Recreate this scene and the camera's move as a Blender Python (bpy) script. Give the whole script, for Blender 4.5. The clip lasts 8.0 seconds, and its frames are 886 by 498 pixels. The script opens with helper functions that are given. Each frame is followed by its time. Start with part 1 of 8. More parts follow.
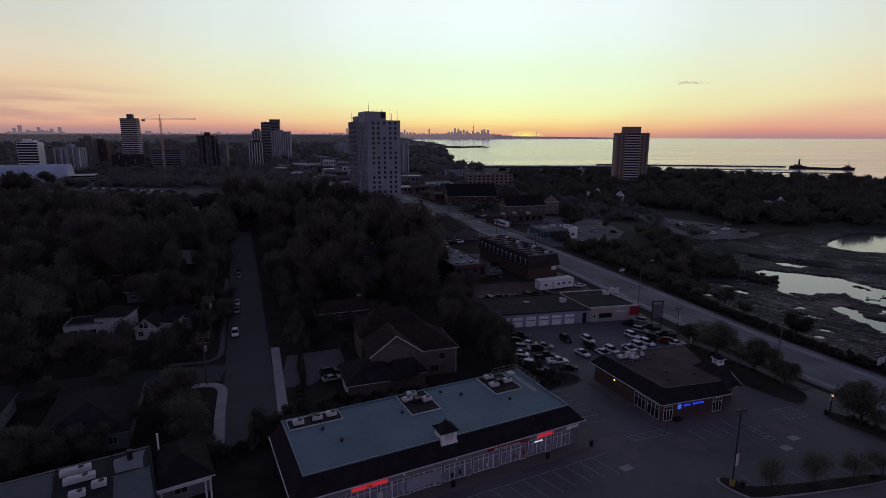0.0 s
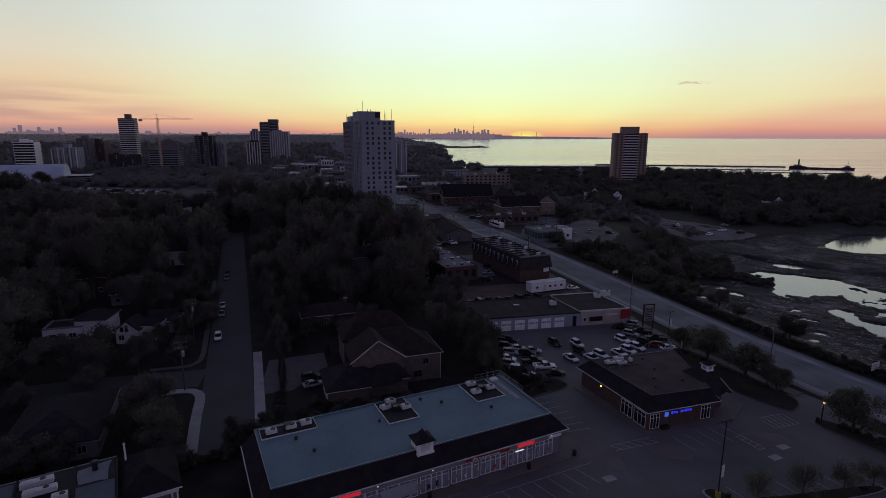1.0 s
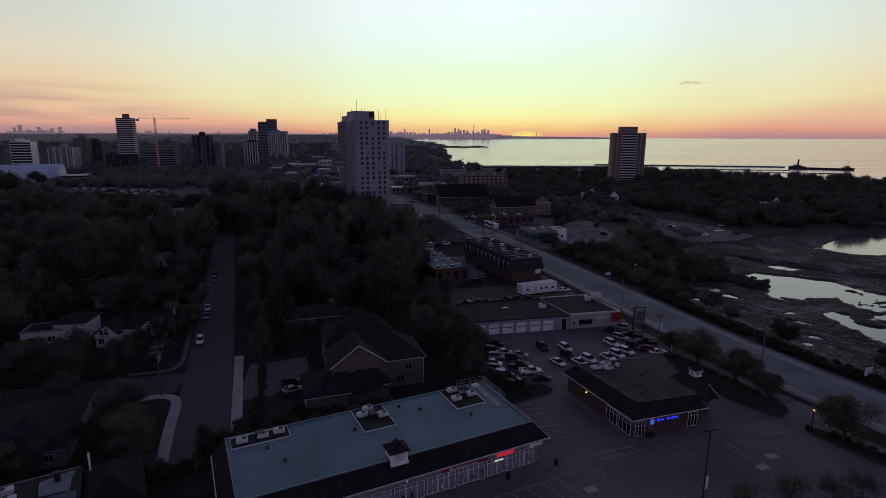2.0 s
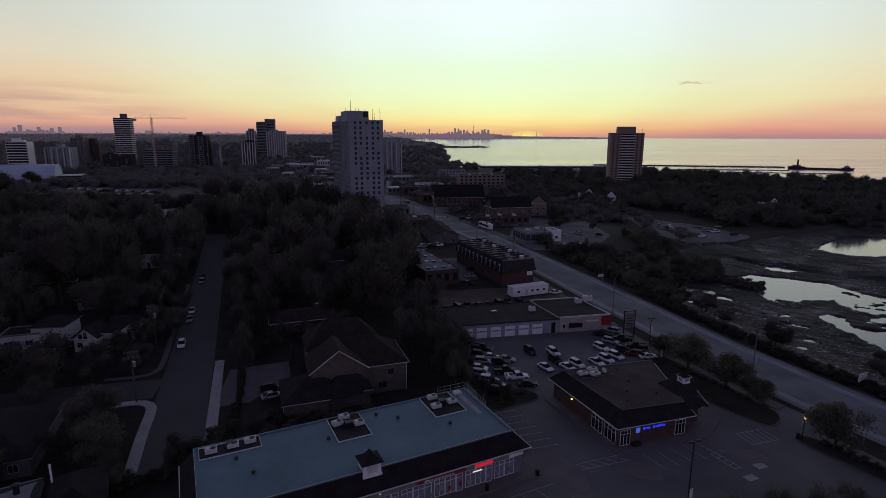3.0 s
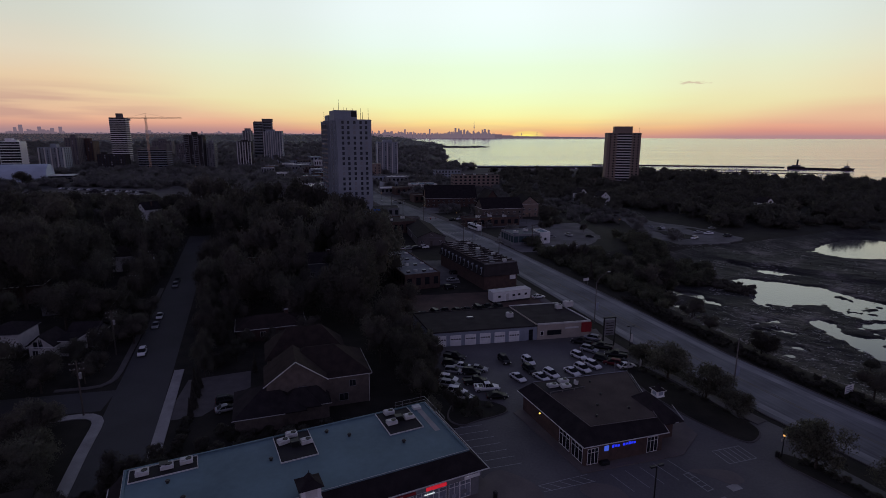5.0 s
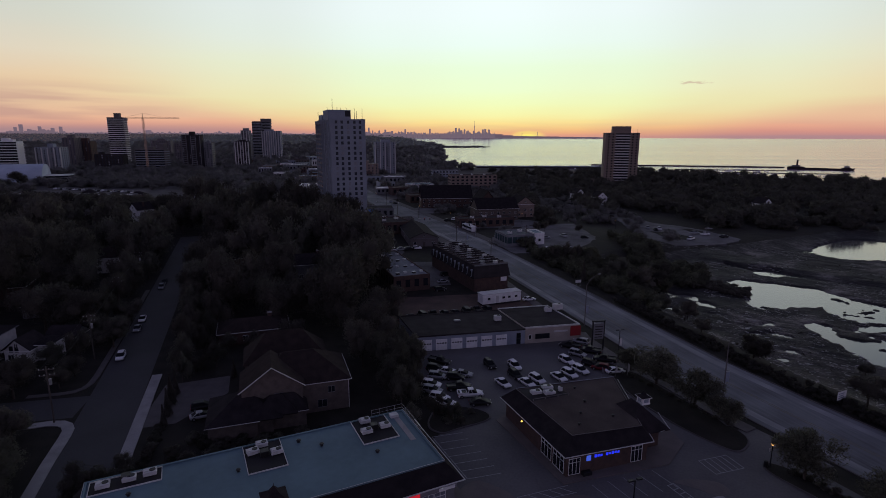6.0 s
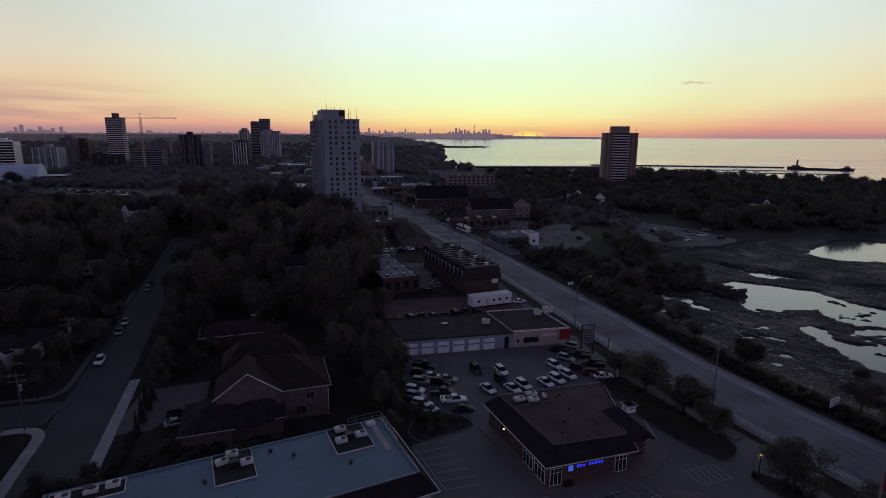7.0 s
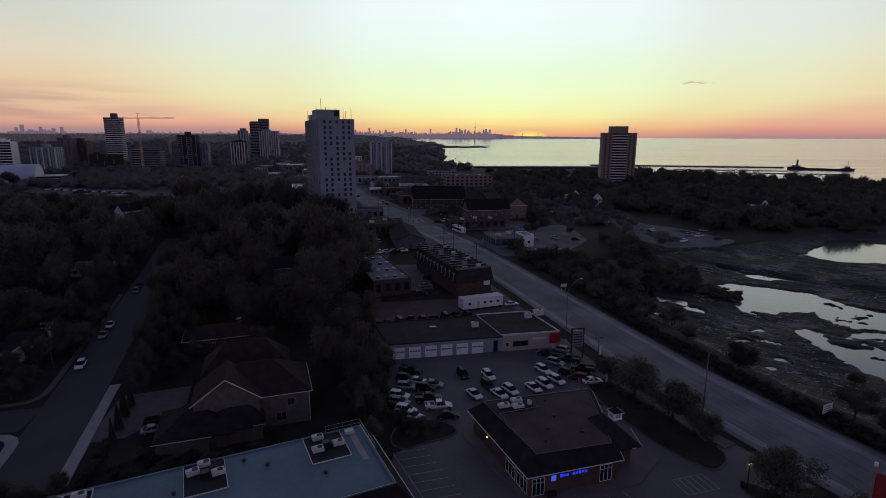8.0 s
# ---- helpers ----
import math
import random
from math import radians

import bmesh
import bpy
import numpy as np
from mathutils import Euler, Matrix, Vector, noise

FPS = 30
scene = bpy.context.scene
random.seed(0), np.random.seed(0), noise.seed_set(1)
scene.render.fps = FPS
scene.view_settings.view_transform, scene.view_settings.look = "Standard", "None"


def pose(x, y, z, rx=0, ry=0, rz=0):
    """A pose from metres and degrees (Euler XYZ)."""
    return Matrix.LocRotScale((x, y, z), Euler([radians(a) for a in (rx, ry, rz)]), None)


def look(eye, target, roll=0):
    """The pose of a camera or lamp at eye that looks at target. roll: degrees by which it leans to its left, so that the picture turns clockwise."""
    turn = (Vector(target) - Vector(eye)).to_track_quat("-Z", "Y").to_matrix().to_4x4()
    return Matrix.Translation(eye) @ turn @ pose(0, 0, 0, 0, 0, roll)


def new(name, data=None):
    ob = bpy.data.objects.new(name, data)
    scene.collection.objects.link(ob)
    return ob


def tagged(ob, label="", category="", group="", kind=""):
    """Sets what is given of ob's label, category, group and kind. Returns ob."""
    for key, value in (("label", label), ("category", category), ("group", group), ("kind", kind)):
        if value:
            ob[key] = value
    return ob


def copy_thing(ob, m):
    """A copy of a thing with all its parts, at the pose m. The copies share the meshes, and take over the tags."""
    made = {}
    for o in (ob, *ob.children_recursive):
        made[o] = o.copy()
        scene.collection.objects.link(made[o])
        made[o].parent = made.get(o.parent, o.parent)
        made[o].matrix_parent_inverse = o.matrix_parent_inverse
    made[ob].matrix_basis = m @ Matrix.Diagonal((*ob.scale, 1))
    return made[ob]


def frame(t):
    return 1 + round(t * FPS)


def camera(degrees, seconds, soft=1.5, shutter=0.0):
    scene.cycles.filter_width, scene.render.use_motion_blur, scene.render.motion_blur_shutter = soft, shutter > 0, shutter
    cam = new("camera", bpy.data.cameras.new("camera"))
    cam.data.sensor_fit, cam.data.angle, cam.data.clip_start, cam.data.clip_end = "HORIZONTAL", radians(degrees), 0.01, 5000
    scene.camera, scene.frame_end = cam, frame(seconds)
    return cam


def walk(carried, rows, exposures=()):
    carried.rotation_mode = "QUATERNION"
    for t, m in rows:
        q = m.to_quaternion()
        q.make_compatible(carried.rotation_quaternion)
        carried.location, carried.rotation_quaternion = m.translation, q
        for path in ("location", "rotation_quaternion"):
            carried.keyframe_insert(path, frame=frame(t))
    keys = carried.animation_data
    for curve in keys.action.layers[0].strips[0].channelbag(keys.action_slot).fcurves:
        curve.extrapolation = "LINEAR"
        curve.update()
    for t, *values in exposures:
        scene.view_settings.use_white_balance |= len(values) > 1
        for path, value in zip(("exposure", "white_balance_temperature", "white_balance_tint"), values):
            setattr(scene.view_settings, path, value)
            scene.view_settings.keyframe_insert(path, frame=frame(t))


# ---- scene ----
# camera: t, x, y, z, yaw, pitch, roll
cam = camera(78.77, 8.0, soft=0.5)
ROWS = [
    (0.0, 0.01, 0.01, 46.54, -0.00, -11.82, 0.15),
    (0.5, 1.56, 1.18, 46.58, 0.02, -11.82, 0.16),
    (1.0, 3.21, 2.41, 46.59, 0.05, -11.82, 0.16),
    (1.5, 4.85, 3.55, 46.62, 0.07, -11.83, 0.17),
    (3.0, 9.64, 7.25, 46.59, 0.12, -11.83, 0.19),
    (3.5, 11.25, 8.55, 46.60, 0.14, -11.84, 0.19),
    (4.0, 12.89, 9.76, 46.59, 0.17, -11.84, 0.20),
    (4.5, 14.44, 10.94, 46.58, 0.20, -11.84, 0.20),
    (6.0, 19.39, 14.71, 46.53, 0.30, -11.85, 0.21),
    (6.5, 20.93, 15.90, 46.48, 0.34, -11.84, 0.21),
    (7.0, 22.53, 17.12, 46.48, 0.37, -11.84, 0.21),
    (7.5, 24.12, 18.27, 46.54, 0.40, -11.84, 0.21),
    (8.0, 25.32, 19.19, 46.56, 0.44, -11.84, 0.20),
]
walk(cam, [(t, pose(x, y, z, 90 + pitch, 0, yaw) @ pose(0, 0, 0, 0, 0, roll)) for t, x, y, z, yaw, pitch, roll in ROWS])

# ---- world and light: a clear dusk sky, the glow of the set sun over the lake ----
SUN_AZ = radians(5.0)


def srgb(r, g, b):
    """8-bit display colour to linear."""
    f = lambda c: (c / 255 / 12.92) if c < 11 else ((c / 255 + 0.055) / 1.055) ** 2.4
    return (f(r), f(g), f(b), 1.0)


world = bpy.data.worlds.new("world")
scene.world = world
world.use_nodes = True
wn, wl = world.node_tree.nodes, world.node_tree.links
wn.clear()


def wmath(op, a, b=None):
    n = wn.new("ShaderNodeMath")
    n.operation = op
    for k, v in ((0, a), (1, b)):
        if v is None:
            continue
        if isinstance(v, (int, float)):
            n.inputs[k].default_value = v
        else:
            wl.new(v, n.inputs[k])
    return n.outputs[0]


def wramp(fac, stops, mode="LINEAR"):
    n = wn.new("ShaderNodeValToRGB")
    n.color_ramp.interpolation = mode
    el = n.color_ramp.elements
    while len(el) < len(stops):
        el.new(0.5)
    for e, (p, c) in zip(el, stops):
        e.position, e.color = p, c
    wl.new(fac, n.inputs[0])
    return n.outputs[0]


def wmix(fac, a, b):
    n = wn.new("ShaderNodeMix")
    n.data_type = "RGBA"
    wl.new(fac, n.inputs[0])
    wl.new(a, n.inputs[6])
    wl.new(b, n.inputs[7])
    return n.outputs[2]


coord = wn.new("ShaderNodeTexCoord")
sep = wn.new("ShaderNodeSeparateXYZ")
wl.new(coord.outputs["Generated"], sep.inputs[0])
dx, dy, dz = sep.outputs
flat = wmath("SQRT", wmath("ADD", wmath("MULTIPLY", dx, dx), wmath("ADD", wmath("MULTIPLY", dy, dy), 1e-6)))
cosaz = wmath("DIVIDE", wmath("ADD", wmath("MULTIPLY", dx, math.sin(SUN_AZ)), wmath("MULTIPLY", dy, math.cos(SUN_AZ))), flat)
az = wmath("DIVIDE", wmath("ARCCOSINE", wmath("MINIMUM", wmath("MAXIMUM", cosaz, -1.0), 1.0)), math.pi)
# thin high haze that bends the colour bands a little
streak = wn.new("ShaderNodeTexNoise")
stretch = wn.new("ShaderNodeMapping")
stretch.inputs["Scale"].default_value = (3.0, 3.0, 38.0)
wl.new(coord.outputs["Generated"], stretch.inputs[0])
wl.new(stretch.outputs[0], streak.inputs["Vector"])
streak.inputs["Scale"].default_value = 1.6
streak.inputs["Detail"].default_value = 2.5
wob = wmath("MULTIPLY", wmath("SUBTRACT", streak.outputs[0], 0.5), 0.012)
height = wmath("MAXIMUM", wmath("ADD", dz, wob), 0.0)
glow = wramp(height, [(0.0, srgb(226, 158, 134)), (0.006, srgb(245, 184, 124)), (0.014, srgb(251, 212, 136)), (0.026, srgb(249, 234, 156)), (0.04, srgb(244, 247, 176)), (0.055, srgb(240, 252, 190)), (0.08, srgb(236, 255, 210)),
                      (0.117, srgb(233, 255, 222)), (0.153, srgb(236, 255, 246)), (0.2, srgb(241, 255, 255)), (0.3, srgb(244, 255, 255)), (0.45, srgb(124, 134, 168)), (1.0, srgb(62, 63, 93))])
side = wramp(height, [(0.0, srgb(176, 136, 140)), (0.006, srgb(208, 144, 134)), (0.016, srgb(229, 167, 142)), (0.03, srgb(231, 186, 154)), (0.05, srgb(231, 198, 162)), (0.08, srgb(234, 206, 168)),
                      (0.12, srgb(227, 216, 192)), (0.17, srgb(213, 215, 202)), (0.25, srgb(200, 211, 210)), (0.42, srgb(98, 104, 144)), (1.0, srgb(62, 63, 93))])
back = wramp(height, [(0.0, srgb(128, 118, 138)), (0.05, srgb(162, 146, 158)), (0.12, srgb(170, 158, 195)), (0.3, srgb(124, 121, 158)), (1.0, srgb(62, 63, 93))])
# the glow narrows towards the horizon
low = wmath("MAXIMUM", wmath("SUBTRACT", 1.0, wmath("DIVIDE", height, 0.06)), 0.0)
az_low = wmath("MULTIPLY", az, wmath("ADD", 1.0, wmath("MULTIPLY", low, 0.75)))
mix1 = wmix(wramp(az_low, [(0.0, (0, 0, 0, 1)), (0.06, (0.12, 0.12, 0.12, 1)), (0.13, (0.5, 0.5, 0.5, 1)), (0.23, (1, 1, 1, 1))], "EASE"), glow, side)
mix2 = wmix(wramp(az, [(0.19, (0, 0, 0, 1)), (0.55, (1, 1, 1, 1))], "EASE"), mix1, back)
turn = wmath("ARCTAN2", dx, dy)
low_haze = wramp(height, [(0.0, (0.3, 0.3, 0.3, 1)), (0.012, (0.3, 0.3, 0.3, 1)), (0.03, (0.0, 0.0, 0.0, 1))])
west_bank = wmath("MULTIPLY", wramp(wmath("MULTIPLY", turn, -1.0), [(0.42, (0, 0, 0, 1)), (0.6, (1, 1, 1, 1))]), wramp(height, [(0.012, (0, 0, 0, 1)), (0.03, (0.65, 0.65, 0.65, 1)), (0.052, (0.55, 0.55, 0.55, 1)), (0.085, (0, 0, 0, 1))]))
wisps = wramp(streak.outputs[0], [(0.4, (0, 0, 0, 1)), (0.58, (1, 1, 1, 1))])
# the place where the sun went down, and the grey haze in the west
spot = wmath("ADD", wmath("POWER", wmath("DIVIDE", wmath("SUBTRACT", turn, 0.147), 0.036), 2.0), wmath("POWER", wmath("DIVIDE", dz, 0.011), 2.0))
spot_mask = wramp(spot, [(0.0, (0.85, 0.85, 0.85, 1)), (0.25, (0.45, 0.45, 0.45, 1)), (1.0, (0, 0, 0, 1))], "EASE")
west_haze = wmath("MULTIPLY", wramp(wmath("MULTIPLY", turn, -1.0), [(0.2, (0, 0, 0, 1)), (0.5, (1, 1, 1, 1))]), wramp(dz, [(0.0, (0.75, 0.75, 0.75, 1)), (0.008, (0.6, 0.6, 0.6, 1)), (0.022, (0, 0, 0, 1))]))
veil = wmath("MULTIPLY", wisps, wmath("ADD", low_haze, west_bank))
# one small torn cloud low in the east
tuft = wn.new("ShaderNodeTexNoise")
tuft_map = wn.new("ShaderNodeMapping")
tuft_map.inputs["Scale"].default_value = (90.0, 90.0, 420.0)
wl.new(coord.outputs["Generated"], tuft_map.inputs[0])
wl.new(tuft_map.outputs[0], tuft.inputs["Vector"])
tuft.inputs["Scale"].default_value, tuft.inputs["Detail"].default_value = 1.0, 3.0
across = wmath("ABSOLUTE", wmath("DIVIDE", wmath("SUBTRACT", turn, 0.416), 0.028))
upward = wmath("ABSOLUTE", wmath("DIVIDE", wmath("SUBTRACT", dz, 0.0858), 0.0032))
body_ = wmath("SUBTRACT", 1.0, wmath("MAXIMUM", across, upward))
tuft_mask = wmath("MULTIPLY", wramp(wmath("ADD", wmath("MULTIPLY", body_, 0.3), tuft.outputs[0]), [(0.56, (0, 0, 0, 1)), (0.72, (0.5, 0.5, 0.5, 1))]), wramp(body_, [(0.0, (0, 0, 0, 1)), (0.25, (1, 1, 1, 1))]))
cloud = wn.new("ShaderNodeRGB")
cloud.outputs[0].default_value = srgb(188, 144, 138)
mix2 = wmix(veil, mix2, cloud.outputs[0])
mix2 = wmix(tuft_mask, mix2, cloud.outputs[0])
ember, dusk_haze = wn.new("ShaderNodeRGB"), wn.new("ShaderNodeRGB")
ember.outputs[0].default_value = srgb(255, 246, 120)
dusk_haze.outputs[0].default_value = srgb(146, 128, 140)
mix2 = wmix(spot_mask, mix2, ember.outputs[0])
mix2 = wmix(west_haze, mix2, dusk_haze.outputs[0])
sky = wn.new("ShaderNodeTexSky")
sky.sky_type = "NISHITA"
sky.sun_disc = False
sky.sun_elevation, sky.sun_rotation = radians(1.0), SUN_AZ
bg1, bg2, add, wout = (wn.new(k) for k in ("ShaderNodeBackground", "ShaderNodeBackground", "ShaderNodeAddShader", "ShaderNodeOutputWorld"))
wl.new(mix2, bg1.inputs[0])
bg1.inputs[1].default_value = 1.0
wl.new(sky.outputs[0], bg2.inputs[0])
bg2.inputs[1].default_value = 0.0015
wl.new(bg1.outputs[0], add.inputs[0])
wl.new(bg2.outputs[0], add.inputs[1])
wl.new(add.outputs[0], wout.inputs[0])

sun = new("sun", bpy.data.lights.new("sun", "SUN"))
sun.data.energy, sun.data.angle, sun.data.color = 0.05, radians(70), (1.0, 0.72, 0.42)
sun.matrix_world = look((200, 2000, 120), (0, 0, 0))
tagged(sun, kind="structure")


# ---- materials ----
def mat(name, c1, c2=None, scale=1.0, rough=0.85, bump=0.3, metal=0.0, fine=9.0, emit=None, strength=0.0, random_tint=0.0, spec=0.4, dist=0.03, leafy=0.0):
    m = bpy.data.materials.new(name)
    m.use_nodes = True
    n, l = m.node_tree.nodes, m.node_tree.links
    b = n["Principled BSDF"]
    c2 = c2 or tuple(v * 0.72 for v in c1)
    tc = n.new("ShaderNodeTexCoord")
    big, small = n.new("ShaderNodeTexNoise"), n.new("ShaderNodeTexNoise")
    for t, s, d in ((big, scale, 5.0), (small, scale * fine, 3.0)):
        t.inputs["Scale"].default_value, t.inputs["Detail"].default_value = s, d
        l.new(tc.outputs["Object"], t.inputs["Vector"])
    mixf = n.new("ShaderNodeMath")
    mixf.operation = "MULTIPLY_ADD"
    l.new(small.outputs[0], mixf.inputs[0])
    mixf.inputs[1].default_value = 0.45
    l.new(big.outputs[0], mixf.inputs[2])
    ramp = n.new("ShaderNodeValToRGB")
    ramp.color_ramp.elements[0].position, ramp.color_ramp.elements[1].position = 0.5, 0.95
    ramp.color_ramp.elements[0].color, ramp.color_ramp.elements[1].color = (*c2, 1), (*c1, 1)
    l.new(mixf.outputs[0], ramp.inputs[0])
    colour = ramp.outputs[0]
    if random_tint:
        info = n.new("ShaderNodeObjectInfo")
        hsv = n.new("ShaderNodeHueSaturation")
        vary = n.new("ShaderNodeMath")
        vary.operation = "MULTIPLY_ADD"
        l.new(info.outputs["Random"], vary.inputs[0])
        vary.inputs[1].default_value, vary.inputs[2].default_value = random_tint, 1.0 - random_tint / 2
        l.new(vary.outputs[0], hsv.inputs["Value"])
        l.new(colour, hsv.inputs["Color"])
        colour = hsv.outputs[0]
    if leafy:
        geo, hs2, v2 = n.new("ShaderNodeNewGeometry"), n.new("ShaderNodeHueSaturation"), n.new("ShaderNodeMath")
        v2.operation = "MULTIPLY_ADD"
        l.new(geo.outputs["Random Per Island"], v2.inputs[0])
        v2.inputs[1].default_value, v2.inputs[2].default_value = leafy, 1.0 - leafy / 2
        l.new(v2.outputs[0], hs2.inputs["Value"])
        l.new(colour, hs2.inputs["Color"])
        colour = hs2.outputs[0]
        thin, both = n.new("ShaderNodeBsdfTranslucent"), n.new("ShaderNodeAddShader")
        l.new(colour, thin.inputs[0])
        l.new(b.outputs[0], both.inputs[0])
        l.new(thin.outputs[0], both.inputs[1])
        l.new(both.outputs[0], n["Material Output"].inputs[0])
    l.new(colour, b.inputs["Base Color"])
    b.inputs["Roughness"].default_value, b.inputs["Metallic"].default_value = rough, metal
    b.inputs["Specular IOR Level"].default_value = spec
    if bump:
        bp = n.new("ShaderNodeBump")
        bp.inputs["Strength"].default_value, bp.inputs["Distance"].default_value = bump, dist
        l.new(mixf.outputs[0], bp.inputs["Height"])
        l.new(bp.outputs[0], b.inputs["Normal"])
    if emit:
        b.inputs["Emission Color"].default_value, b.inputs["Emission Strength"].default_value = (*emit, 1), strength
    return m


def plain_glow(name, colour, strength):
    m = bpy.data.materials.new(name)
    m.use_nodes = True
    b = m.node_tree.nodes["Principled BSDF"]
    b.inputs["Base Color"].default_value = (*[v * 0.1 for v in colour], 1)
    b.inputs["Roughness"].default_value, b.inputs["Specular IOR Level"].default_value = 1.0, 0.0
    b.inputs["Emission Color"].default_value, b.inputs["Emission Strength"].default_value = (*colour, 1), strength
    return m


def mud_mat(name):
    """Drained marsh floor: dark wet silt, paler crusts drawn out along the old currents."""
    m = bpy.data.materials.new(name)
    m.use_nodes = True
    n, l = m.node_tree.nodes, m.node_tree.links
    b = n["Principled BSDF"]
    tc = n.new("ShaderNodeTexCoord")
    mp = n.new("ShaderNodeMapping")
    mp.vector_type = "TEXTURE"
    mp.inputs["Rotation"].default_value = (0, 0, radians(-38))
    mp.inputs["Scale"].default_value = (6.0, 1.0, 1.0)
    l.new(tc.outputs["Object"], mp.inputs[0])
    nz = []
    for src, s, d in ((tc.outputs["Object"], 0.06, 5.0), (mp.outputs[0], 0.7, 6.0), (tc.outputs["Object"], 1.5, 6.0)):
        t = n.new("ShaderNodeTexNoise")
        t.inputs["Scale"].default_value, t.inputs["Detail"].default_value, t.inputs["Roughness"].default_value = s, d, 0.65
        l.new(src, t.inputs["Vector"])
        nz.append(t.outputs[0])
    wide = n.new("ShaderNodeMath")
    wide.operation = "MULTIPLY_ADD"
    l.new(nz[0], wide.inputs[0])
    wide.inputs[1].default_value, wide.inputs[2].default_value = 2.0, -0.5
    acc = wide.outputs[0]
    for v, k in ((nz[1], 0.8), (nz[2], 0.7)):
        f = n.new("ShaderNodeMath")
        f.operation = "MULTIPLY_ADD"
        l.new(v, f.inputs[0])
        f.inputs[1].default_value = k
        l.new(acc, f.inputs[2])
        acc = f.outputs[0]
    ramp = n.new("ShaderNodeValToRGB")
    el = ramp.color_ramp.elements
    el.new(0.5)
    for e, (p, c) in zip(el, ((0.45, (0.007, 0.0062, 0.007, 1)), (0.545, (0.033, 0.028, 0.028, 1)), (0.66, (0.175, 0.155, 0.145, 1)))):
        e.position, e.color = p, c
    half = n.new("ShaderNodeMath")
    half.operation = "MULTIPLY"
    half.inputs[1].default_value = 0.4
    l.new(acc, half.inputs[0])
    l.new(half.outputs[0], ramp.inputs[0])
    l.new(ramp.outputs[0], b.inputs["Base Color"])
    b.inputs["Roughness"].default_value, b.inputs["Specular IOR Level"].default_value = 0.8, 0.3
    bp = n.new("ShaderNodeBump")
    bp.inputs["Strength"].default_value, bp.inputs["Distance"].default_value = 1.0, 0.35
    l.new(acc, bp.inputs["Height"])
    l.new(bp.outputs[0], b.inputs["Normal"])
    return m


def water_mat(name, base_tint, rough, ripple, scale, swell=0.05, ior=1.62):
    m = bpy.data.materials.new(name)
    m.use_nodes = True
    n, l = m.node_tree.nodes, m.node_tree.links
    b = n["Principled BSDF"]
    b.inputs["Base Color"].default_value = (*base_tint, 1)
    b.inputs["Roughness"].default_value, b.inputs["IOR"].default_value = rough, ior
    tc, mp, nz, bp = (n.new(k) for k in ("ShaderNodeTexCoord", "ShaderNodeMapping", "ShaderNodeTexNoise", "ShaderNodeBump"))
    mp.inputs["Scale"].default_value = (scale * 0.35, scale, scale)
    nz.inputs["Scale"].default_value, nz.inputs["Detail"].default_value = 1.0, 4.0
    slick, band, rng = n.new("ShaderNodeMapping"), n.new("ShaderNodeTexNoise"), n.new("ShaderNodeMapRange")
    slick.inputs["Scale"].default_value = (0.0015, 0.012, 1.0)
    band.inputs["Scale"].default_value, band.inputs["Detail"].default_value = 1.0, 3.0
    rng.inputs[1].default_value, rng.inputs[2].default_value = 0.35, 0.65
    rng.inputs[3].default_value, rng.inputs[4].default_value = rough * 0.9, rough * 1.25
    l.new(tc.outputs["Object"], slick.inputs[0])
    l.new(slick.outputs[0], band.inputs["Vector"])
    l.new(band.outputs[0], rng.inputs[0])
    l.new(rng.outputs[0], b.inputs["Roughness"])
    bp.inputs["Strength"].default_value, bp.inputs["Distance"].default_value = ripple, swell
    l.new(tc.outputs["Object"], mp.inputs[0])
    l.new(mp.outputs[0], nz.inputs["Vector"])
    l.new(nz.outputs[0], bp.inputs["Height"])
    l.new(bp.outputs[0], b.inputs["Normal"])
    return m


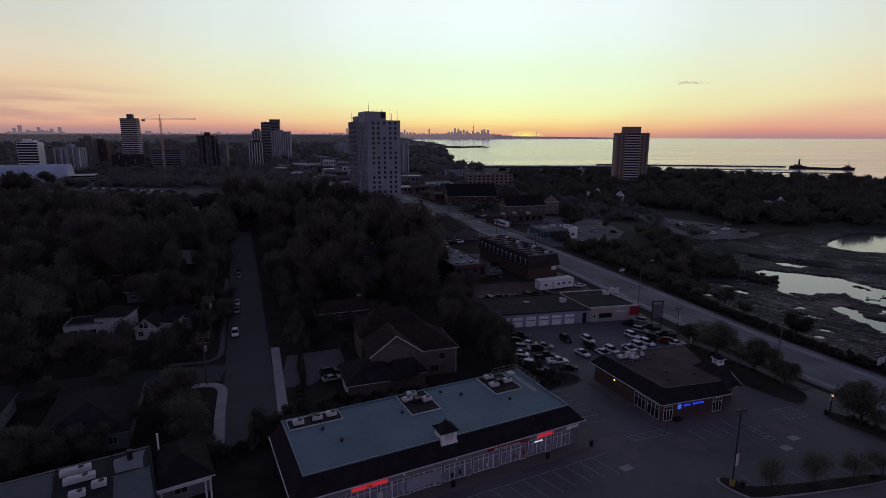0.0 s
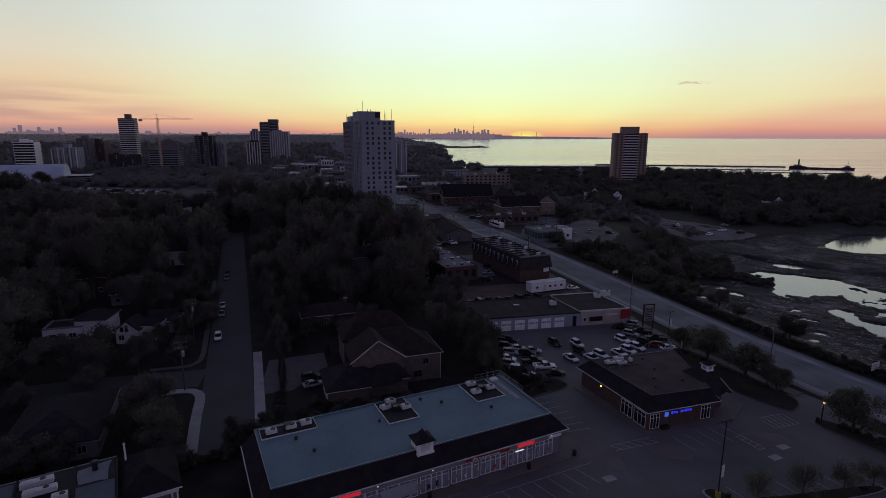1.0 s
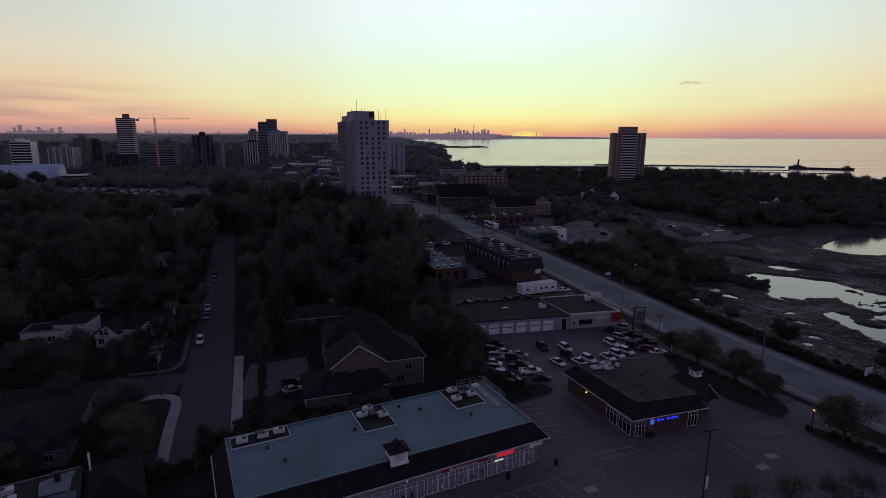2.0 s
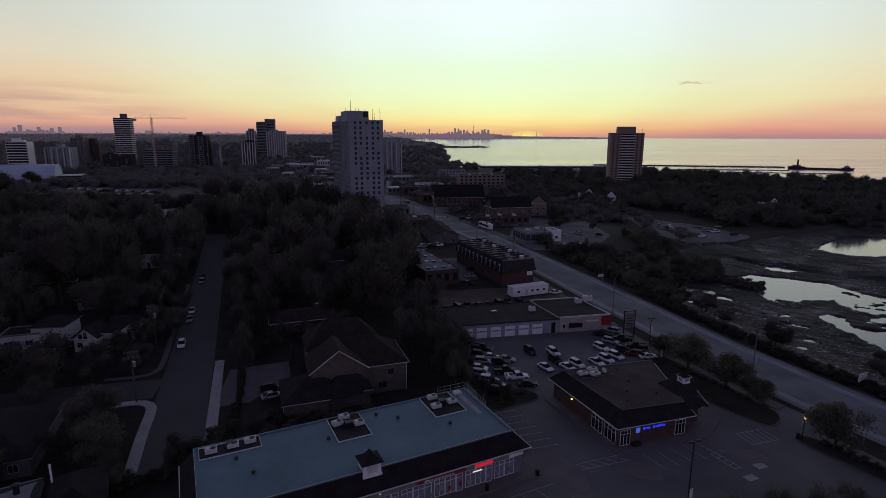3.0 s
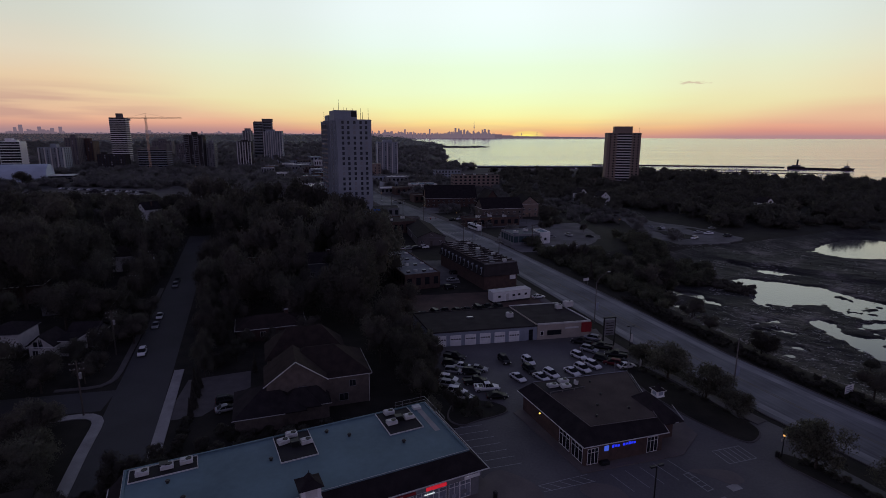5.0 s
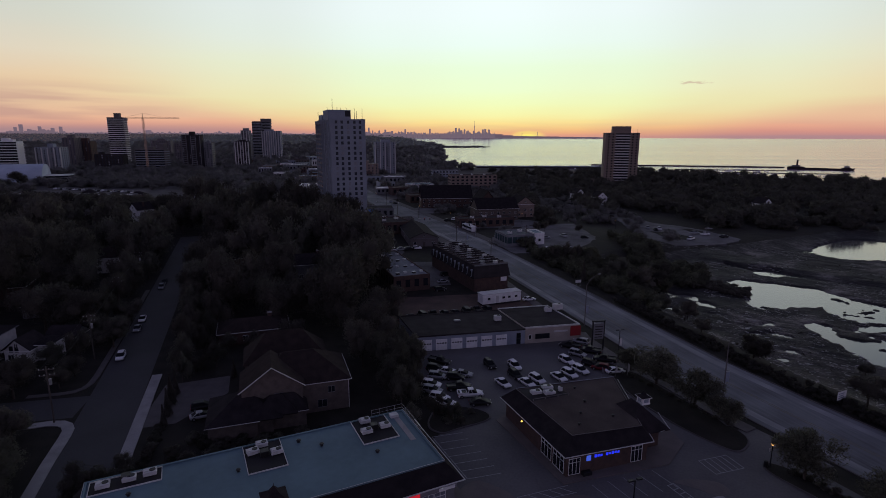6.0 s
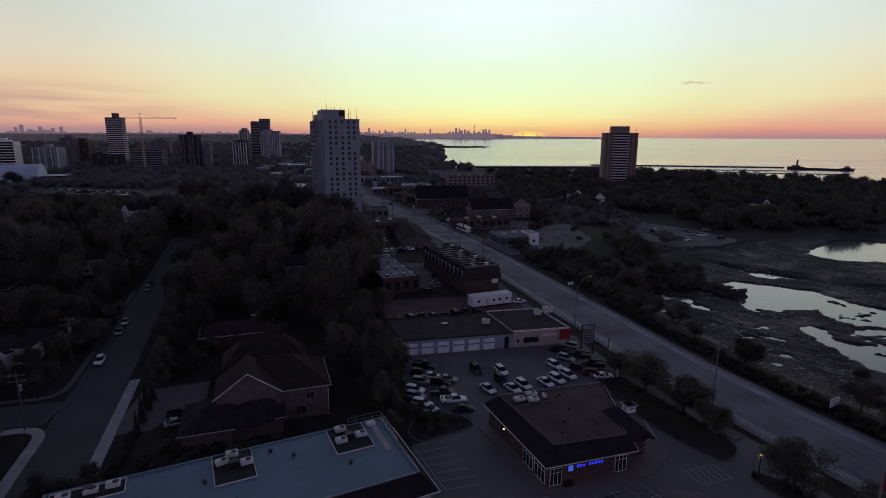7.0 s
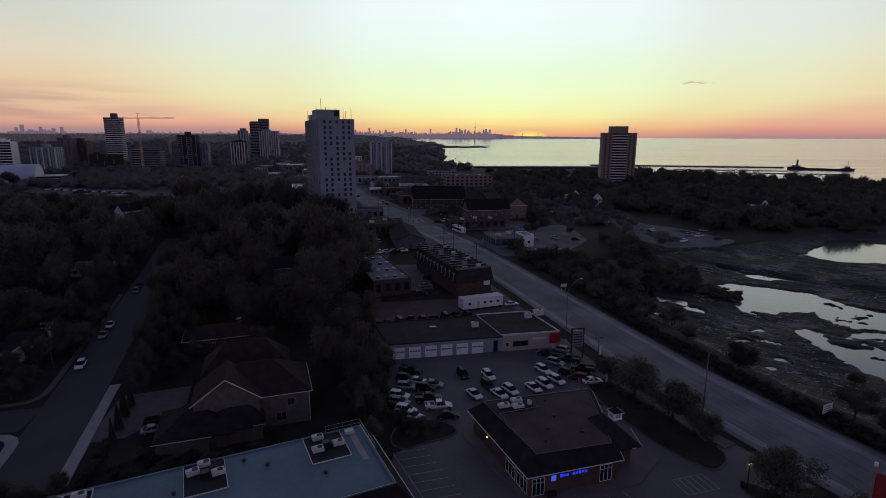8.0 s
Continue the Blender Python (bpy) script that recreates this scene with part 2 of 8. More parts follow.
M = dict(
    grass=mat("dry grass", (0.034, 0.031, 0.025), (0.017, 0.016, 0.014), 0.25, 1.0, 0.6, fine=14, spec=0.15),
    mud=mud_mat("marsh mud"),
    asphalt=mat("asphalt", (0.125, 0.118, 0.12), (0.066, 0.064, 0.068), 0.09, 0.85, 0.2, fine=30),
    road=mat("worn road asphalt", (0.195, 0.198, 0.214), (0.078, 0.079, 0.086), 0.08, 0.85, 0.1, fine=22, spec=0.2),
    street=mat("street asphalt", (0.047, 0.045, 0.051), (0.032, 0.031, 0.035), 0.1, 0.85, 0.2, fine=25),
    track=mat("polished wheel track asphalt", (0.24, 0.24, 0.255), (0.14, 0.14, 0.15), 0.15, 0.75, 0.1, fine=12),
    fadedyellow=mat("faded yellow paint", (0.16, 0.125, 0.07), (0.09, 0.08, 0.06), 0.8, 0.8, 0.1),
    soil=mat("bare brown soil", (0.1, 0.062, 0.05), (0.045, 0.03, 0.026), 0.2, 0.95, 0.6),
    concrete=mat("concrete", (0.33, 0.32, 0.31), (0.22, 0.21, 0.21), 0.4, 0.9, 0.2, fine=14),
    paver=mat("grey paving", (0.1, 0.089, 0.09), (0.07, 0.063, 0.064), 0.6, 0.9, 0.2, fine=12),
    paint=mat("road paint", (0.36, 0.36, 0.36), (0.13, 0.13, 0.135), 1.2, 0.8, 0.1, fine=8),
    fadedwhite=mat("worn white paint", (0.22, 0.22, 0.225), (0.11, 0.11, 0.115), 1.2, 0.8, 0.1, fine=8),
    apron=mat("worn brown paving", (0.145, 0.122, 0.116), (0.1, 0.086, 0.083), 0.35, 0.9, 0.2, fine=14),
    oldmembrane=mat("aged roof membrane", (0.085, 0.1, 0.118), (0.05, 0.06, 0.072), 0.12, 0.85, 0.2, fine=9),
    yellow=mat("yellow paint", (0.36, 0.252, 0.03), (0.24, 0.168, 0.024), 1.5, 0.7, 0.1),
    membrane=mat("pale grey roof membrane", (0.11, 0.181, 0.212), (0.076, 0.129, 0.153), 0.14, 0.75, 0.15, fine=9),
    gravel=mat("gravel roof", (0.088, 0.07, 0.065), (0.05, 0.04, 0.038), 0.25, 0.95, 0.5, fine=40, spec=0.1),
    tarroof=mat("dark roof felt", (0.05, 0.044, 0.045), (0.026, 0.023, 0.024), 0.4, 0.95, 0.3, fine=18, spec=0.1),
    blackfelt=mat("black roof felt", (0.022, 0.02, 0.022), (0.01, 0.01, 0.011), 0.5, 0.9, 0.3, fine=18),
    domecloth=mat("weathered dome cloth", (0.42, 0.48, 0.56), (0.33, 0.38, 0.45), 0.1, 0.7, 0.1),
    shingle=mat("dark asphalt shingles", (0.031, 0.026, 0.028), (0.017, 0.0145, 0.016), 0.7, 0.95, 0.5, fine=16, random_tint=0.3, spec=0.08),
    brownroof=mat("brown asphalt shingles", (0.04, 0.03, 0.027), (0.023, 0.018, 0.017), 0.7, 0.95, 0.5, fine=16, random_tint=0.3, spec=0.08),
    white=mat("white paint", (0.78, 0.78, 0.76), (0.62, 0.62, 0.6), 0.8, 0.5, 0.05),
    offwhite=mat("weathered white siding", (0.6, 0.59, 0.57), (0.45, 0.44, 0.42), 0.6, 0.7, 0.1),
    greysiding=mat("grey siding", (0.19, 0.19, 0.2), (0.13, 0.13, 0.14), 0.6, 0.7, 0.1, random_tint=0.4),
    brick=mat("red brown brick", (0.1, 0.06, 0.049), (0.056, 0.036, 0.032), 1.2, 0.9, 0.4, fine=10),
    buff=mat("buff brick", (0.27, 0.205, 0.17), (0.18, 0.14, 0.115), 1.0, 0.9, 0.4, fine=10),
    beige=mat("beige stucco", (0.40, 0.35, 0.30), (0.30, 0.265, 0.23), 0.5, 0.85, 0.1),
    bluegrey=mat("blue grey siding", (0.28, 0.31, 0.36), (0.2, 0.225, 0.265), 0.5, 0.8, 0.1),
    precast=mat("pale precast concrete", (0.285, 0.312, 0.345), (0.215, 0.235, 0.26), 0.12, 0.85, 0.15, fine=14),
    darkcon=mat("brown concrete", (0.15, 0.13, 0.13), (0.1, 0.09, 0.09), 0.12, 0.85, 0.15),
    blackmetal=mat("black metal", (0.02, 0.02, 0.022), (0.012, 0.012, 0.013), 2, 0.5, 0.05, metal=0.3),
    steel=mat("galvanised steel", (0.4, 0.4, 0.41), (0.28, 0.28, 0.29), 2, 0.45, 0.05, metal=0.7),
    hvac=mat("white sheet metal", (0.56, 0.56, 0.55), (0.4, 0.4, 0.39), 1.2, 0.5, 0.05),
    towerglass=mat("curtained window glass", (0.055, 0.062, 0.078), (0.028, 0.032, 0.04), 0.35, 0.2, 0.0, spec=0.3),
    gravelyard=mat("pale gravel yard", (0.17, 0.165, 0.17), (0.085, 0.08, 0.083), 0.12, 0.95, 0.4, fine=12, spec=0.1),
    greyroof=mat("grey gravelled roof", (0.185, 0.2, 0.22), (0.12, 0.13, 0.145), 0.3, 0.9, 0.3, fine=14),
    blind=mat("pale blind behind glass", (0.32, 0.32, 0.34), (0.22, 0.22, 0.24), 1.0, 0.15, 0.0, spec=0.6),
    glass=mat("dark window glass", (0.02, 0.024, 0.03), (0.012, 0.014, 0.018), 0.5, 0.15, 0.0, spec=0.28),
    shopglass=mat("shop window glass with pale displays behind", (0.25, 0.27, 0.31), (0.12, 0.13, 0.16), 0.6, 0.2, 0.0, fine=3, spec=0.3),
    tealglass=mat("teal shop glass", (0.05, 0.085, 0.092), (0.03, 0.052, 0.058), 0.4, 0.25, 0.0, spec=0.3),
    carglass=mat("tinted car glass", (0.012, 0.013, 0.016), (0.008, 0.009, 0.011), 1.0, 0.5, 0.0, spec=0.08),
    bark=mat("bark", (0.09, 0.07, 0.055), (0.045, 0.036, 0.03), 2.0, 0.95, 0.8),
    leaf=mat("foliage", (0.086, 0.084, 0.066), (0.048, 0.046, 0.039), 1.4, 1.0, 1.0, fine=7, random_tint=0.75, spec=0.05, dist=0.4, leafy=0.35),
    leaflight=mat("thin young foliage", (0.09, 0.088, 0.064), (0.044, 0.042, 0.033), 0.5, 1.0, 0.0, fine=9, random_tint=0.3, spec=0.05, leafy=0.8),
    thicketleaf=mat("willow foliage", (0.078, 0.078, 0.054), (0.034, 0.034, 0.026), 0.16, 1.0, 1.0, fine=9, spec=0.05, dist=0.5, leafy=0.6),
    housebrick=mat("dim buff brick", (0.14, 0.112, 0.096), (0.08, 0.066, 0.058), 1.0, 0.9, 0.5, fine=12),
    leafdark=mat("dark foliage", (0.066, 0.06, 0.05), (0.036, 0.033, 0.029), 1.4, 1.0, 1.0, fine=7, random_tint=0.75, spec=0.05, dist=0.4, leafy=0.35),
    shorewoods=mat("lakeside foliage", (0.072, 0.068, 0.056), (0.036, 0.034, 0.029), 0.05, 1.0, 1.0, fine=5, spec=0.05, dist=1.2, leafy=0.3),
    # paler and bluer than near foliage: distance haze put into the colour
    woods=mat("haze-paled far foliage", (0.115, 0.111, 0.106), (0.07, 0.067, 0.065), 0.05, 1.0, 1.0, fine=5, spec=0.05, dist=1.2, leafy=0.3),
    bluepaint=mat("blue painted boards", (0.07, 0.2, 0.52), (0.05, 0.15, 0.4), 0.8, 0.6, 0.05),
    redpanel=mat("red panel", (0.28, 0.02, 0.025), (0.2, 0.015, 0.018), 0.8, 0.5, 0.05),
    tyre=mat("tyre rubber", (0.02, 0.02, 0.02), (0.012, 0.012, 0.012), 5, 0.9, 0.1),
    wood=mat("grey wood", (0.1, 0.085, 0.075), (0.06, 0.05, 0.045), 2, 0.9, 0.4),
    # aerial haze is put into these three as an even glow
    haze=plain_glow("distance haze glow", srgb(112, 97, 110)[:3], 1.0),
    hazewoods=plain_glow("far woods haze glow", srgb(52, 53, 63)[:3], 1.0),
    hazeland=plain_glow("far land haze glow", srgb(98, 84, 98)[:3], 1.0),
    # the lake's pink base tint stands in for reflected afterglow
    lake=water_mat("afterglow-tinted lake water", (0.4, 0.22, 0.36), 0.15, 0.6, 0.15, 0.6, 1.46),
    pond=water_mat("pond water", (0.11, 0.106, 0.104), 0.09, 0.06, 0.5),
    redsign=plain_glow("lit red sign", (0.95, 0.03, 0.06), 0.45),
    bluesign=plain_glow("lit blue sign", (0.03, 0.05, 1.0), 0.75),
    palesign=plain_glow("lit pale blue sign", (0.08, 0.16, 0.9), 0.6),
    warm=plain_glow("warm lamp", (1.0, 0.5, 0.16), 1.3),
    amber=plain_glow("amber wall lamp", (1.0, 0.62, 0.1), 2.2),
    cool=plain_glow("cool lamp", (0.9, 0.95, 1.0), 0.8),
    roomlight=plain_glow("lit shop interior", (1.0, 0.86, 0.66), 0.018),
)


def streaked(m, angle, length):
    """Draw a material's fine grain out along one heading, as traffic wears it."""
    n, l = m.node_tree.nodes, m.node_tree.links
    mp = n.new("ShaderNodeMapping")
    mp.vector_type = "TEXTURE"
    mp.inputs["Rotation"].default_value, mp.inputs["Scale"].default_value = (0, 0, radians(angle)), (length, 1.0, 1.0)
    l.new(n["Texture Coordinate"].outputs["Object"], mp.inputs[0])
    l.new(mp.outputs[0], n["Noise Texture.001"].inputs["Vector"])


streaked(M["road"], 108, 40.0)
streaked(M["track"], 108, 40.0)


# ---- builders ----
def thing(name, x, y, z=0.0, rz=0.0, label="", category="", group="", kind=""):
    ob = new(name)
    ob.empty_display_size = 0.5
    ob.matrix_basis = pose(x, y, z, 0, 0, rz)
    return tagged(ob, label, category, group, kind)


def mesh_of(name, bm, material):
    me = bpy.data.meshes.new(name)
    bm.normal_update()
    bm.to_mesh(me)
    bm.free()
    for m in (material if isinstance(material, (list, tuple)) else [material]):
        me.materials.append(m)
    return me


def part(name, bm, material, parent=None, label="", m=None):
    ob = new(name, mesh_of(name, bm, material))
    if parent:
        ob.parent = parent
    if m is not None:
        ob.matrix_basis = m
    return tagged(ob, label)


def again(name, me, parent, m):
    ob = new(name, me)
    ob.parent = parent
    ob.matrix_basis = m
    return ob


def B():
    return bmesh.new()


def loft(bm, low, high):
    """Closed solid between two rings of points of equal number."""
    a, b = [bm.verts.new(p) for p in low], [bm.verts.new(p) for p in high]
    n = len(a)
    for i in range(n):
        bm.faces.new((a[i], a[(i + 1) % n], b[(i + 1) % n], b[i]))
    bm.faces.new(a[::-1])
    bm.faces.new(b)
    return bm


def box(bm, x0, y0, z0, x1, y1, z1):
    r = [(x0, y0), (x1, y0), (x1, y1), (x0, y1)]
    return loft(bm, [(*p, z0) for p in r], [(*p, z1) for p in r])


def frustum(bm, a, z0, b, z1):
    ring = lambda r, z: [(r[0], r[1], z), (r[2], r[1], z), (r[2], r[3], z), (r[0], r[3], z)]
    return loft(bm, ring(a, z0), ring(b, z1))


def cyl(bm, x, y, z0, z1, r, r2=None, n=10):
    r2 = r if r2 is None else r2
    ring = lambda q, z: [(x + q * math.cos(2 * math.pi * i / n), y + q * math.sin(2 * math.pi * i / n), z) for i in range(n)]
    return loft(bm, ring(r, z0), ring(r2, z1))


def tube(bm, p, q, r, r2=None, n=6):
    p, q = Vector(p), Vector(q)
    d = (q - p).normalized()
    a = d.orthogonal().normalized()
    c = d.cross(a)
    r2 = r if r2 is None else r2
    ring = lambda o, s: [o + (a * math.cos(2 * math.pi * i / n) + c * math.sin(2 * math.pi * i / n)) * s for i in range(n)]
    return loft(bm, ring(p, r), ring(q, r2))


def prism(bm, pts, z0, z1):
    return loft(bm, [(*p, z0) for p in pts], [(*p, z1) for p in pts])


def soft(bm, width, segments=1):
    bmesh.ops.bevel(bm, geom=bm.edges[:], offset=width, segments=segments, affect="EDGES", clamp_overlap=True)
    return bm


def gable_roof(bm, x0, y0, x1, y1, z, h, over=0.4, t=0.18, along="x"):
    """Ridge along x or y, eaves overhanging, with a real thickness."""
    x0, y0, x1, y1 = x0 - over, y0 - over, x1 + over, y1 + over
    if along == "x":
        m = (y0 + y1) / 2
        sect = lambda x: [(x, y0, z), (x, m, z + h), (x, y1, z), (x, y1, z + t), (x, m, z + h + t), (x, y0, z + t)]
        return loft(bm, sect(x0), sect(x1))
    m = (x0 + x1) / 2
    sect = lambda y: [(x0, y, z), (m, y, z + h), (x1, y, z), (x1, y, z + t), (m, y, z + h + t), (x0, y, z + t)]
    return loft(bm, sect(y0), sect(y1))


def hip_roof(bm, x0, y0, x1, y1, z, h, over=0.4, t=0.15):
    x0, y0, x1, y1 = x0 - over, y0 - over, x1 + over, y1 + over
    w, d = x1 - x0, y1 - y0
    k = min(w, d) / 2 * 0.98
    box(bm, x0, y0, z, x1, y1, z + t)
    if w >= d:
        return frustum(bm, (x0, y0, x1, y1), z + t, (x0 + k, y0 + k, x1 - k, y1 - k), z + h)
    return frustum(bm, (x0, y0, x1, y1), z + t, (x0 + k, y0 + k, x1 - k, y1 - k), z + h)


def window(parent, w, h, m, cols=2, rows=1, frame_mat=None, name="window", lit=False, transom=0.0, pane="glass"):
    """A framed window facing -y in its own space, standing on z = 0, centred on x."""
    bm, t = B(), 0.055
    bars_x = [-w / 2 + t / 2] + [-w / 2 + w * i / cols for i in range(1, cols)] + [w / 2 - t / 2]
    bars_z = [t / 2 + (h - t) * i / rows for i in range(rows + 1)] + ([h * transom] if transom else [])
    gx_ = sorted(v for b in bars_x for v in (b - t / 2, b + t / 2))
    gz_ = sorted(v for b in bars_z for v in (b - t / 2, b + t / 2))
    vs = [[bm.verts.new((x, -0.05, z)) for x in gx_] for z in gz_]
    fs = [bm.faces.new((vs[j][i], vs[j][i + 1], vs[j + 1][i + 1], vs[j + 1][i])) for j in range(len(gz_) - 1) for i in range(len(gx_) - 1) if i % 2 == 0 or j % 2 == 0]
    ext = bmesh.ops.extrude_face_region(bm, geom=fs)
    bmesh.ops.translate(bm, verts=[v for v in ext["geom"] if isinstance(v, bmesh.types.BMVert)], vec=(0, 0.08, 0))
    bmesh.ops.recalc_face_normals(bm, faces=bm.faces[:])
    f = part(name, bm, frame_mat or M["offwhite"], parent, m=m)
    part("pane", box(B(), -w / 2 + 0.03, 0.0, 0.03, w / 2 - 0.03, 0.02, h - 0.03), M["roomlight"] if lit else M[pane], f)
    return f


# ---- plan of the ground ----
ROAD = [(150, -60), (124, 0), (92, 70), (78.5, 100), (70.5, 120), (63, 145), (54.5, 174), (44, 208), (29.5, 254), (15.5, 291), (-13, 363), (-39, 430), (-122, 680), (-215, 960)]
ROAD_Y, ROAD_X = [p[1] for p in ROAD], [p[0] for p in ROAD]
STREET = [(-29.3, 75.5), (-33, 85), (-43.7, 114), (-66.5, 175), (-99.5, 262)]
SHORE_X = [-6000, -500, -70, 5, 20, 95, 245, 300, 370, 455, 700, 3000, 7000]
SHORE_Y = [5600, 4500, 3300, 2600, 960, 850, 840, 800, 715, 655, 560, 420, 300]
LEVEL = -6.0
POOLS = [  # outlines of the open water in the marsh
    [(121, 206), (129, 207.5), (136, 204), (143, 198), (148, 195.5), (150.5, 189), (151, 182.5), (155, 178), (163, 171), (172, 160), (160, 152), (150, 159.5), (137.5, 161), (135, 165), (135.5, 172), (136, 175.5), (124, 174.5), (115, 177), (116, 182), (122, 188.5), (123.5, 193.5), (121, 196)],
    [(121, 160), (124.5, 161.5), (126, 158), (122.7, 150), (125.6, 147.5), (130.6, 146), (139, 143), (152, 130), (136, 110), (122.5, 123), (119, 132), (118.6, 140), (119.6, 151)],
    [(132, 156.6), (137, 158.4), (141.5, 158.6), (150, 150), (139, 153.6), (133, 153)],
    [(139, 219.6), (146, 222.6), (151, 216), (152, 211), (144, 211.6), (139, 215)],
    [(187, 256), (199, 271), (217, 285), (228, 288.5), (242, 282), (265, 268), (285, 245), (219, 232), (203, 241), (194, 241.6), (187, 249)]]
RILLS = [(130.4, 153.6, 134, 142, 1.1), (135, 232, 139.5, 222, 1.2), (92, 190, 98.6, 184, 2.8), (98.6, 184, 101.5, 174.5, 2.3), (88, 173.5, 90.5, 172, 1.1), (100.5, 151.5, 104, 151.2, 0.9), (106, 152.4, 109.4, 150, 1.1),
         (108, 158.6, 111, 159.5, 0.7), (104, 140, 105, 139.7, 0.6), (141, 167, 149, 163, 0.8), (137, 152, 147, 146, 0.9), (115, 176, 117, 173, 0.8)]
ISLETS = [(146, 184, 147, 180, 1.4), (144.2, 169.4, 148, 170.6, 1.0), (127, 147.4, 131, 147.2, 0.9), (129.5, 152.4, 131.6, 151.2, 0.9), (150.5, 172.5, 151.5, 172, 0.8), (138, 168.5, 144, 165.5, 0.7), (128, 141, 134, 139, 0.8), (126, 134, 131, 131, 0.7)]


def sstep(a, b, v):
    t = np.clip((v - a) / (b - a), 0, 1)
    return t * t * (3 - 2 * t)


def lift(y):
    """The far lake and land rise to the level of the true horizon."""
    return 37.8 * sstep(2700, 5300, y)


def ground_z(x, y):
    x, y = np.asarray(x, float), np.asarray(y, float)
    s = 0.94 * (x - np.interp(y, ROAD_Y, ROAD_X)) - 8.0
    nz = np.vectorize(lambda a, b: noise.noise((a * 0.045, b * 0.045, 0.3)) + 0.5 * noise.noise((a * 0.16, b * 0.16, 4.0)))(x, y)
    edge = np.interp(x, [78, 104, 140, 240, 300], [204, 228, 240, 290, 292])
    drop = sstep(4, 24, s) * (1 - sstep(edge, edge + 22, y)) * sstep(-40, 20, y)
    fine_ = np.vectorize(lambda a, b: noise.noise((a * 0.33, b * 0.33, 9.0)))(x, y)
    z = drop * (-4.78 + 0.3 * nz + 0.22 * fine_)
    k = np.clip(((x - 138) * 42 + (y - 242) * -42) / (2 * 42 ** 2), 0, 1)
    z = z + drop * 1.1 * (1 - sstep(5, 11, np.hypot(x - 138 - 42 * k, y - 242 + 42 * k) + 2 * nz))
    z = z - 2.0 * sstep(55, 85, s) * sstep(edge, edge + 22, y)
    flow = np.vectorize(lambda a, b: noise.noise(((a * 0.78 - b * 0.62) * 0.1, (a * 0.62 + b * 0.78) * 0.55, 2.0)))(x, y)
    z = z + drop * 0.3 * flow

    if drop.max() > 0.5:
        def near(stroke):
            x0, y0, x1, y1, r = stroke
            k = np.clip(((x - x0) * (x1 - x0) + (y - y0) * (y1 - y0)) / ((x1 - x0) ** 2 + (y1 - y0) ** 2), 0, 1)
            return np.hypot(x - x0 - k * (x1 - x0), y - y0 - k * (y1 - y0)) + min(2.0, 0.4 * r) * nz + min(2.2, 0.5 * r) * flow + min(1.1, 0.35 * r) * fine_

        dip = np.zeros_like(z)
        for pool in POOLS:
            away, inside = np.full_like(z, 1e9), np.zeros(z.shape, bool)
            for (x0, y0), (x1, y1) in zip(pool, pool[1:] + pool[:1]):
                k = np.clip(((x - x0) * (x1 - x0) + (y - y0) * (y1 - y0)) / ((x1 - x0) ** 2 + (y1 - y0) ** 2), 0, 1)
                away = np.minimum(away, np.hypot(x - x0 - k * (x1 - x0), y - y0 - k * (y1 - y0)))
                inside = inside ^ (((y0 > y) != (y1 > y)) & (x < x0 + (x1 - x0) * (y - y0) / (y1 - y0 + 1e-9)))
            rim = np.where(inside, -away, away) + 0.7 * nz + 0.9 * flow + 0.6 * fine_
            dip = np.maximum(dip, 1 - sstep(-0.7, 0.9, rim))
        for p in RILLS:
            dip = np.maximum(dip, 1 - sstep(p[4] * 0.7, p[4] * 1.2, near(p)))
        for p in ISLETS:
            dip = dip * sstep(p[4] * 0.5, p[4] * 1.3, near(p) + 0.9 * fine_ + 0.5 * flow)
        z = z - dip * 0.95 * (drop > 0.5)
    lake = sstep(0, 60, y - np.interp(x, SHORE_X, SHORE_Y))
    z = z * (1 - lake) - 9.0 * lake
    west = sstep(500, 3500, y) * (1 - sstep(-300, 100, x)) * 22 * (1 - lake)
    return z + west + lift(y)


def axis(lo, a, b, hi, step, grow=1.18):
    vals, s = list(np.arange(a, b + step / 2, step)), step
    while vals[-1] < hi:
        s *= grow
        vals.append(vals[-1] + s)
    s = step
    while vals[0] > lo:
        s *= grow
        vals.insert(0, vals[0] - s)
    return np.array(vals)


gx, gy = axis(-5500, 80, 215, 6000, 1.0, 1.2), axis(-2500, 100, 290, 5100, 1.0, 1.2)
GX, GY = np.meshgrid(gx, gy)
GZ = ground_z(GX, GY)
W = len(gx)
gverts = np.stack([GX.ravel(), GY.ravel(), GZ.ravel()], 1).tolist()
gfaces = [(j * W + i, j * W + i + 1, (j + 1) * W + i + 1, (j + 1) * W + i) for j in range(len(gy) - 1) for i in range(W - 1)]
gme = bpy.data.meshes.new("ground")
gme.from_pydata(gverts, [], gfaces)
gme.materials.append(M["grass"])
gme.materials.append(M["mud"])
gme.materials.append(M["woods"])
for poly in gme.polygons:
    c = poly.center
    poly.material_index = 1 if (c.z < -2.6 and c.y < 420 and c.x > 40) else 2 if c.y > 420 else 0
    poly.use_smooth = True
tagged(new("ground", gme), "dark grass and bare soil, sloping down to a marsh", "ground", kind="structure")

# water
pond = part("water", box(B(), 85, 60, -5.6, 330, 330, -5.12), M["pond"])
tagged(pond, "still shallow marsh ponds mirroring the dusk sky", "water", kind="structure")
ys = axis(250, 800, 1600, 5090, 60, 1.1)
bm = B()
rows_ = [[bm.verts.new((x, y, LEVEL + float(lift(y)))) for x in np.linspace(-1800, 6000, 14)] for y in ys]
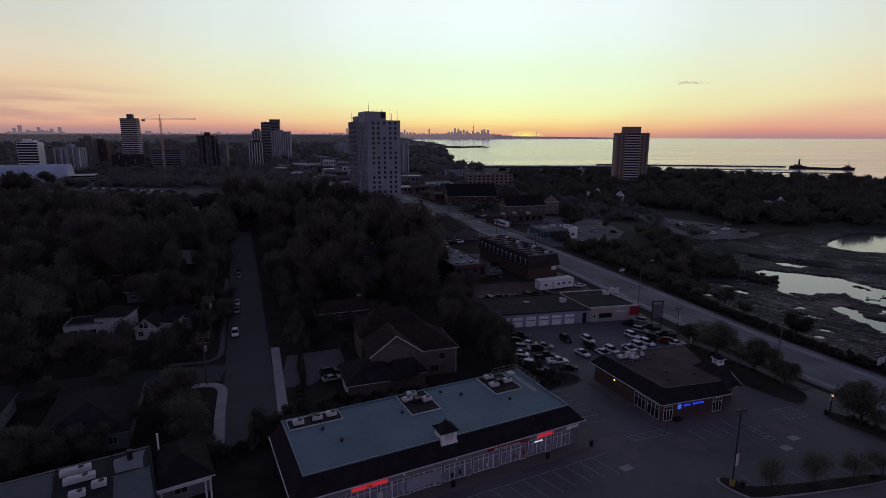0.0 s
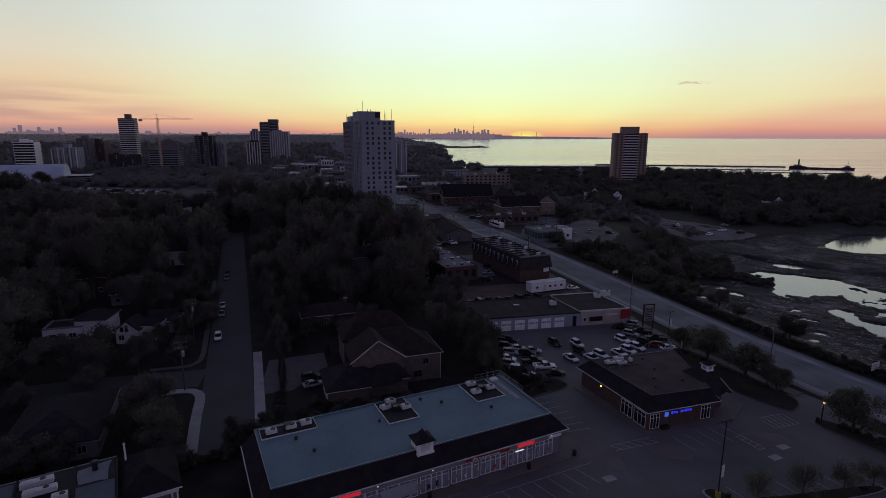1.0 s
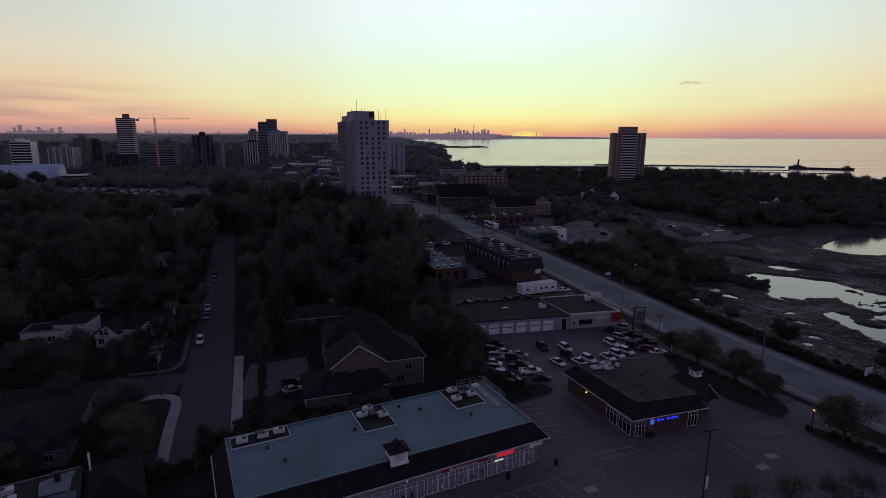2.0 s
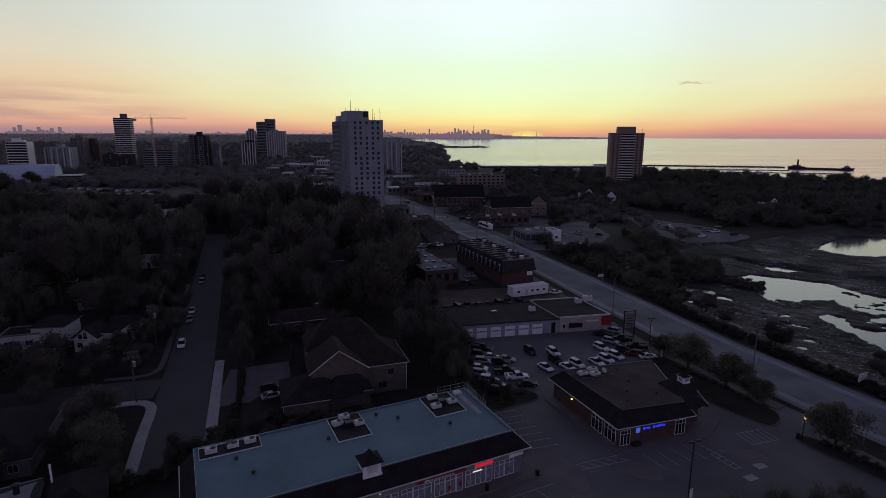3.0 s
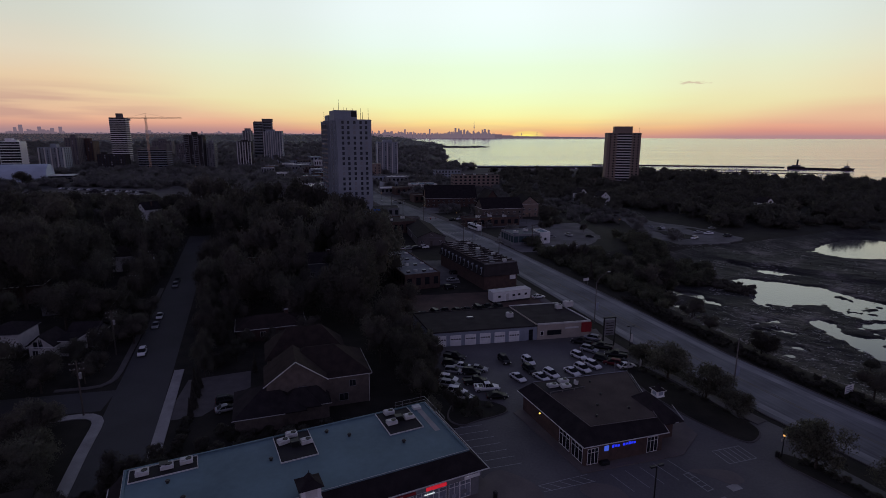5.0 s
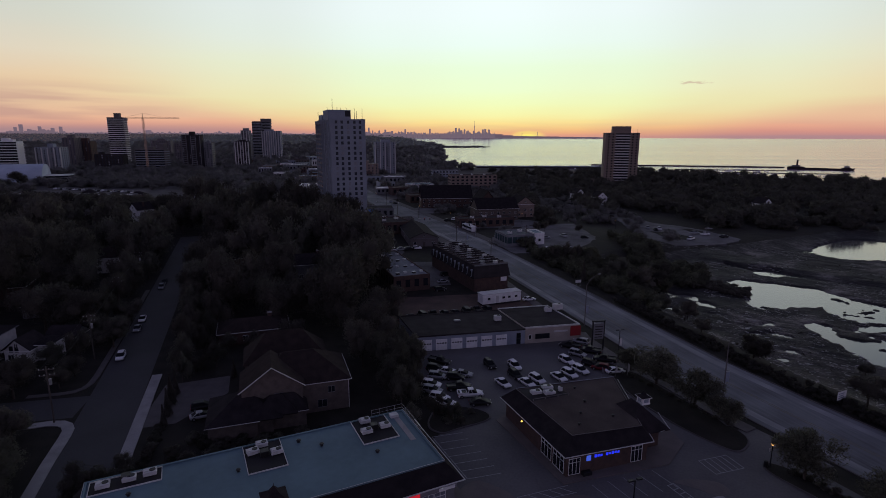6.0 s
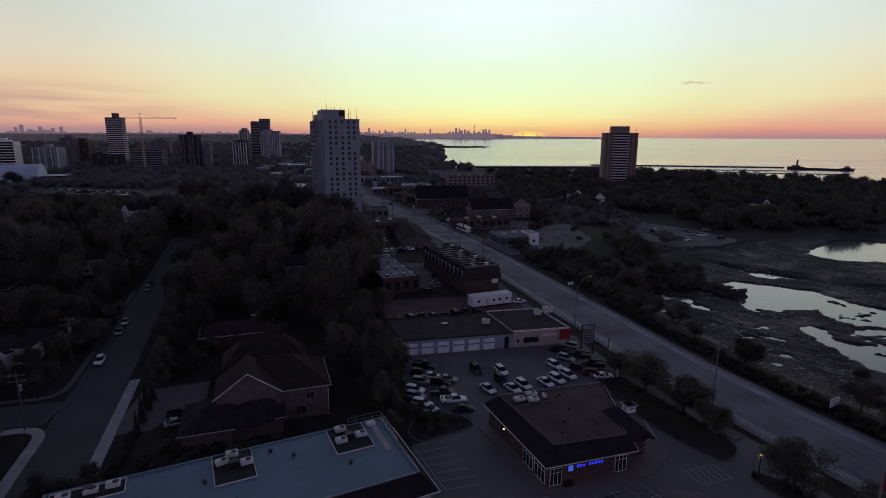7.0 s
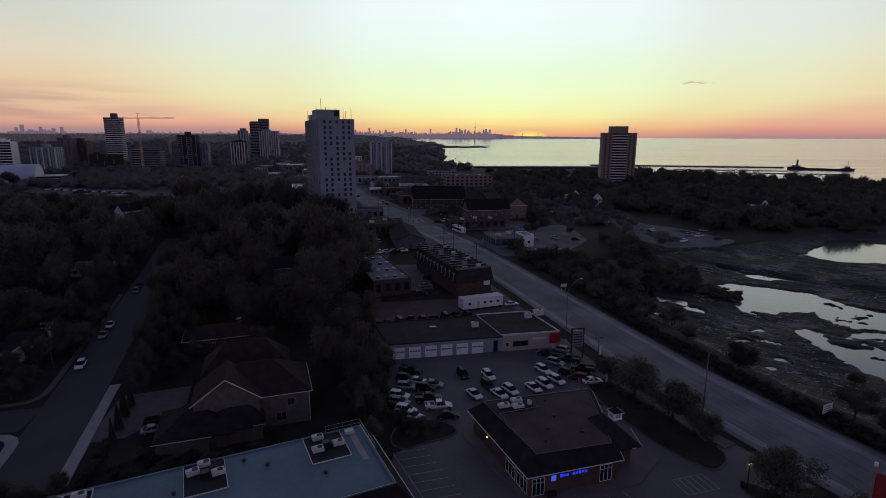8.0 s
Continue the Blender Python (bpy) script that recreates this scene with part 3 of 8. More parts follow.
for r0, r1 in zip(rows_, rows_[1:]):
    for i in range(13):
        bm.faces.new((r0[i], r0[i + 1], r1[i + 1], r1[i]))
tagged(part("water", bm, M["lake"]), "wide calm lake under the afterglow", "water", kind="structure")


def strip(name, line, off0, off1, z0, z1, material, parent=None):
    """A ribbon of real thickness along a line of points, between two offsets to its right."""
    pts = [Vector((*p, 0)) for p in line]
    nrm = []
    for i, p in enumerate(pts):
        d = (pts[min(i + 1, len(pts) - 1)] - pts[max(i - 1, 0)]).normalized()
        nrm.append(Vector((d.y, -d.x, 0)))
    bm = B()
    ring = [[bm.verts.new((p + n * o).to_tuple()[:2] + (z,)) for o, z in ((off0, z0), (off1, z0), (off1, z1), (off0, z1))] for p, n in zip(pts, nrm)]
    for a, b in zip(ring, ring[1:]):
        for i in range(4):
            bm.faces.new((a[i], a[(i + 1) % 4], b[(i + 1) % 4], b[i]))
    bm.faces.new(ring[0][::-1])
    bm.faces.new(ring[-1])
    bmesh.ops.recalc_face_normals(bm, faces=bm.faces[:])
    return part(name, bm, material, parent)


def dense(line, step=6.0):
    out = []
    for (a, b), (c, d) in zip(line, line[1:]):
        n = max(1, int(math.hypot(c - a, d - b) / step))
        out += [(a + (c - a) * i / n, b + (d - b) * i / n) for i in range(n)]
    return out + [line[-1]]


def ragged(pts, amp=1.5, step=4.0):
    """A polygon whose edges wander."""
    out = []
    for x, y in dense(list(pts) + [pts[0]], step)[:-1]:
        out.append((x + amp * noise.noise((x * 0.2, y * 0.2, 1.0)), y + amp * noise.noise((x * 0.2, y * 0.2, 7.0))))
    return out


def along(line, s):
    """Point and heading at s metres along a line."""
    for (a, b), (c, d) in zip(line, line[1:]):
        n = math.hypot(c - a, d - b)
        if s <= n:
            return a + (c - a) * s / n, b + (d - b) * s / n, math.degrees(math.atan2(d - b, c - a))
        s -= n
    return None


# ---- roads, lots and kerbs ----
main_line, street_line = dense(ROAD), dense(STREET)
road = strip("road", main_line, -8, 8, -0.3, 0.02, M["road"])
tagged(road, "wide worn asphalt main road with faded lane lines", "road", kind="structure")
street = strip("road", street_line, -4.5, 4.5, -0.3, 0.025, M["street"])
tagged(street, "quiet dark asphalt side street", "road", kind="structure")
cross = strip("road", dense([(-44, 101), (-60, 97.5), (-82, 91), (-140, 70)]), -4.0, 4.0, -0.3, 0.021, M["street"])
tagged(cross, "narrow asphalt cross street between gardens", "road", kind="structure")
dash = mesh_of("lane_line", box(B(), -1.5, -0.06, 0, 1.5, 0.06, 0.006), M["fadedwhite"])
for k in range(34):
    x, y, a = along(ROAD, 60 + k * 9)
    for o in (-3.9, 3.9):
        again("lane_line", dash, road, pose(x, y, 0.021, 0, 0, a) @ pose(0, o, 0))
for o in (-0.25, 0.25):
    strip("lane_line", main_line[:46], o - 0.06, o + 0.06, 0.02, 0.026, M["fadedyellow"], road)
for o in (-5.9, 5.9):
    strip("wheel_track", main_line[:60], o - 0.8, o + 0.8, 0.02, 0.023, M["track"], road)
far_line = [p for p in main_line if 246 < p[1] < 600]
for a, b in ((-13, -8.3), (8.3, 12.5)):
    tagged(strip("pavement", far_line, a, b, -0.3, 0.012, M["paver"]), "grey paved forecourts along the far main road", "pavement", kind="structure")
# crosswalk bars at the junction
bar_me = mesh_of("crosswalk_bar", box(B(), -0.3, -2.2, 0, 0.3, 2.2, 0.008), M["paint"])
for ahead in (256.5, 273.0):
    s = next(k for k in range(20, 600) if along(ROAD, k)[1] >= ahead)
    x, y, a = along(ROAD, s)
    for k in range(-5, 6):
        again("crosswalk_bar", bar_me, road, pose(x, y, 0.022, 0, 0, a - 90) @ pose(k * 1.4, 0, 0))
for o0, o1 in ((-8.25, -8), (8, 8.25)):
    tagged(strip("kerb", main_line[:60], o0, o1, -0.3, 0.15, M["paver"]), "concrete kerb along the main road", "kerb", kind="structure")
tagged(strip("pavement", dense([(70.1, 95), (66.8, 101), (58, 121), (51, 143), (44, 170), (34, 206), (20, 250), (6, 289)]), -2.6, 0, -0.3, 0.14, M["paver"]), "grey concrete pavement beside the main road", "pavement", kind="structure")
tagged(strip("pavement", dense([(-25.9, 78.5), (-28.5, 85.6), (-38.4, 113.4)], 3), 0.0, 1.8, -0.3, 0.14, M["concrete"]), "pale concrete pavement along the side street", "pavement", kind="structure")
arc = [(x + 0.9, y) for x, y in [(-33.6, 72.6), (-34.6, 75.5), (-37.9, 84.2), (-39.4, 88.6), (-40.4, 91.6), (-41.3, 93.7), (-42.6, 95.2), (-44.4, 96.0), (-46.6, 95.9), (-49.5, 94.9), (-54, 93.4)]]
tagged(strip("pavement", dense(arc, 2), -1.7, 0, -0.3, 0.14, M["concrete"]), "pale concrete pavement curving round the corner", "pavement", kind="structure")
tagged(strip("pavement", dense([(-56, 103.6), (-50.6, 105.0), (-48.6, 106.0), (-47.7, 107.6), (-47.6, 109.6), (-48.6, 113.2), (-57.4, 137), (-71, 173)], 2), -1.1, 0, -0.3, 0.12, M["paver"]), "narrow grey pavement turning into the cross street", "pavement", kind="structure")

lot = prism(B(), [(-26, 30), (94, 30), (82, 62), (72, 84), (75.6, 84.8), (70.2, 94.8), (67.6, 95.6), (64.5, 90.6), (62.0, 89.6), (60, 95), (52.5, 108), (54, 120), (53.5, 139), (10, 127), (13.5, 117), (17.5, 102), (25.5, 101), (18, 92), (15, 88), (23, 76), (-20, 55), (-27, 46)], -0.3, 0.02)
lot = tagged(part("pavement", lot, M["asphalt"]), "dark asphalt car park with white bay lines", "car park", kind="structure")


def line_on(x0, y0, x1, y1, w=0.11, name="bay_line", material="paint", z=0.024):
    a = math.degrees(math.atan2(y1 - y0, x1 - x0))
    n = math.hypot(x1 - x0, y1 - y0)
    return part(name, box(B(), 0, -w / 2, 0, n, w / 2, 0.006), M[material], lot, m=pose(x0, y0, z, 0, 0, a))


U = lambda a: Vector((math.cos(radians(a)), math.sin(radians(a))))
for k in range(7):  # bays beside the plaza's end
    p = Vector((17.4, 91.9)) + k * Vector((0.86, -1.76))
    line_on(*p, *(p + U(16) * 5.0))
line_on(*(Vector((17.4, 91.9))), *(Vector((17.4, 91.9)) + 6 * Vector((0.86, -1.76))))
for k in range(14):  # bays along the shop front
    p = Vector((22.2, 71.7)) - k * U(25.5) * 2.45
    line_on(*p, *(p + U(-52) * 4.6))
line_on(*(Vector((22.2, 71.7)) - U(25.5) * 31.8), *(Vector((25.4, 73.4))))
for k in range(9):  # bays towards the road
    p = Vector((41.7, 67.8)) + k * Vector((2.5, 0.38))
    line_on(*p, *(p + Vector((1.6, -3.3))))
for k in range(5):  # bays before the bank
    p = Vector((39.5, 80.2)) + k * U(20) * 2.5
    line_on(*p, *(p + U(-62) * 4.4))
for k in range(6):  # hatched walkways
    p = Vector((56.6, 86.0)) + k * Vector((0.95, 0.3))
    line_on(*p, *(p + Vector((1.0, -3.2))), 0.12)
line_on(56.6, 86.0, 61.4, 87.5)
line_on(57.6, 82.8, 62.4, 84.3)
for k in range(5):
    p = Vector((29.0, 77.4)) + k * Vector((1.5, 0.52))
    line_on(*p, *(p + Vector((1.7, -0.9))), 0.12)
line_on(28.9, 77.5, 36.2, 80.1)
line_on(29.4, 76.2, 37.0, 78.6)
for x, y in ((26.4, 69.4), (52.6, 74.6), (55.5, 77.4)):
    part("service_cover", box(B(), -0.9, -0.6, 0, 0.9, 0.6, 0.012), M["concrete"], lot, m=pose(x, y, 0.021, 0, 0, 22))


def island(pts, label, top="grass", edge="concrete"):
    for _ in range(2):
        pts = [tuple(Vector(a) * (1 - k) + Vector(b) * k) for a, b in zip(pts, pts[1:] + pts[:1]) for k in (0.25, 0.75)]
    t = thing("traffic_island", 0, 0, 0, 0, label, "kerbed island", kind="structure")
    part("kerb", prism(B(), pts, 0.0, 0.16), M[edge], t)
    c = sum((Vector(p) for p in pts), Vector((0, 0))) / len(pts)
    part("bed", prism(B(), [tuple(c + (Vector(p) - c) * (1 - 0.3 / max(0.8, (Vector(p) - c).length))) for p in pts], 0.1, 0.2), M[top], t)
    return t


island([(37.6, 66.3), (38.6, 67.2), (40.2, 66.6), (41.4, 64.2), (62.5, 68.3), (63.6, 66.6), (41.2, 62.0), (39.2, 63.6)], "low kerbed planting island with dark soil in the car park")
island([(67.4, 91.4), (66.6, 95.0), (55.2, 121), (52.4, 124), (52.2, 110), (56.2, 97.4), (62.4, 88.3), (64.5, 88.2)], "long kerbed grass verge between the bank and the main road", edge="paver")
island([(24.0, 101.6), (27.4, 99.2), (26.8, 96.8), (21, 94), (18.8, 92.4), (16.0, 95.0), (17.8, 101.8)], "kerbed shrub bed between the two car parks", edge="paver")
island([(70.4, 82.2), (76.0, 70.2), (73.4, 69.0), (66.2, 81.0), (64.8, 84.6), (66.6, 86.0)], "kerbed planting bed at the car park entrance", edge="paver")
pl = lambda x, y: tuple(Vector((-16.9, 58.5)) + U(26.3) * x + U(116.3) * y)
walkway = prism(B(), [pl(-1.5, -3.3), pl(43.4, -3.3), pl(43.4, 14.0), pl(41.2, 14.0), pl(41.2, -0.9), pl(-1.5, -0.9)], -0.1, 0.17)
tagged(part("pavement", walkway, M["apron"]), "grey paved walk along the shop fronts", "pavement", kind="structure")
for pts in ([(22.7, 81.9), (26.8, 79.6), (29.0, 77.3), (29.7, 73.2), (29.2, 71.0), (27.5, 70.7), (26.0, 73.7), (18.3, 72.3)], [(35.0, 78.3), (39.3, 77.9), (40.7, 75.2), (39.9, 73.6), (37.5, 74.0), (34.0, 75.9)], [(50.0, 81.2), (53.8, 81.7), (57.1, 81.2), (57.9, 79.3), (57.2, 78.2), (55.1, 77.9), (53.6, 79.6)]):
    for _ in range(2):
        pts = [tuple(Vector(a) * (1 - k) + Vector(b) * k) for a, b in zip(pts, pts[1:] + pts[:1]) for k in (0.25, 0.75)]
    part("apron", prism(B(), pts, 0.0, 0.04), M["apron"], lot, "flush paved tongue in the car park")
tagged(part("pavement", prism(B(), [(28.0, 97), (35.6, 80.2), (51.8, 84.9), (56.4, 90.5), (55.4, 96.5), (52.5, 106), (50, 106), (49, 88.5), (37, 83.5), (30, 99.5)], -0.1, 0.16), M["apron"]), "grey paved walk round the bank", "pavement", kind="structure")


# ---- shopping plaza ----
def hvac_unit(x, y, z, rz, w=1.5, d=1.1, h=0.6, name="air_conditioner"):
    t = thing(name, x, y, z, rz, "white boxy rooftop air conditioner with a round fan", "air conditioner", "rooftop units")
    part("body", soft(box(B(), -w / 2, -d / 2, 0.1, w / 2, d / 2, h), 0.04), M["hvac"], t)
    part("fan", cyl(B(), w * 0.18, 0, h, h + 0.06, d * 0.32, n=14), M["blackmetal"], t, "round black fan guard")
    part("duct", box(B(), -w * 0.42, -d * 0.3, h - 0.02, -w * 0.1, d * 0.3, h + 0.12), M["hvac"], t)
    part("skid", box(B(), -w / 2 + 0.1, -d / 2 + 0.1, 0, w / 2 - 0.1, d / 2 - 0.1, 0.12), M["blackmetal"], t)
    return t


def vent(x, y, z, h=0.55, r=0.16):
    t = thing("roof_vent", x, y, z, 0, "small dark round roof vent", "roof vent", "roof vents")
    part("pipe", cyl(B(), 0, 0, 0, h, r, n=8), M["blackmetal"], t)
    part("cap", cyl(B(), 0, 0, h, h + 0.14, r * 1.6, r * 1.1, n=8), M["blackmetal"], t)
    return t


PA, PO = 26.3, Vector((-16.9, 58.5))
L, D = 40.4, 14.4
plaza = thing("shopping_plaza", PO.x, PO.y, 0, PA, "long low shopping plaza, pale flat roof, dark shingled eaves", "shop building")
EV, RF = 4.05, 6.0
part("wall", box(B(), -0.6, -1.2, 0, L + 0.9, D + 0.2, EV), M["greysiding"], plaza)
part("roof_deck", box(B(), 0.25, 0.25, RF - 0.5, L - 0.25, D - 0.25, RF), M["membrane"], plaza, "pale grey flat roof membrane")
bm = B()  # shingled slope on three sides
frustum(bm, (-1.9, -1.95, L + 1.9, D + 0.1), EV, (-0.02, -0.02, L + 0.02, D - 0.02), RF - 0.02)
part("mansard", bm, M["shingle"], plaza, "dark brown shingled sloping eaves")
bm = B()
for r in ((-0.05, -0.05, L + 0.05, 0.25), (-0.05, D - 0.25, L + 0.05, D + 0.05), (-0.05, 0.25, 0.25, D - 0.25), (L - 0.25, 0.25, L + 0.05, D - 0.25)):
    box(bm, r[0], r[1], RF - 0.3, r[2], r[3], RF + 0.16)
part("parapet", bm, M["membrane"], plaza)
for a, b in (((-0.06, -0.06), (L + 0.06, -0.06)), ((L + 0.06, -0.06), (L + 0.06, D)), ((-0.06, D), (-0.06, -0.06))):
    part("drip_edge", tube(B(), (*a, RF + 0.18), (*b, RF + 0.18), 0.028, n=4), M["hvac"], plaza, "thin pale metal drip edge")
bm = B()
for r in ((-2.0, -2.07, L + 2.0, -1.95), (-2.0, -1.95, -1.88, D), (L + 1.88, -1.95, L + 2.0, D)):
    part("gutter", box(B(), r[0], r[1], EV - 0.06, r[2], r[3], EV + 0.06), M["offwhite"], plaza)
part("soffit", box(B(), -1.85, -1.93, EV - 0.1, L + 1.85, -0.92, EV - 0.02), M["offwhite"], plaza)
part("sign_band", box(B(), -0.6, -1.8, 3.2, L + 0.9, -1.68, 3.95), M["greysiding"], plaza)
# shop fronts, bay by bay
xs = 0.2
bay = 0
while xs < L - 1.0:
    for w, kind in ((1.55, "w"), (1.55, "w"), (1.0, "d")):
        if xs + w > L + 0.6:
            break
        lit = False
        if kind == "w":
            window(plaza, w, 2.5, pose(xs + w / 2, -1.24, 0.3), 2, 1, M["white"], "shop_window", lit, transom=0.76, pane="shopglass")
        else:
            d = window(plaza, w, 2.55, pose(xs + w / 2, -1.24, 0.17), 1, 1, M["white"], "door", lit, transom=0.8, pane="shopglass")
            part("handle", box(B(), w * 0.3, -0.1, 1.0, w * 0.34, -0.05, 1.4), M["steel"], d)
        xs += w + 0.06
    xs += 0.3
    bay += 1
bars = lambda parent, x, z, n, w, h, material: [part("sign_bar", box(B(), x + i * w * 1.35, -1.98, z, x + i * w * 1.35 + w, -1.93, z + h), material, parent) for i in range(n)]
part("sign", box(B(), 5.4, -1.92, 3.3, 10.2, -1.81, 3.75), M["redsign"], plaza, "lit red shop sign")
bars(plaza, 7.4, 3.4, 3, 0.16, 0.24, M["fadedyellow"])
part("sign", box(B(), 33.4, -1.92, 3.3, 36.2, -1.81, 3.75), M["redsign"], plaza, "lit red shop sign")
part("sign", box(B(), 25.0, -1.92, 3.35, 32.0, -1.81, 3.72), M["redpanel"], plaza, "dull red shop sign")
bars(plaza, 26.0, 3.42, 9, 0.36, 0.2, M["offwhite"])
part("sign", box(B(), 38.8, -1.92, 3.3, 41.0, -1.81, 3.7), M["white"], plaza, "plain white shop sign")
part("lit_sign", box(B(), 33.4, -1.34, 2.3, 34.8, -1.3, 2.42), M["cool"], plaza)
part("banner", box(B(), 13.0, -1.36, 0.7, 18.0, -1.3, 2.5), M["precast"], plaza, "pale covered shop window")
pr = random.Random(4)
for k in range(26):
    x, w, z = 1.0 + 1.5 * k + pr.uniform(0, 0.5), pr.uniform(0.35, 0.8), pr.uniform(0.5, 1.1)
    part("poster", box(B(), x, -1.3, z, x + w, -1.292, z + pr.uniform(0.5, 1.1)), M[pr.choice(["bluegrey", "greysiding", "offwhite", "redpanel", "bluegrey", "tarroof"])], plaza, "faded window poster")
for x in (26.3, 39.2, 20.0, 12.4):
    part("wall_lamp", box(B(), x, -1.95, EV - 0.42, x + 0.12, -1.85, EV - 0.34), M["cool"], plaza)
pit_lists = [((0.5, 11.2, 8.2, 14.1), [(2, 12.6, 0), (4.7, 12.8, 0), (6.9, 13.0, 0)]),
             ((17.6, 7.6, 22.4, 14.3), [(18.7, 12.2, 10), (20.0, 13.5, 0), (21.5, 11.0, 5)]),
             ((32.3, 7.8, 37.4, 14.3), [(33.6, 10.6, 0), (34.2, 13.4, 0), (36.4, 11.0, 0)])]
for (x0, y0, x1, y1), units in pit_lists:
    bm = B()
    for r in ((x0, y0, x1, y0 + 0.08), (x0, y1 - 0.08, x1, y1), (x0, y0 + 0.08, x0 + 0.08, y1 - 0.08), (x1 - 0.08, y0 + 0.08, x1, y1 - 0.08)):
        box(bm, r[0], r[1], RF - 0.05, r[2], r[3], RF + 0.16)
    part("roof_well_kerb", bm, M["offwhite"], plaza)
    part("roof_well_floor", box(B(), x0 + 0.08, y0 + 0.08, RF - 0.02, x1 - 0.08, y1 - 0.08, RF + 0.03), M["blackfelt"], plaza, "black felt floor of the roof well")
    for ux, uy, ur in units:
        p = PO + U(PA) * ux + U(PA + 90) * uy
        hvac_unit(p.x, p.y, RF + 0.03, PA + ur)
    # added box, coloured black as if standing in the well's shadow
    part("exhaust_box", soft(box(B(), (x0 + x1) / 2 - 0.5, y0 + (y1 - y0) * 0.45, RF + 0.03, (x0 + x1) / 2 + 0.5, y0 + (y1 - y0) * 0.45 + 1.0, RF + 0.8), 0.04), M["blackmetal"], plaza)
for ux, uy in ((16.6, 9.0), (27.2, 10.2), (33.4, 5.5), (4.8, 9.6), (6.4, 5.6), (24.6, 12.4)):
    p = PO + U(PA) * ux + U(PA + 90) * uy
    vent(p.x, p.y, RF, 0.26, 0.2)
bm = B()  # guard rail and walkway at the back corner
for k in range(9):
    tube(bm, (L - 0.05 - (k >= 5) * (k - 4) * 1.2, D - 0.1 - (k < 5) * (5 - k) * 1.4, RF + 0.1), (L - 0.05 - (k >= 5) * (k - 4) * 1.2, D - 0.1 - (k < 5) * (5 - k) * 1.4, RF + 1.15), 0.025)
for z in (0.6, 1.15):
    tube(bm, (L - 0.05, D - 7.1, RF + z), (L - 0.05, D - 0.1, RF + z), 0.025)
    tube(bm, (L - 0.05, D - 0.1, RF + z), (L - 4.85, D - 0.1, RF + z), 0.025)
part("guard_rail", bm, M["steel"], plaza)
part("walkway_mat", box(B(), L - 2.0, 6.2, RF, L - 1.2, D - 1.2, RF + 0.03), M["concrete"], plaza, "pale walkway mat on the roof")
part("roof_hatch", soft(box(B(), L - 2.4, D - 1.6, RF, L - 1.2, D - 0.6, RF + 0.4), 0.03), M["hvac"], plaza)


def cupola(x, y, z, rz, s, louvre="offwhite", edged=False):
    t = thing("cupola", x, y, z, rz, "white louvred cupola with a dark pointed roof", "cupola")
    t.scale = (1.1, 1.1, 1.12)
    part("base", soft(box(B(), -s * 1.1, -s * 1.1, 0, s * 1.1, s * 1.1, s * 0.3), 0.03), M["white"], t)
    part("body", box(B(), -s, -s, s * 0.3, s, s, s * 1.6), M["white"], t)
    for a in range(4):
        part("louvre", box(B(), -s * 0.6, -s * 1.03, s * 0.5, s * 0.6, -s * 1.0, s * 1.45), M[louvre], t, m=pose(0, 0, 0, 0, 0, a * 90))
        if edged:
            part("eaves_trim", tube(B(), (-s * 1.32, -s * 1.32, s * 1.58), (s * 1.32, -s * 1.32, s * 1.58), 0.045, n=4), M["offwhite"], t, "pale eaves trim", m=pose(0, 0, 0, 0, 0, a * 90))
    bm = frustum(B(), (-s * 1.3, -s * 1.3, s * 1.3, s * 1.3), s * 1.6, (-s * 0.5, -s * 0.5, s * 0.5, s * 0.5), s * 2.1)
    frustum(bm, (-s * 0.5, -s * 0.5, s * 0.5, s * 0.5), s * 2.1, (-0.04, -0.04, 0.04, 0.04), s * 2.8)
    part("roof", bm, M["shingle"], t, "dark shingled roof drawn up to a point")
    part("finial", cyl(B(), 0, 0, s * 2.7, s * 3.1, 0.05, 0.02, n=6), M["blackmetal"], t)
    return t


p = PO + U(PA) * 19.6 + U(PA + 90) * 0.5
cupola(p.x, p.y, RF - 0.6, PA, 1.02)

# ---- neighbouring low shop building ----
QA = 31.0
QO = Vector((-44.3, 64.9)) - U(QA) * 24 - U(QA + 90) * 14
shop = thing("low_shop_building", QO.x, QO.y, 0, QA, "low flat-roofed shop building with patched grey roof and dark shingled end", "shop building")
part("wall", box(B(), 0, 0, 0, 28.6, 14.0, 4.1), M["greysiding"], shop)
part("roof_deck", box(B(), -0.2, -0.2, 4.1, 28.6, 14.1, 4.5), M["blackfelt"], shop, "black felt flat roof")
part("roof_patch", prism(B(), ragged([(0.3, 0.3), (17.8, 0.3), (17.8, 13.7), (0.3, 13.7)], 0.3, 1.5), 4.5, 4.53), M["oldmembrane"], shop, "grey roof membrane")
part("roof_patch", prism(B(), ragged([(24.2, 0.3), (28.4, 0.3), (28.4, 8.8), (24.2, 8.8)], 0.15, 1.2), 4.5, 4.53), M["oldmembrane"], shop, "grey roof membrane")
part("roof_patch", prism(B(), ragged([(24.4, 9.3), (28.0, 8.4), (28.2, 13.0), (24.6, 13.2)], 1.0, 0.8), 4.53, 4.545), M["greyroof"], shop, "ragged pale membrane patch")
for x in (18.0, 24.0, 28.6):
    part("parapet", box(B(), x - 0.09, -0.2, 4.5, x + 0.09, 14.1, 4.66), M["tarroof"], shop)
part("rear_coping", box(B(), -0.2, 14.0, 4.5, 28.6, 14.15, 4.6), M["greysiding"], shop, "thin grey roof coping")
part("end_roof", hip_roof(B(), 28.8, 4.8, 35.0, 14.4, 3.5, 2.4, 0.5), M["shingle"], shop, "dark shingled hip roof")
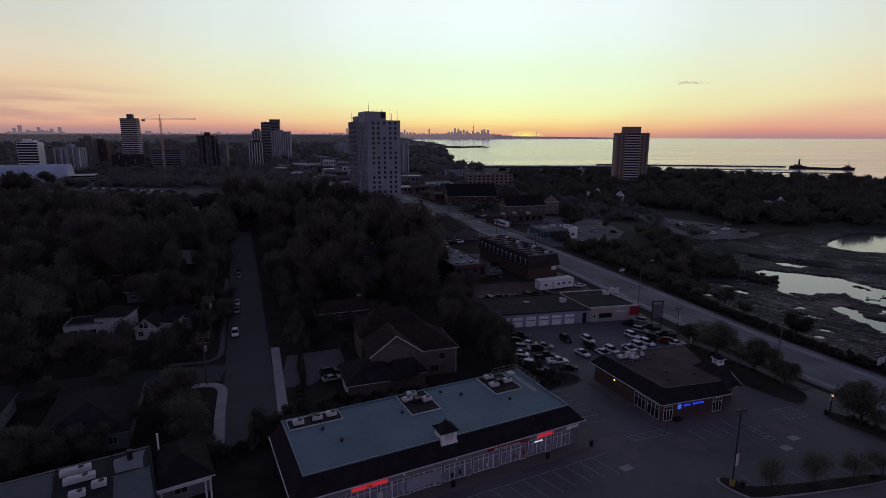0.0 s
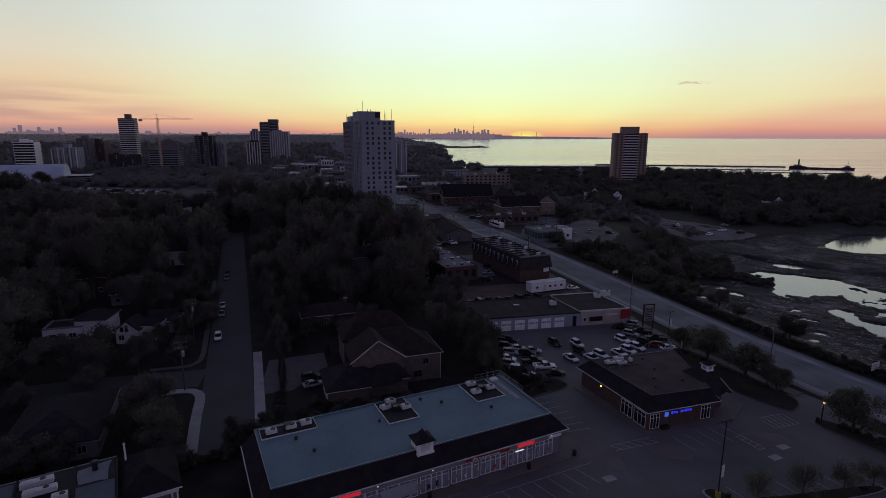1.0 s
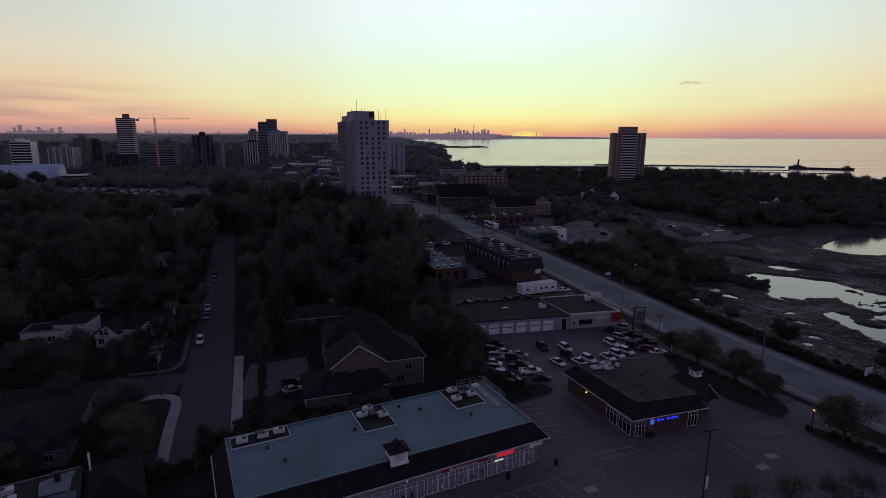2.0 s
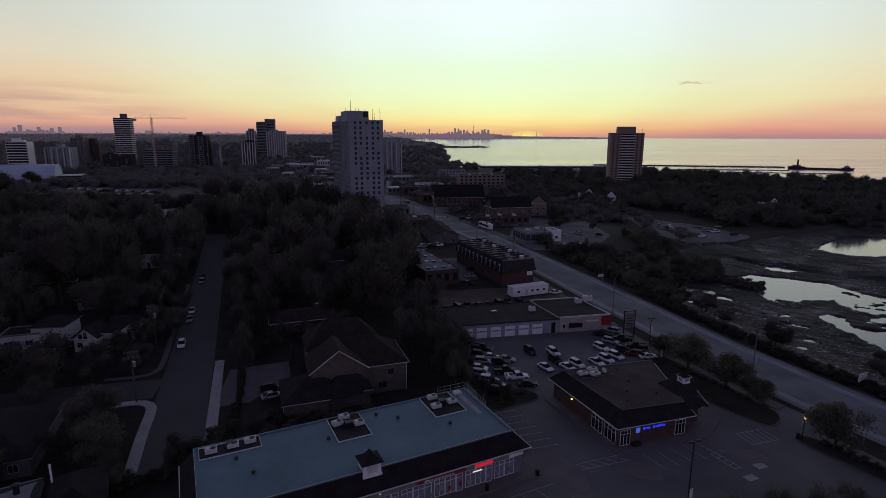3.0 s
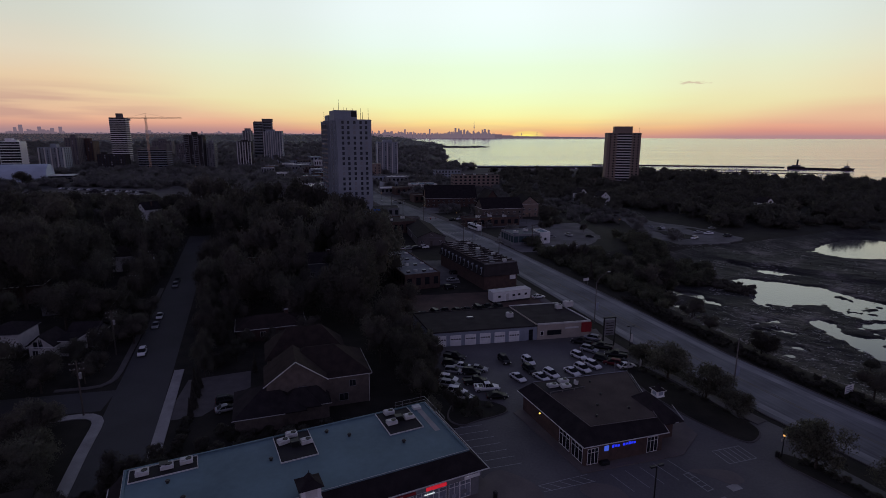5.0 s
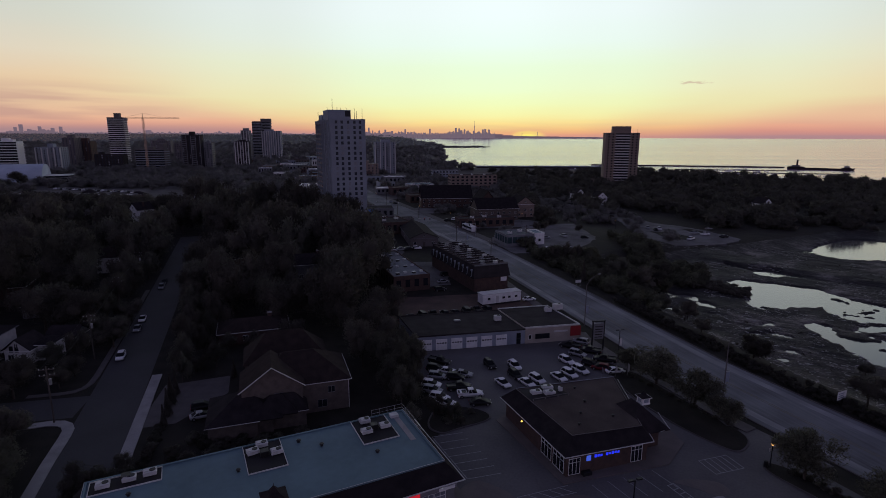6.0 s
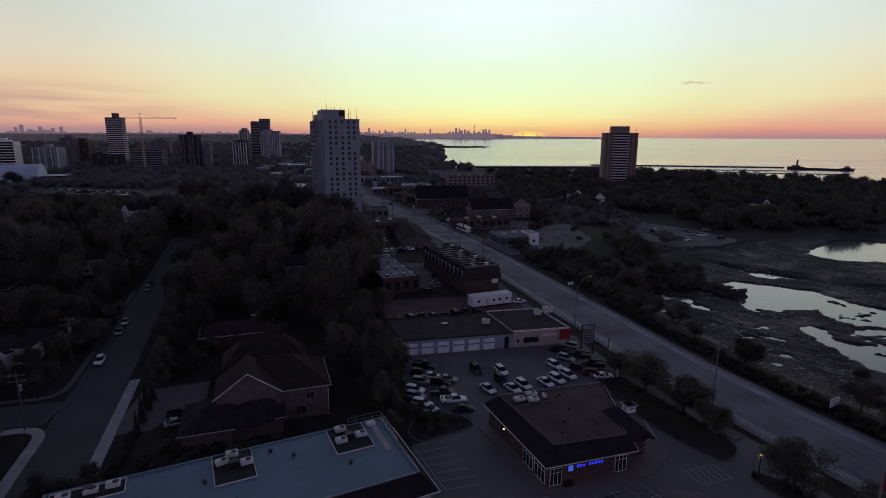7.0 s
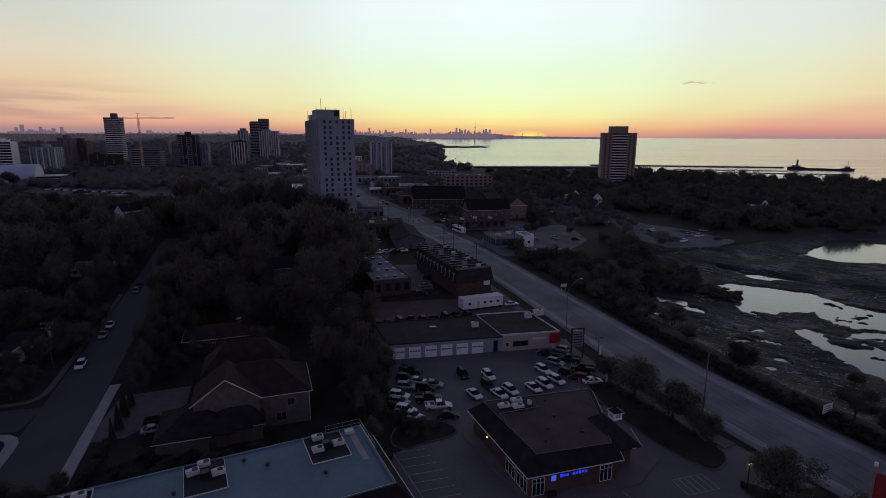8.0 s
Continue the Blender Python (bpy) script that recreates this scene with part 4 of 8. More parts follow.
part("end_wall", box(B(), 28.8, 6.4, 0, 35.0, 14.4, 3.5), M["greysiding"], shop)
part("eaves_trim", box(B(), 28.4, 4.2, 3.42, 35.5, 4.28, 3.58), M["white"], shop, "white eaves trim")
part("porch_beam", box(B(), 28.8, 4.7, 2.75, 35.1, 4.95, 3.05), M["white"], shop, "white porch beam")
for x in (29.2, 34.3, 34.9):
    part("porch_post", box(B(), x - 0.1, 4.7, 0, x + 0.1, 4.95, 3.45), M["white"], shop)
window(shop, 1.6, 1.8, pose(31.5, 6.38, 0.9), 2, 2)
for ux, uy, w in ((20.2, 12.0, 3.4), (20.7, 9.8, 3.4), (20.6, 6.4, 1.7), (22.8, 7.4, 1.6)):
    p = QO + U(QA) * ux + U(QA + 90) * uy
    hvac_unit(p.x, p.y, 4.52, QA, w, 1.0, 0.75)
p = QO + U(QA) * 26.2 + U(QA + 90) * 12.0
vent(p.x, p.y, 4.5, 1.2, 0.34)
p = QO + U(QA) * 29.6 + U(QA + 90) * 12.6
t = thing("roof_flue", p.x, p.y, 4.2, 0, "slim white metal roof flue", "roof vent")
part("pipe", cyl(B(), 0, 0, 0, 2.6, 0.12, n=8), M["white"], t)
part("cap", cyl(B(), 0, 0, 2.6, 2.75, 0.2, 0.1, n=8), M["hvac"], t)

# ---- bank ----
KA, KO = 18.5, Vector((35.8, 81.0))
bank = thing("bank_building", KO.x, KO.y, 0, KA, "low brown brick bank with dark shingled eaves, gravel roof", "bank building")
KE, KR = 3.5, 5.1
at_z = lambda pts, z: [(*p, z) for p in pts]
part("wall", prism(B(), [(0.6, 0.6), (14.0, 0.6), (21.0, 18.0), (-0.3, 18.3)], 0, KE), M["brick"], bank, "brown brick wall")
EAVE, TOP = [(0, 0), (14.4, -0.3), (21.8, 18.6), (-1.2, 18.9)], [(2.5, 2.4), (13.6, 1.6), (19.5, 16.8), (1.2, 17.9)]
part("mansard", loft(B(), at_z(EAVE, KE), at_z(TOP, KR)), M["shingle"], bank, "dark shingled sloping eaves")
mid = Vector((9.3, 9.6))
part("roof_deck", prism(B(), [tuple(mid + (Vector(p) - mid) * 0.975) for p in TOP], KR - 0.2, KR + 0.03), M["gravel"], bank, "brown gravel flat roof")
for a, b in zip(TOP, TOP[1:] + TOP[:1]):
    part("coping", tube(B(), (*a, KR + 0.05), (*b, KR + 0.05), 0.06, n=4), M["darkcon"], bank)
part("rear_coping", tube(B(), (*TOP[2], KR + 0.12), (*TOP[3], KR + 0.12), 0.05, n=4), M["precast"], bank)
for a, b in zip(EAVE[:2] + EAVE[3:], EAVE[1:2] + EAVE[2:3] + EAVE[:1]):
    part("gutter", tube(B(), (*a, KE), (*b, KE), 0.07, n=4), M["offwhite"], bank)
for x, w in ((1.9, 1.5), (12.2, 1.6)):
    window(bank, w + 0.3, 2.5, pose(x, 0.56, 0.3), 3, 1, M["white"], transom=0.74)
for y in (2.4, 5.6):
    window(bank, 2.7, 2.5, pose(0.56 - 0.051 * y, y, 0.35, 0, 0, -87), 3, 1, M["white"], transom=0.74)
part("sign", box(B(), 3.8, 0.48, 2.0, 4.5, 0.56, 2.8), M["palesign"], bank, "lit blue square sign")
for i in range(9):
    if i != 3:
        part("sign_bar", box(B(), 5.1 + i * 0.47, 0.5, 2.3 + 0.05 * (i % 2), 5.45 + i * 0.47, 0.56, 2.75 - 0.06 * (i % 3)), M["bluesign"], bank, "lit blue sign lettering bar")
part("wall_lamp", box(B(), -0.98, 11.3, 2.98, -0.78, 11.52, 3.14), M["amber"], bank, "amber wall lamp")
part("planter", soft(box(B(), 3.0, -0.2, 0, 4.4, 0.5, 0.7), 0.05), M["blackmetal"], bank)
part("porch_wall", box(B(), 15.0, 3.2, 0, 18.2, 8.4, KE), M["brick"], bank)
part("porch_roof", hip_roof(B(), 12.8, 2.2, 18.4, 9.6, KE - 0.1, 3.2, 0.5), M["shingle"], bank, "dark shingled porch roof")
part("porch_trim", tube(B(), (18.95, 1.8, KE), (18.95, 4.6, KE + 1.3), 0.06, n=4), M["offwhite"], bank, "pale porch gable trim")
part("porch_trim", tube(B(), (18.95, 1.8, KE), (17.2, 1.7, KE), 0.06, n=4), M["offwhite"], bank, "pale porch gable trim")
cupola(50.1, 91.9, 6.1, KA, 0.62, "bluegrey", True)
part("roof_well", prism(B(), [(1.8, 13.2), (8.4, 13.4), (8.5, 17.0), (1.5, 17.4)], KR - 0.1, KR + 0.05), M["blackfelt"], bank, "black felt well round the roof units")
part("well_rail", tube(B(), (1.8, 13.1, KR + 0.4), (8.5, 13.3, KR + 0.4), 0.05, n=4), M["darkcon"], bank, "low brown rail")
for ux in (2.0, 4.2, 6.4, 8.4):
    part("rail_post", box(B(), ux - 0.04, 13.1, KR, ux + 0.04, 13.25, KR + 0.4), M["darkcon"], bank)
for ux, uy in ((3.6, 15.4), (6.2, 16.4), (5.6, 14.6)):
    p = KO + U(KA) * ux + U(KA + 90) * uy
    hvac_unit(p.x, p.y, KR + 0.02, KA, 1.8, 1.1, 0.55)
p = KO + U(KA) * 7.8 + U(KA + 90) * 14.9
hvac_unit(p.x, p.y, KR + 0.02, KA, 0.6, 0.6, 0.8)
for ux, uy in ((10.6, 15.0), (9.6, 10.4), (7.0, 7.4), (11.2, 5.2), (5.0, 4.6)):
    p = KO + U(KA) * ux + U(KA + 90) * uy
    vent(p.x, p.y, KR, 0.25)

# ---- garage ----
GA, GO = 12.0, Vector((13.1, 126.2))
garage = thing("auto_repair_garage", GO.x, GO.y, 0, GA, "long low repair garage with six white overhead doors", "garage building")
part("wall", box(B(), 0, 0, 0, 26.2, 14.2, 3.4), M["bluegrey"], garage, "blue grey clad wall")
part("office_wall", box(B(), 26.2, -0.15, 0, 40.0, 14.4, 3.75), M["beige"], garage, "beige office wall")
part("roof_deck", box(B(), 0.2, 0.2, 3.4, 26.2, 14.0, 3.46), M["tarroof"], garage, "dark flat felt roof")
part("office_roof", box(B(), 26.4, 0.1, 3.75, 39.8, 14.2, 3.8), M["tarroof"], garage)
bm = B()
for r in ((-0.15, -0.15, 26.2, 0.2), (-0.15, 14.0, 26.2, 14.35), (-0.15, 0.2, 0.2, 14.0)):
    box(bm, r[0], r[1], 3.3, r[2], r[3], 3.62)
part("roof_edge", bm, M["tarroof"], garage)
bm = B()
for r in ((26.2, -0.25, 40.15, 0.0), (26.2, 14.3, 40.15, 14.55), (39.9, 0.0, 40.15, 14.3)):
    box(bm, r[0], r[1], 3.65, r[2], r[3], 3.98)
part("coping", bm, M["offwhite"], garage, "pale metal roof coping")
for k in range(6):
    d = part("overhead_door", box(B(), 0.9 + k * 3.62, -0.06, 0.02, 3.55 + k * 3.62, 0.0, 2.55), M["white"], garage, "white sectional overhead door")
    for j in range(4):
        part("panel_rail", box(B(), 0.92 + k * 3.62, -0.085, 0.08 + j * 0.62, 3.53 + k * 3.62, -0.06, 0.6 + j * 0.62), M["white"], d)
    for j in range(4):
        part("light_pane", box(B(), 1.1 + k * 3.62 + j * 0.62, -0.1, 1.45, 1.5 + k * 3.62 + j * 0.62, -0.085, 1.75), M["glass"], d)
window(garage, 1.0, 2.6, pose(24.6, -0.03, 0.05), 1, 2, M["blackmetal"], "door")
window(garage, 3.6, 1.2, pose(30.6, -0.2, 1.0), 2, 1, M["blackmetal"])
window(garage, 0.7, 1.1, pose(27.4, -0.2, 1.0), 1, 1, M["white"])
part("red_panel", box(B(), 37.6, -0.4, 1.2, 40.3, -0.31, 3.6), M["redpanel"], garage, "red sign panel")
part("red_panel", box(B(), 40.05, -0.3, 1.2, 40.14, 3.0, 3.6), M["redpanel"], garage, "red sign panel")
part("faint_sign", box(B(), 33.4, -0.22, 2.3, 37.0, -0.17, 2.7), M["offwhite"], garage)
for ux, uy in ((20.6, 7.0), (34.5, 9.8)):
    p = GO + U(GA) * ux + U(GA + 90) * uy
    hvac_unit(p.x, p.y, 3.8 if ux > 26 else 3.46, GA, 1.6, 1.2, 1.2)
p = GO + U(GA) * 37.6 + U(GA + 90) * 11.0
hvac_unit(p.x, p.y, 3.8, GA, 2.6, 0.9, 1.5)
part("roof_clutter", soft(box(B(), 12.0, 8.0, 3.46, 13.6, 8.8, 3.8), 0.08), M["steel"], garage)

# the plot narrows towards the main road: the side walls stand askew to the front
for o in garage.children_recursive:
    if o.matrix_basis == Matrix.Identity(4):
        for v in o.data.vertices:
            v.co.x = v.co.x * 0.955 - v.co.y * 0.14
    else:
        o.location.x *= 0.955


# ---- vehicles ----
CARS = {}


def car(kind, paint, x, y, rz, z=0.024):
    """sedan, suv, pickup or van; built once for each kind and colour, then copied."""
    key = (kind, paint)
    if key in CARS:
        return copy_thing(CARS[key], pose(x, y, z, 0, 0, rz))
    words = {"white": "white", "black": "black", "silver": "silver grey", "red": "dark red"}[paint]
    t = thing("car", x, y, z, rz, f"{words} {kind} parked on asphalt", "car", "parked cars")
    rgb = {"white": (0.75, 0.75, 0.75), "black": (0.015, 0.015, 0.018), "silver": (0.3, 0.31, 0.32), "red": (0.12, 0.014, 0.018)}[paint]
    name = "car paint " + paint
    pm = bpy.data.materials.get(name) or mat(name, rgb, tuple(v * 0.93 for v in rgb), 1.0, 0.45, 0.0, spec=0.2)
    ln, w, h, belt = {"sedan": (4.7, 1.84, 1.45, 0.88), "suv": (4.6, 1.88, 1.68, 1.0), "pickup": (5.7, 1.98, 1.85, 1.08), "van": (5.0, 1.95, 1.95, 1.1)}[kind]
    a, k = ln / 2, w / 2
    prof = [(-a, 0.4), (-a + 0.12, 0.24), (a - 0.2, 0.24), (a, 0.42), (a - 0.06, belt * 0.68), (a - 0.4, belt * 0.82), (a - 1.2, belt * 0.97), (-a + 0.5, belt * 1.01), (-a + 0.08, belt * 0.97), (-a - 0.02, belt * 0.7)]
    bm = B()  # flanks drawn in at the nose, the tail and the sill
    slices = [[bm.verts.new((px * (1 - 0.045 * abs(f)), f * k * (1 - 0.10 * abs(px / a) ** 3) * (0.95 if pz < 0.3 else 1.0), pz)) for px, pz in prof] for f in (-1.0, -0.8, 0.8, 1.0)]
    n = len(prof)
    for s0, s1 in zip(slices, slices[1:]):
        for i in range(n):
            bm.faces.new((s0[i], s0[(i + 1) % n], s1[(i + 1) % n], s1[i]))
    bm.faces.new(slices[0][::-1])
    bm.faces.new(slices[-1])
    bmesh.ops.recalc_face_normals(bm, faces=bm.faces[:])
    body = part("body", soft(bm, 0.05, 2), pm, t)
    body.data.polygons.foreach_set("use_smooth", [True] * len(body.data.polygons))
    cab = {"sedan": (-a + 0.42, -a + 1.4, a - 2.3, a - 1.12), "suv": (-a + 0.1, -a + 0.55, a - 2.05, a - 1.05), "pickup": (-0.75, -0.5, a - 2.3, a - 1.45), "van": (-a + 0.1, -a + 0.3, a - 1.5, a - 0.55)}[kind]
    z0, z1 = belt - 0.03, h - 0.07
    ring = lambda x0, x1, y, z: [(x0, -y * 0.8, z), (x0 + 0.12, -y, z), (x1 - 0.22, -y, z), (x1, -y * 0.72, z), (x1, y * 0.72, z), (x1 - 0.22, y, z), (x0 + 0.12, y, z), (x0, y * 0.8, z)]
    g = part("cabin", loft(B(), ring(cab[0], cab[3], k - 0.1, z0), ring(cab[1], cab[2], k - 0.3, z1)), M["carglass"], t, "dark glazed cabin")
    bm = loft(B(), ring(cab[1] - 0.1, cab[2] + 0.1, k - 0.275, z1 - 0.02), ring(cab[1] + 0.12, cab[2] - 0.12, k - 0.4, h))
    roof = part("roof", bm, pm, t)
    for s in (-1, 1):
        mid0, mid1 = (cab[0] + cab[3]) / 2, (cab[1] + cab[2]) / 2
        part("door_pillar", tube(B(), (mid0, s * (k - 0.095), z0), (mid1, s * (k - 0.295), z1), 0.045, n=4), pm, t)
        part("rear_pillar", tube(B(), (cab[0] + 0.16, s * (k - 0.12), z0), (cab[1] + 0.1, s * (k - 0.3), z1), 0.075, n=4), pm, t)
    if kind == "pickup":
        bm = B()
        box(bm, -a + 0.15, -k + 0.14, belt, -0.85, k - 0.14, belt + 0.006)
        part("bed", bm, M["blackmetal"], t)
        bm = B()
        box(bm, -a + 0.05, -k + 0.02, belt - 0.05, -0.8, -k + 0.14, belt + 0.18)
        box(bm, -a + 0.05, k - 0.14, belt - 0.05, -0.8, k - 0.02, belt + 0.18)
        box(bm, -a + 0.02, -k + 0.14, belt - 0.05, -a + 0.14, k - 0.14, belt + 0.18)
        part("bed_side", bm, pm, t)
    r = 0.33 if kind in ("sedan",) else 0.37
    for sx in (-a + 0.85, a - 0.9):
        for sy in (-1, 1):
            wh = part("wheel", cyl(B(), 0, 0, -0.11, 0.11, r, n=14), M["tyre"], t, m=pose(sx, sy * (k - 0.08), r, 90))
            part("rim", cyl(B(), 0, 0, -0.118, 0.118, r * 0.6, n=10), M["steel"], wh)
    for sy in (-1, 1):
        part("headlight", soft(box(B(), a - 0.14, sy * (k - 0.3) - 0.18, belt * 0.58, a - 0.01, sy * (k - 0.3) + 0.18, belt * 0.72), 0.03), M["white"], t)
        part("taillight", soft(box(B(), -a - 0.01, sy * (k - 0.22) - 0.13, belt * 0.66, -a + 0.12, sy * (k - 0.22) + 0.13, belt * 0.86), 0.03), M["redpanel"], t)
    t.scale = (0.85, 0.87, 0.88)
    CARS[key] = t
    return t


for row in [("suv", "black", 28.6, 118.6, -70), ("suv", "white", 33.6, 118.0, -68), ("sedan", "white", 30.4, 110.2, -60), ("sedan", "white", 35.0, 110.4, -58), ("suv", "white", 37.2, 111.8, -60),
            ("suv", "black", 33.2, 113.8, -66), ("sedan", "white", 41.6, 113.0, -62), ("suv", "white", 44.0, 114.4, -60), ("suv", "white", 46.6, 116.2, -58), ("suv", "white", 44.8, 120.8, -58),
            ("pickup", "black", 18.2, 120.2, -20), ("suv", "black", 17.4, 116.6, -12), ("sedan", "white", 19.8, 115.4, -14), ("suv", "silver", 17.8, 113.0, -10), ("suv", "black", 21.4, 112.6, -8),
            ("sedan", "silver", 22.9, 114.2, -14), ("pickup", "white", 24.0, 105.6, 8), ("pickup", "black", 22.0, 108.4, 10), ("sedan", "black", 25.6, 102.6, 6), ("suv", "white", 18.4, 104.2, -20),
            ("sedan", "white", 19.6, 102.4, -24), ("suv", "white", 16.8, 109.4, -16), ("suv", "silver", 17.0, 107.0, -18),
            ("suv", "silver", 48.0, 124.5, -35), ("pickup", "black", 47.4, 129.0, 150), ("suv", "black", 49.5, 119.2, -40), ("suv", "red", 51.0, 117.4, 155), ("pickup", "black", 53.0, 121.6, 160),
            ("sedan", "white", 53.5, 116.0, 10), ("suv", "silver", 50.4, 131.5, 150), ("pickup", "black", 51.2, 126.2, 155)]:
    car(*row)
for row in [("suv", "white", -49.4, 121.6, -69), ("sedan", "silver", -55.4, 138.5, -69), ("sedan", "white", -58.0, 145.5, -69), ("suv", "silver", -68.4, 175, -69), ("sedan", "black", -70.6, 181, -69),
            ("suv", "black", -22.6, 100.4, 25), ("sedan", "silver", -21.4, 97.4, 28), ("sedan", "silver", 66, 262, 10), ("sedan", "white", 71, 240, 20), ("suv", "black", 84, 262, 0), ("sedan", "white", 62, 236, 15),
            ("sedan", "silver", 160, 300, 0), ("suv", "white", 104, 86, -60), ("sedan", "white", 43.5, 164.5, 20)]:
    g = float(ground_z(row[2], row[3]))
    car(*row, z=g + 0.03)


# ---- lamps, signs, poles ----
def street_lamp(x, y, rz, h=13.2, arm=2.9):
    t = thing("street_lamp", x, y, float(ground_z(x, y)), rz, "tall grey cobra-head street lamp beside the main road", "street lamp", "road lamps")
    part("pole", cyl(B(), 0, 0, 0, h - 2.6, 0.13, 0.09, n=8), M["darkcon"], t)
    bm = B()
    pts = [(0, 0, h - 2.65), (0.5, 0, h - 1.8), (1.5, 0, h - 0.8), (arm, 0, h)]
    for a, b in zip(pts, pts[1:]):
        tube(bm, a, b, 0.08, 0.07)
    part("arm", bm, M["darkcon"], t)
    part("lamp_head", soft(box(B(), arm - 0.1, -0.16, h - 0.07, arm + 0.7, 0.16, h + 0.1), 0.05), M["steel"], t)
    part("banner", box(B(), 0.2, -0.02, 3.2, 0.85, 0.02, 5.2), M["bluegrey"], t, "white banner with faded print")
    part("banner_arm", box(B(), 0.05, -0.02, 5.2, 0.9, 0.02, 5.26), M["steel"], t)
    return t


for x, y, a in ((69.8, 105.4, 8), (54.3, 143.6, 12), (28, 240, 18), (84, 63, 22)):
    street_lamp(x, y, a)


def lot_lamp(x, y, h, rz, base=True):
    t = thing("car_park_lamp", x, y, 0.02, rz, "black double-headed car park lamp on a yellow concrete base", "lamp post", "car park lamps")
    if base:
        part("base", cyl(B(), 0, 0, 0, 0.9, 0.36, n=14), M["yellow"], t, "yellow painted concrete base")
    part("pole", cyl(B(), 0, 0, 0.9 if base else 0, h, 0.09, 0.07, n=8), M["blackmetal"], t)
    for s in (-1, 1):
        part("lamp_head", soft(box(B(), s * 0.55 - 0.35, -0.16, h - 0.05, s * 0.55 + 0.35, 0.16, h + 0.12), 0.03), M["blackmetal"], t)
    part("banner", box(B(), 0.12, -0.02, 3.0, 0.62, 0.02, 4.8), M["offwhite"], t, "white banner")
    return t


lot_lamp(39.4, 65.3, 11.2, 20)
lot_lamp(56.2, 122.7, 6.6, 10, False)

sign = thing("pylon_sign", 53.1, 127.6, 0.02, 12, "dark two-post pylon sign with a faded panel", "sign")
for x in (-1.35, 1.35):
    part("post", box(B(), x - 0.12, -0.12, 0, x + 0.12, 0.12, 6.7), M["blackmetal"], sign)
part("panel", soft(box(B(), -1.23, -0.18, 2.7, 1.23, 0.18, 6.3), 0.04), M["greysiding"], sign, "grey panel with unreadable print")
for k in range(5):
    part("print_bar", box(B(), -0.9, -0.2, 3.1 + k * 0.6, 0.9, -0.182, 3.3 + k * 0.6), M["tarroof"], sign)
part("cap", box(B(), -1.5, -0.2, 6.7, 1.5, 0.2, 6.95), M["blackmetal"], sign)


def feather_flag(x, y, h, rz, material):
    t = thing("feather_flag", x, y, 0.1, rz, "tall pale feather flag on a thin pole", "flag", "dealer flags")
    part("pole", cyl(B(), 0, 0, 0, h, 0.03, n=6), M["steel"], t)
    part("cloth", loft(B(), [(0.03, -0.01, 0.9), (0.55, -0.01, 1.0), (0.6, -0.01, h - 0.6), (0.05, -0.01, h)], [(0.03, 0.01, 0.9), (0.55, 0.01, 1.0), (0.6, 0.01, h - 0.6), (0.05, 0.01, h)]), material, t)
    return t


for x, y, h in ((52.8, 113.6, 2.6), (55.4, 114.2, 2.8), (57.4, 117.0, 3.0), (58.8, 120.6, 3.8), (50.0, 113.0, 2.4)):
    feather_flag(x, y, h, 30, M["offwhite"] if h > 2.5 else M["greysiding"])

post = thing("ornamental_lamp", 66.0, 84.3, 0.02, 0, "black ornamental lamp with a glowing amber lantern", "lamp post")
part("pole", cyl(B(), 0, 0, 0, 3.6, 0.09, 0.06, n=8), M["blackmetal"], post)
part("lantern", cyl(B(), 0, 0, 3.6, 4.0, 0.16, 0.2, n=8), M["warm"], post, "glowing amber lantern")
part("cap", cyl(B(), 0, 0, 4.0, 4.25, 0.26, 0.04, n=8), M["blackmetal"], post)
post2 = thing("direction_sign", 66.6, 85.2, 0.02, 30, "white direction sign on a post beside the entrance", "sign")
part("post", cyl(B(), 0, 0, 0, 2.6, 0.05, n=6), M["blackmetal"], post2)
part("panel", box(B(), -0.7, -0.03, 2.3, 0.7, 0.03, 2.8), M["offwhite"], post2)

flag = thing("flag_pole", 64.0, 63.0, 0.02, -12, "tall steel flag pole with a large drooping red flag", "flag")
part("footing", soft(box(B(), -0.5, -0.5, 0, 0.5, 0.5, 0.35), 0.05), M["concrete"], flag)
part("pole", cyl(B(), 0, 0, 0.3, 17.6, 0.16, 0.1, n=10), M["steel"], flag)
part("finial", soft(cyl(B(), 0, 0, 17.6, 18.0, 0.17, 0.16, n=10), 0.04), M["white"], flag, "white pole cap")
part("halyard", tube(B(), (-0.2, -0.1, 1.4), (-0.16, -0.1, 17.4), 0.02), M["steel"], flag)
cloth, sheets = B(), []
for side in (-0.012, 0.012):
    sheets.append([[cloth.verts.new((0.16 + 0.34 * k - 0.03 * r, side + 0.16 * math.sin(1.5 * k + 0.5 * r) * min(1, k / 3), 16.9 - 0.5 * r - 0.026 * k * k + 0.05 * math.sin(1.5 * k))) for r in range(8)] for k in range(10)])
for k in range(9):
    for r in range(7):
        for g in (sheets[0], sheets[1]):
            q = (g[k][r], g[k + 1][r], g[k + 1][r + 1], g[k][r + 1])
            cloth.faces.new(q if g is sheets[1] else q[::-1])
ring = [(k, 0) for k in range(10)] + [(9, r) for r in range(1, 8)] + [(k, 7) for k in range(8, -1, -1)] + [(0, r) for r in range(6, 0, -1)]
for (k, r), (k2, r2) in zip(ring, ring[1:] + ring[:1]):
    cloth.faces.new((sheets[0][k][r], sheets[0][k2][r2], sheets[1][k2][r2], sheets[1][k][r]))
part("cloth", cloth, M["redpanel"], flag, "red flag cloth")

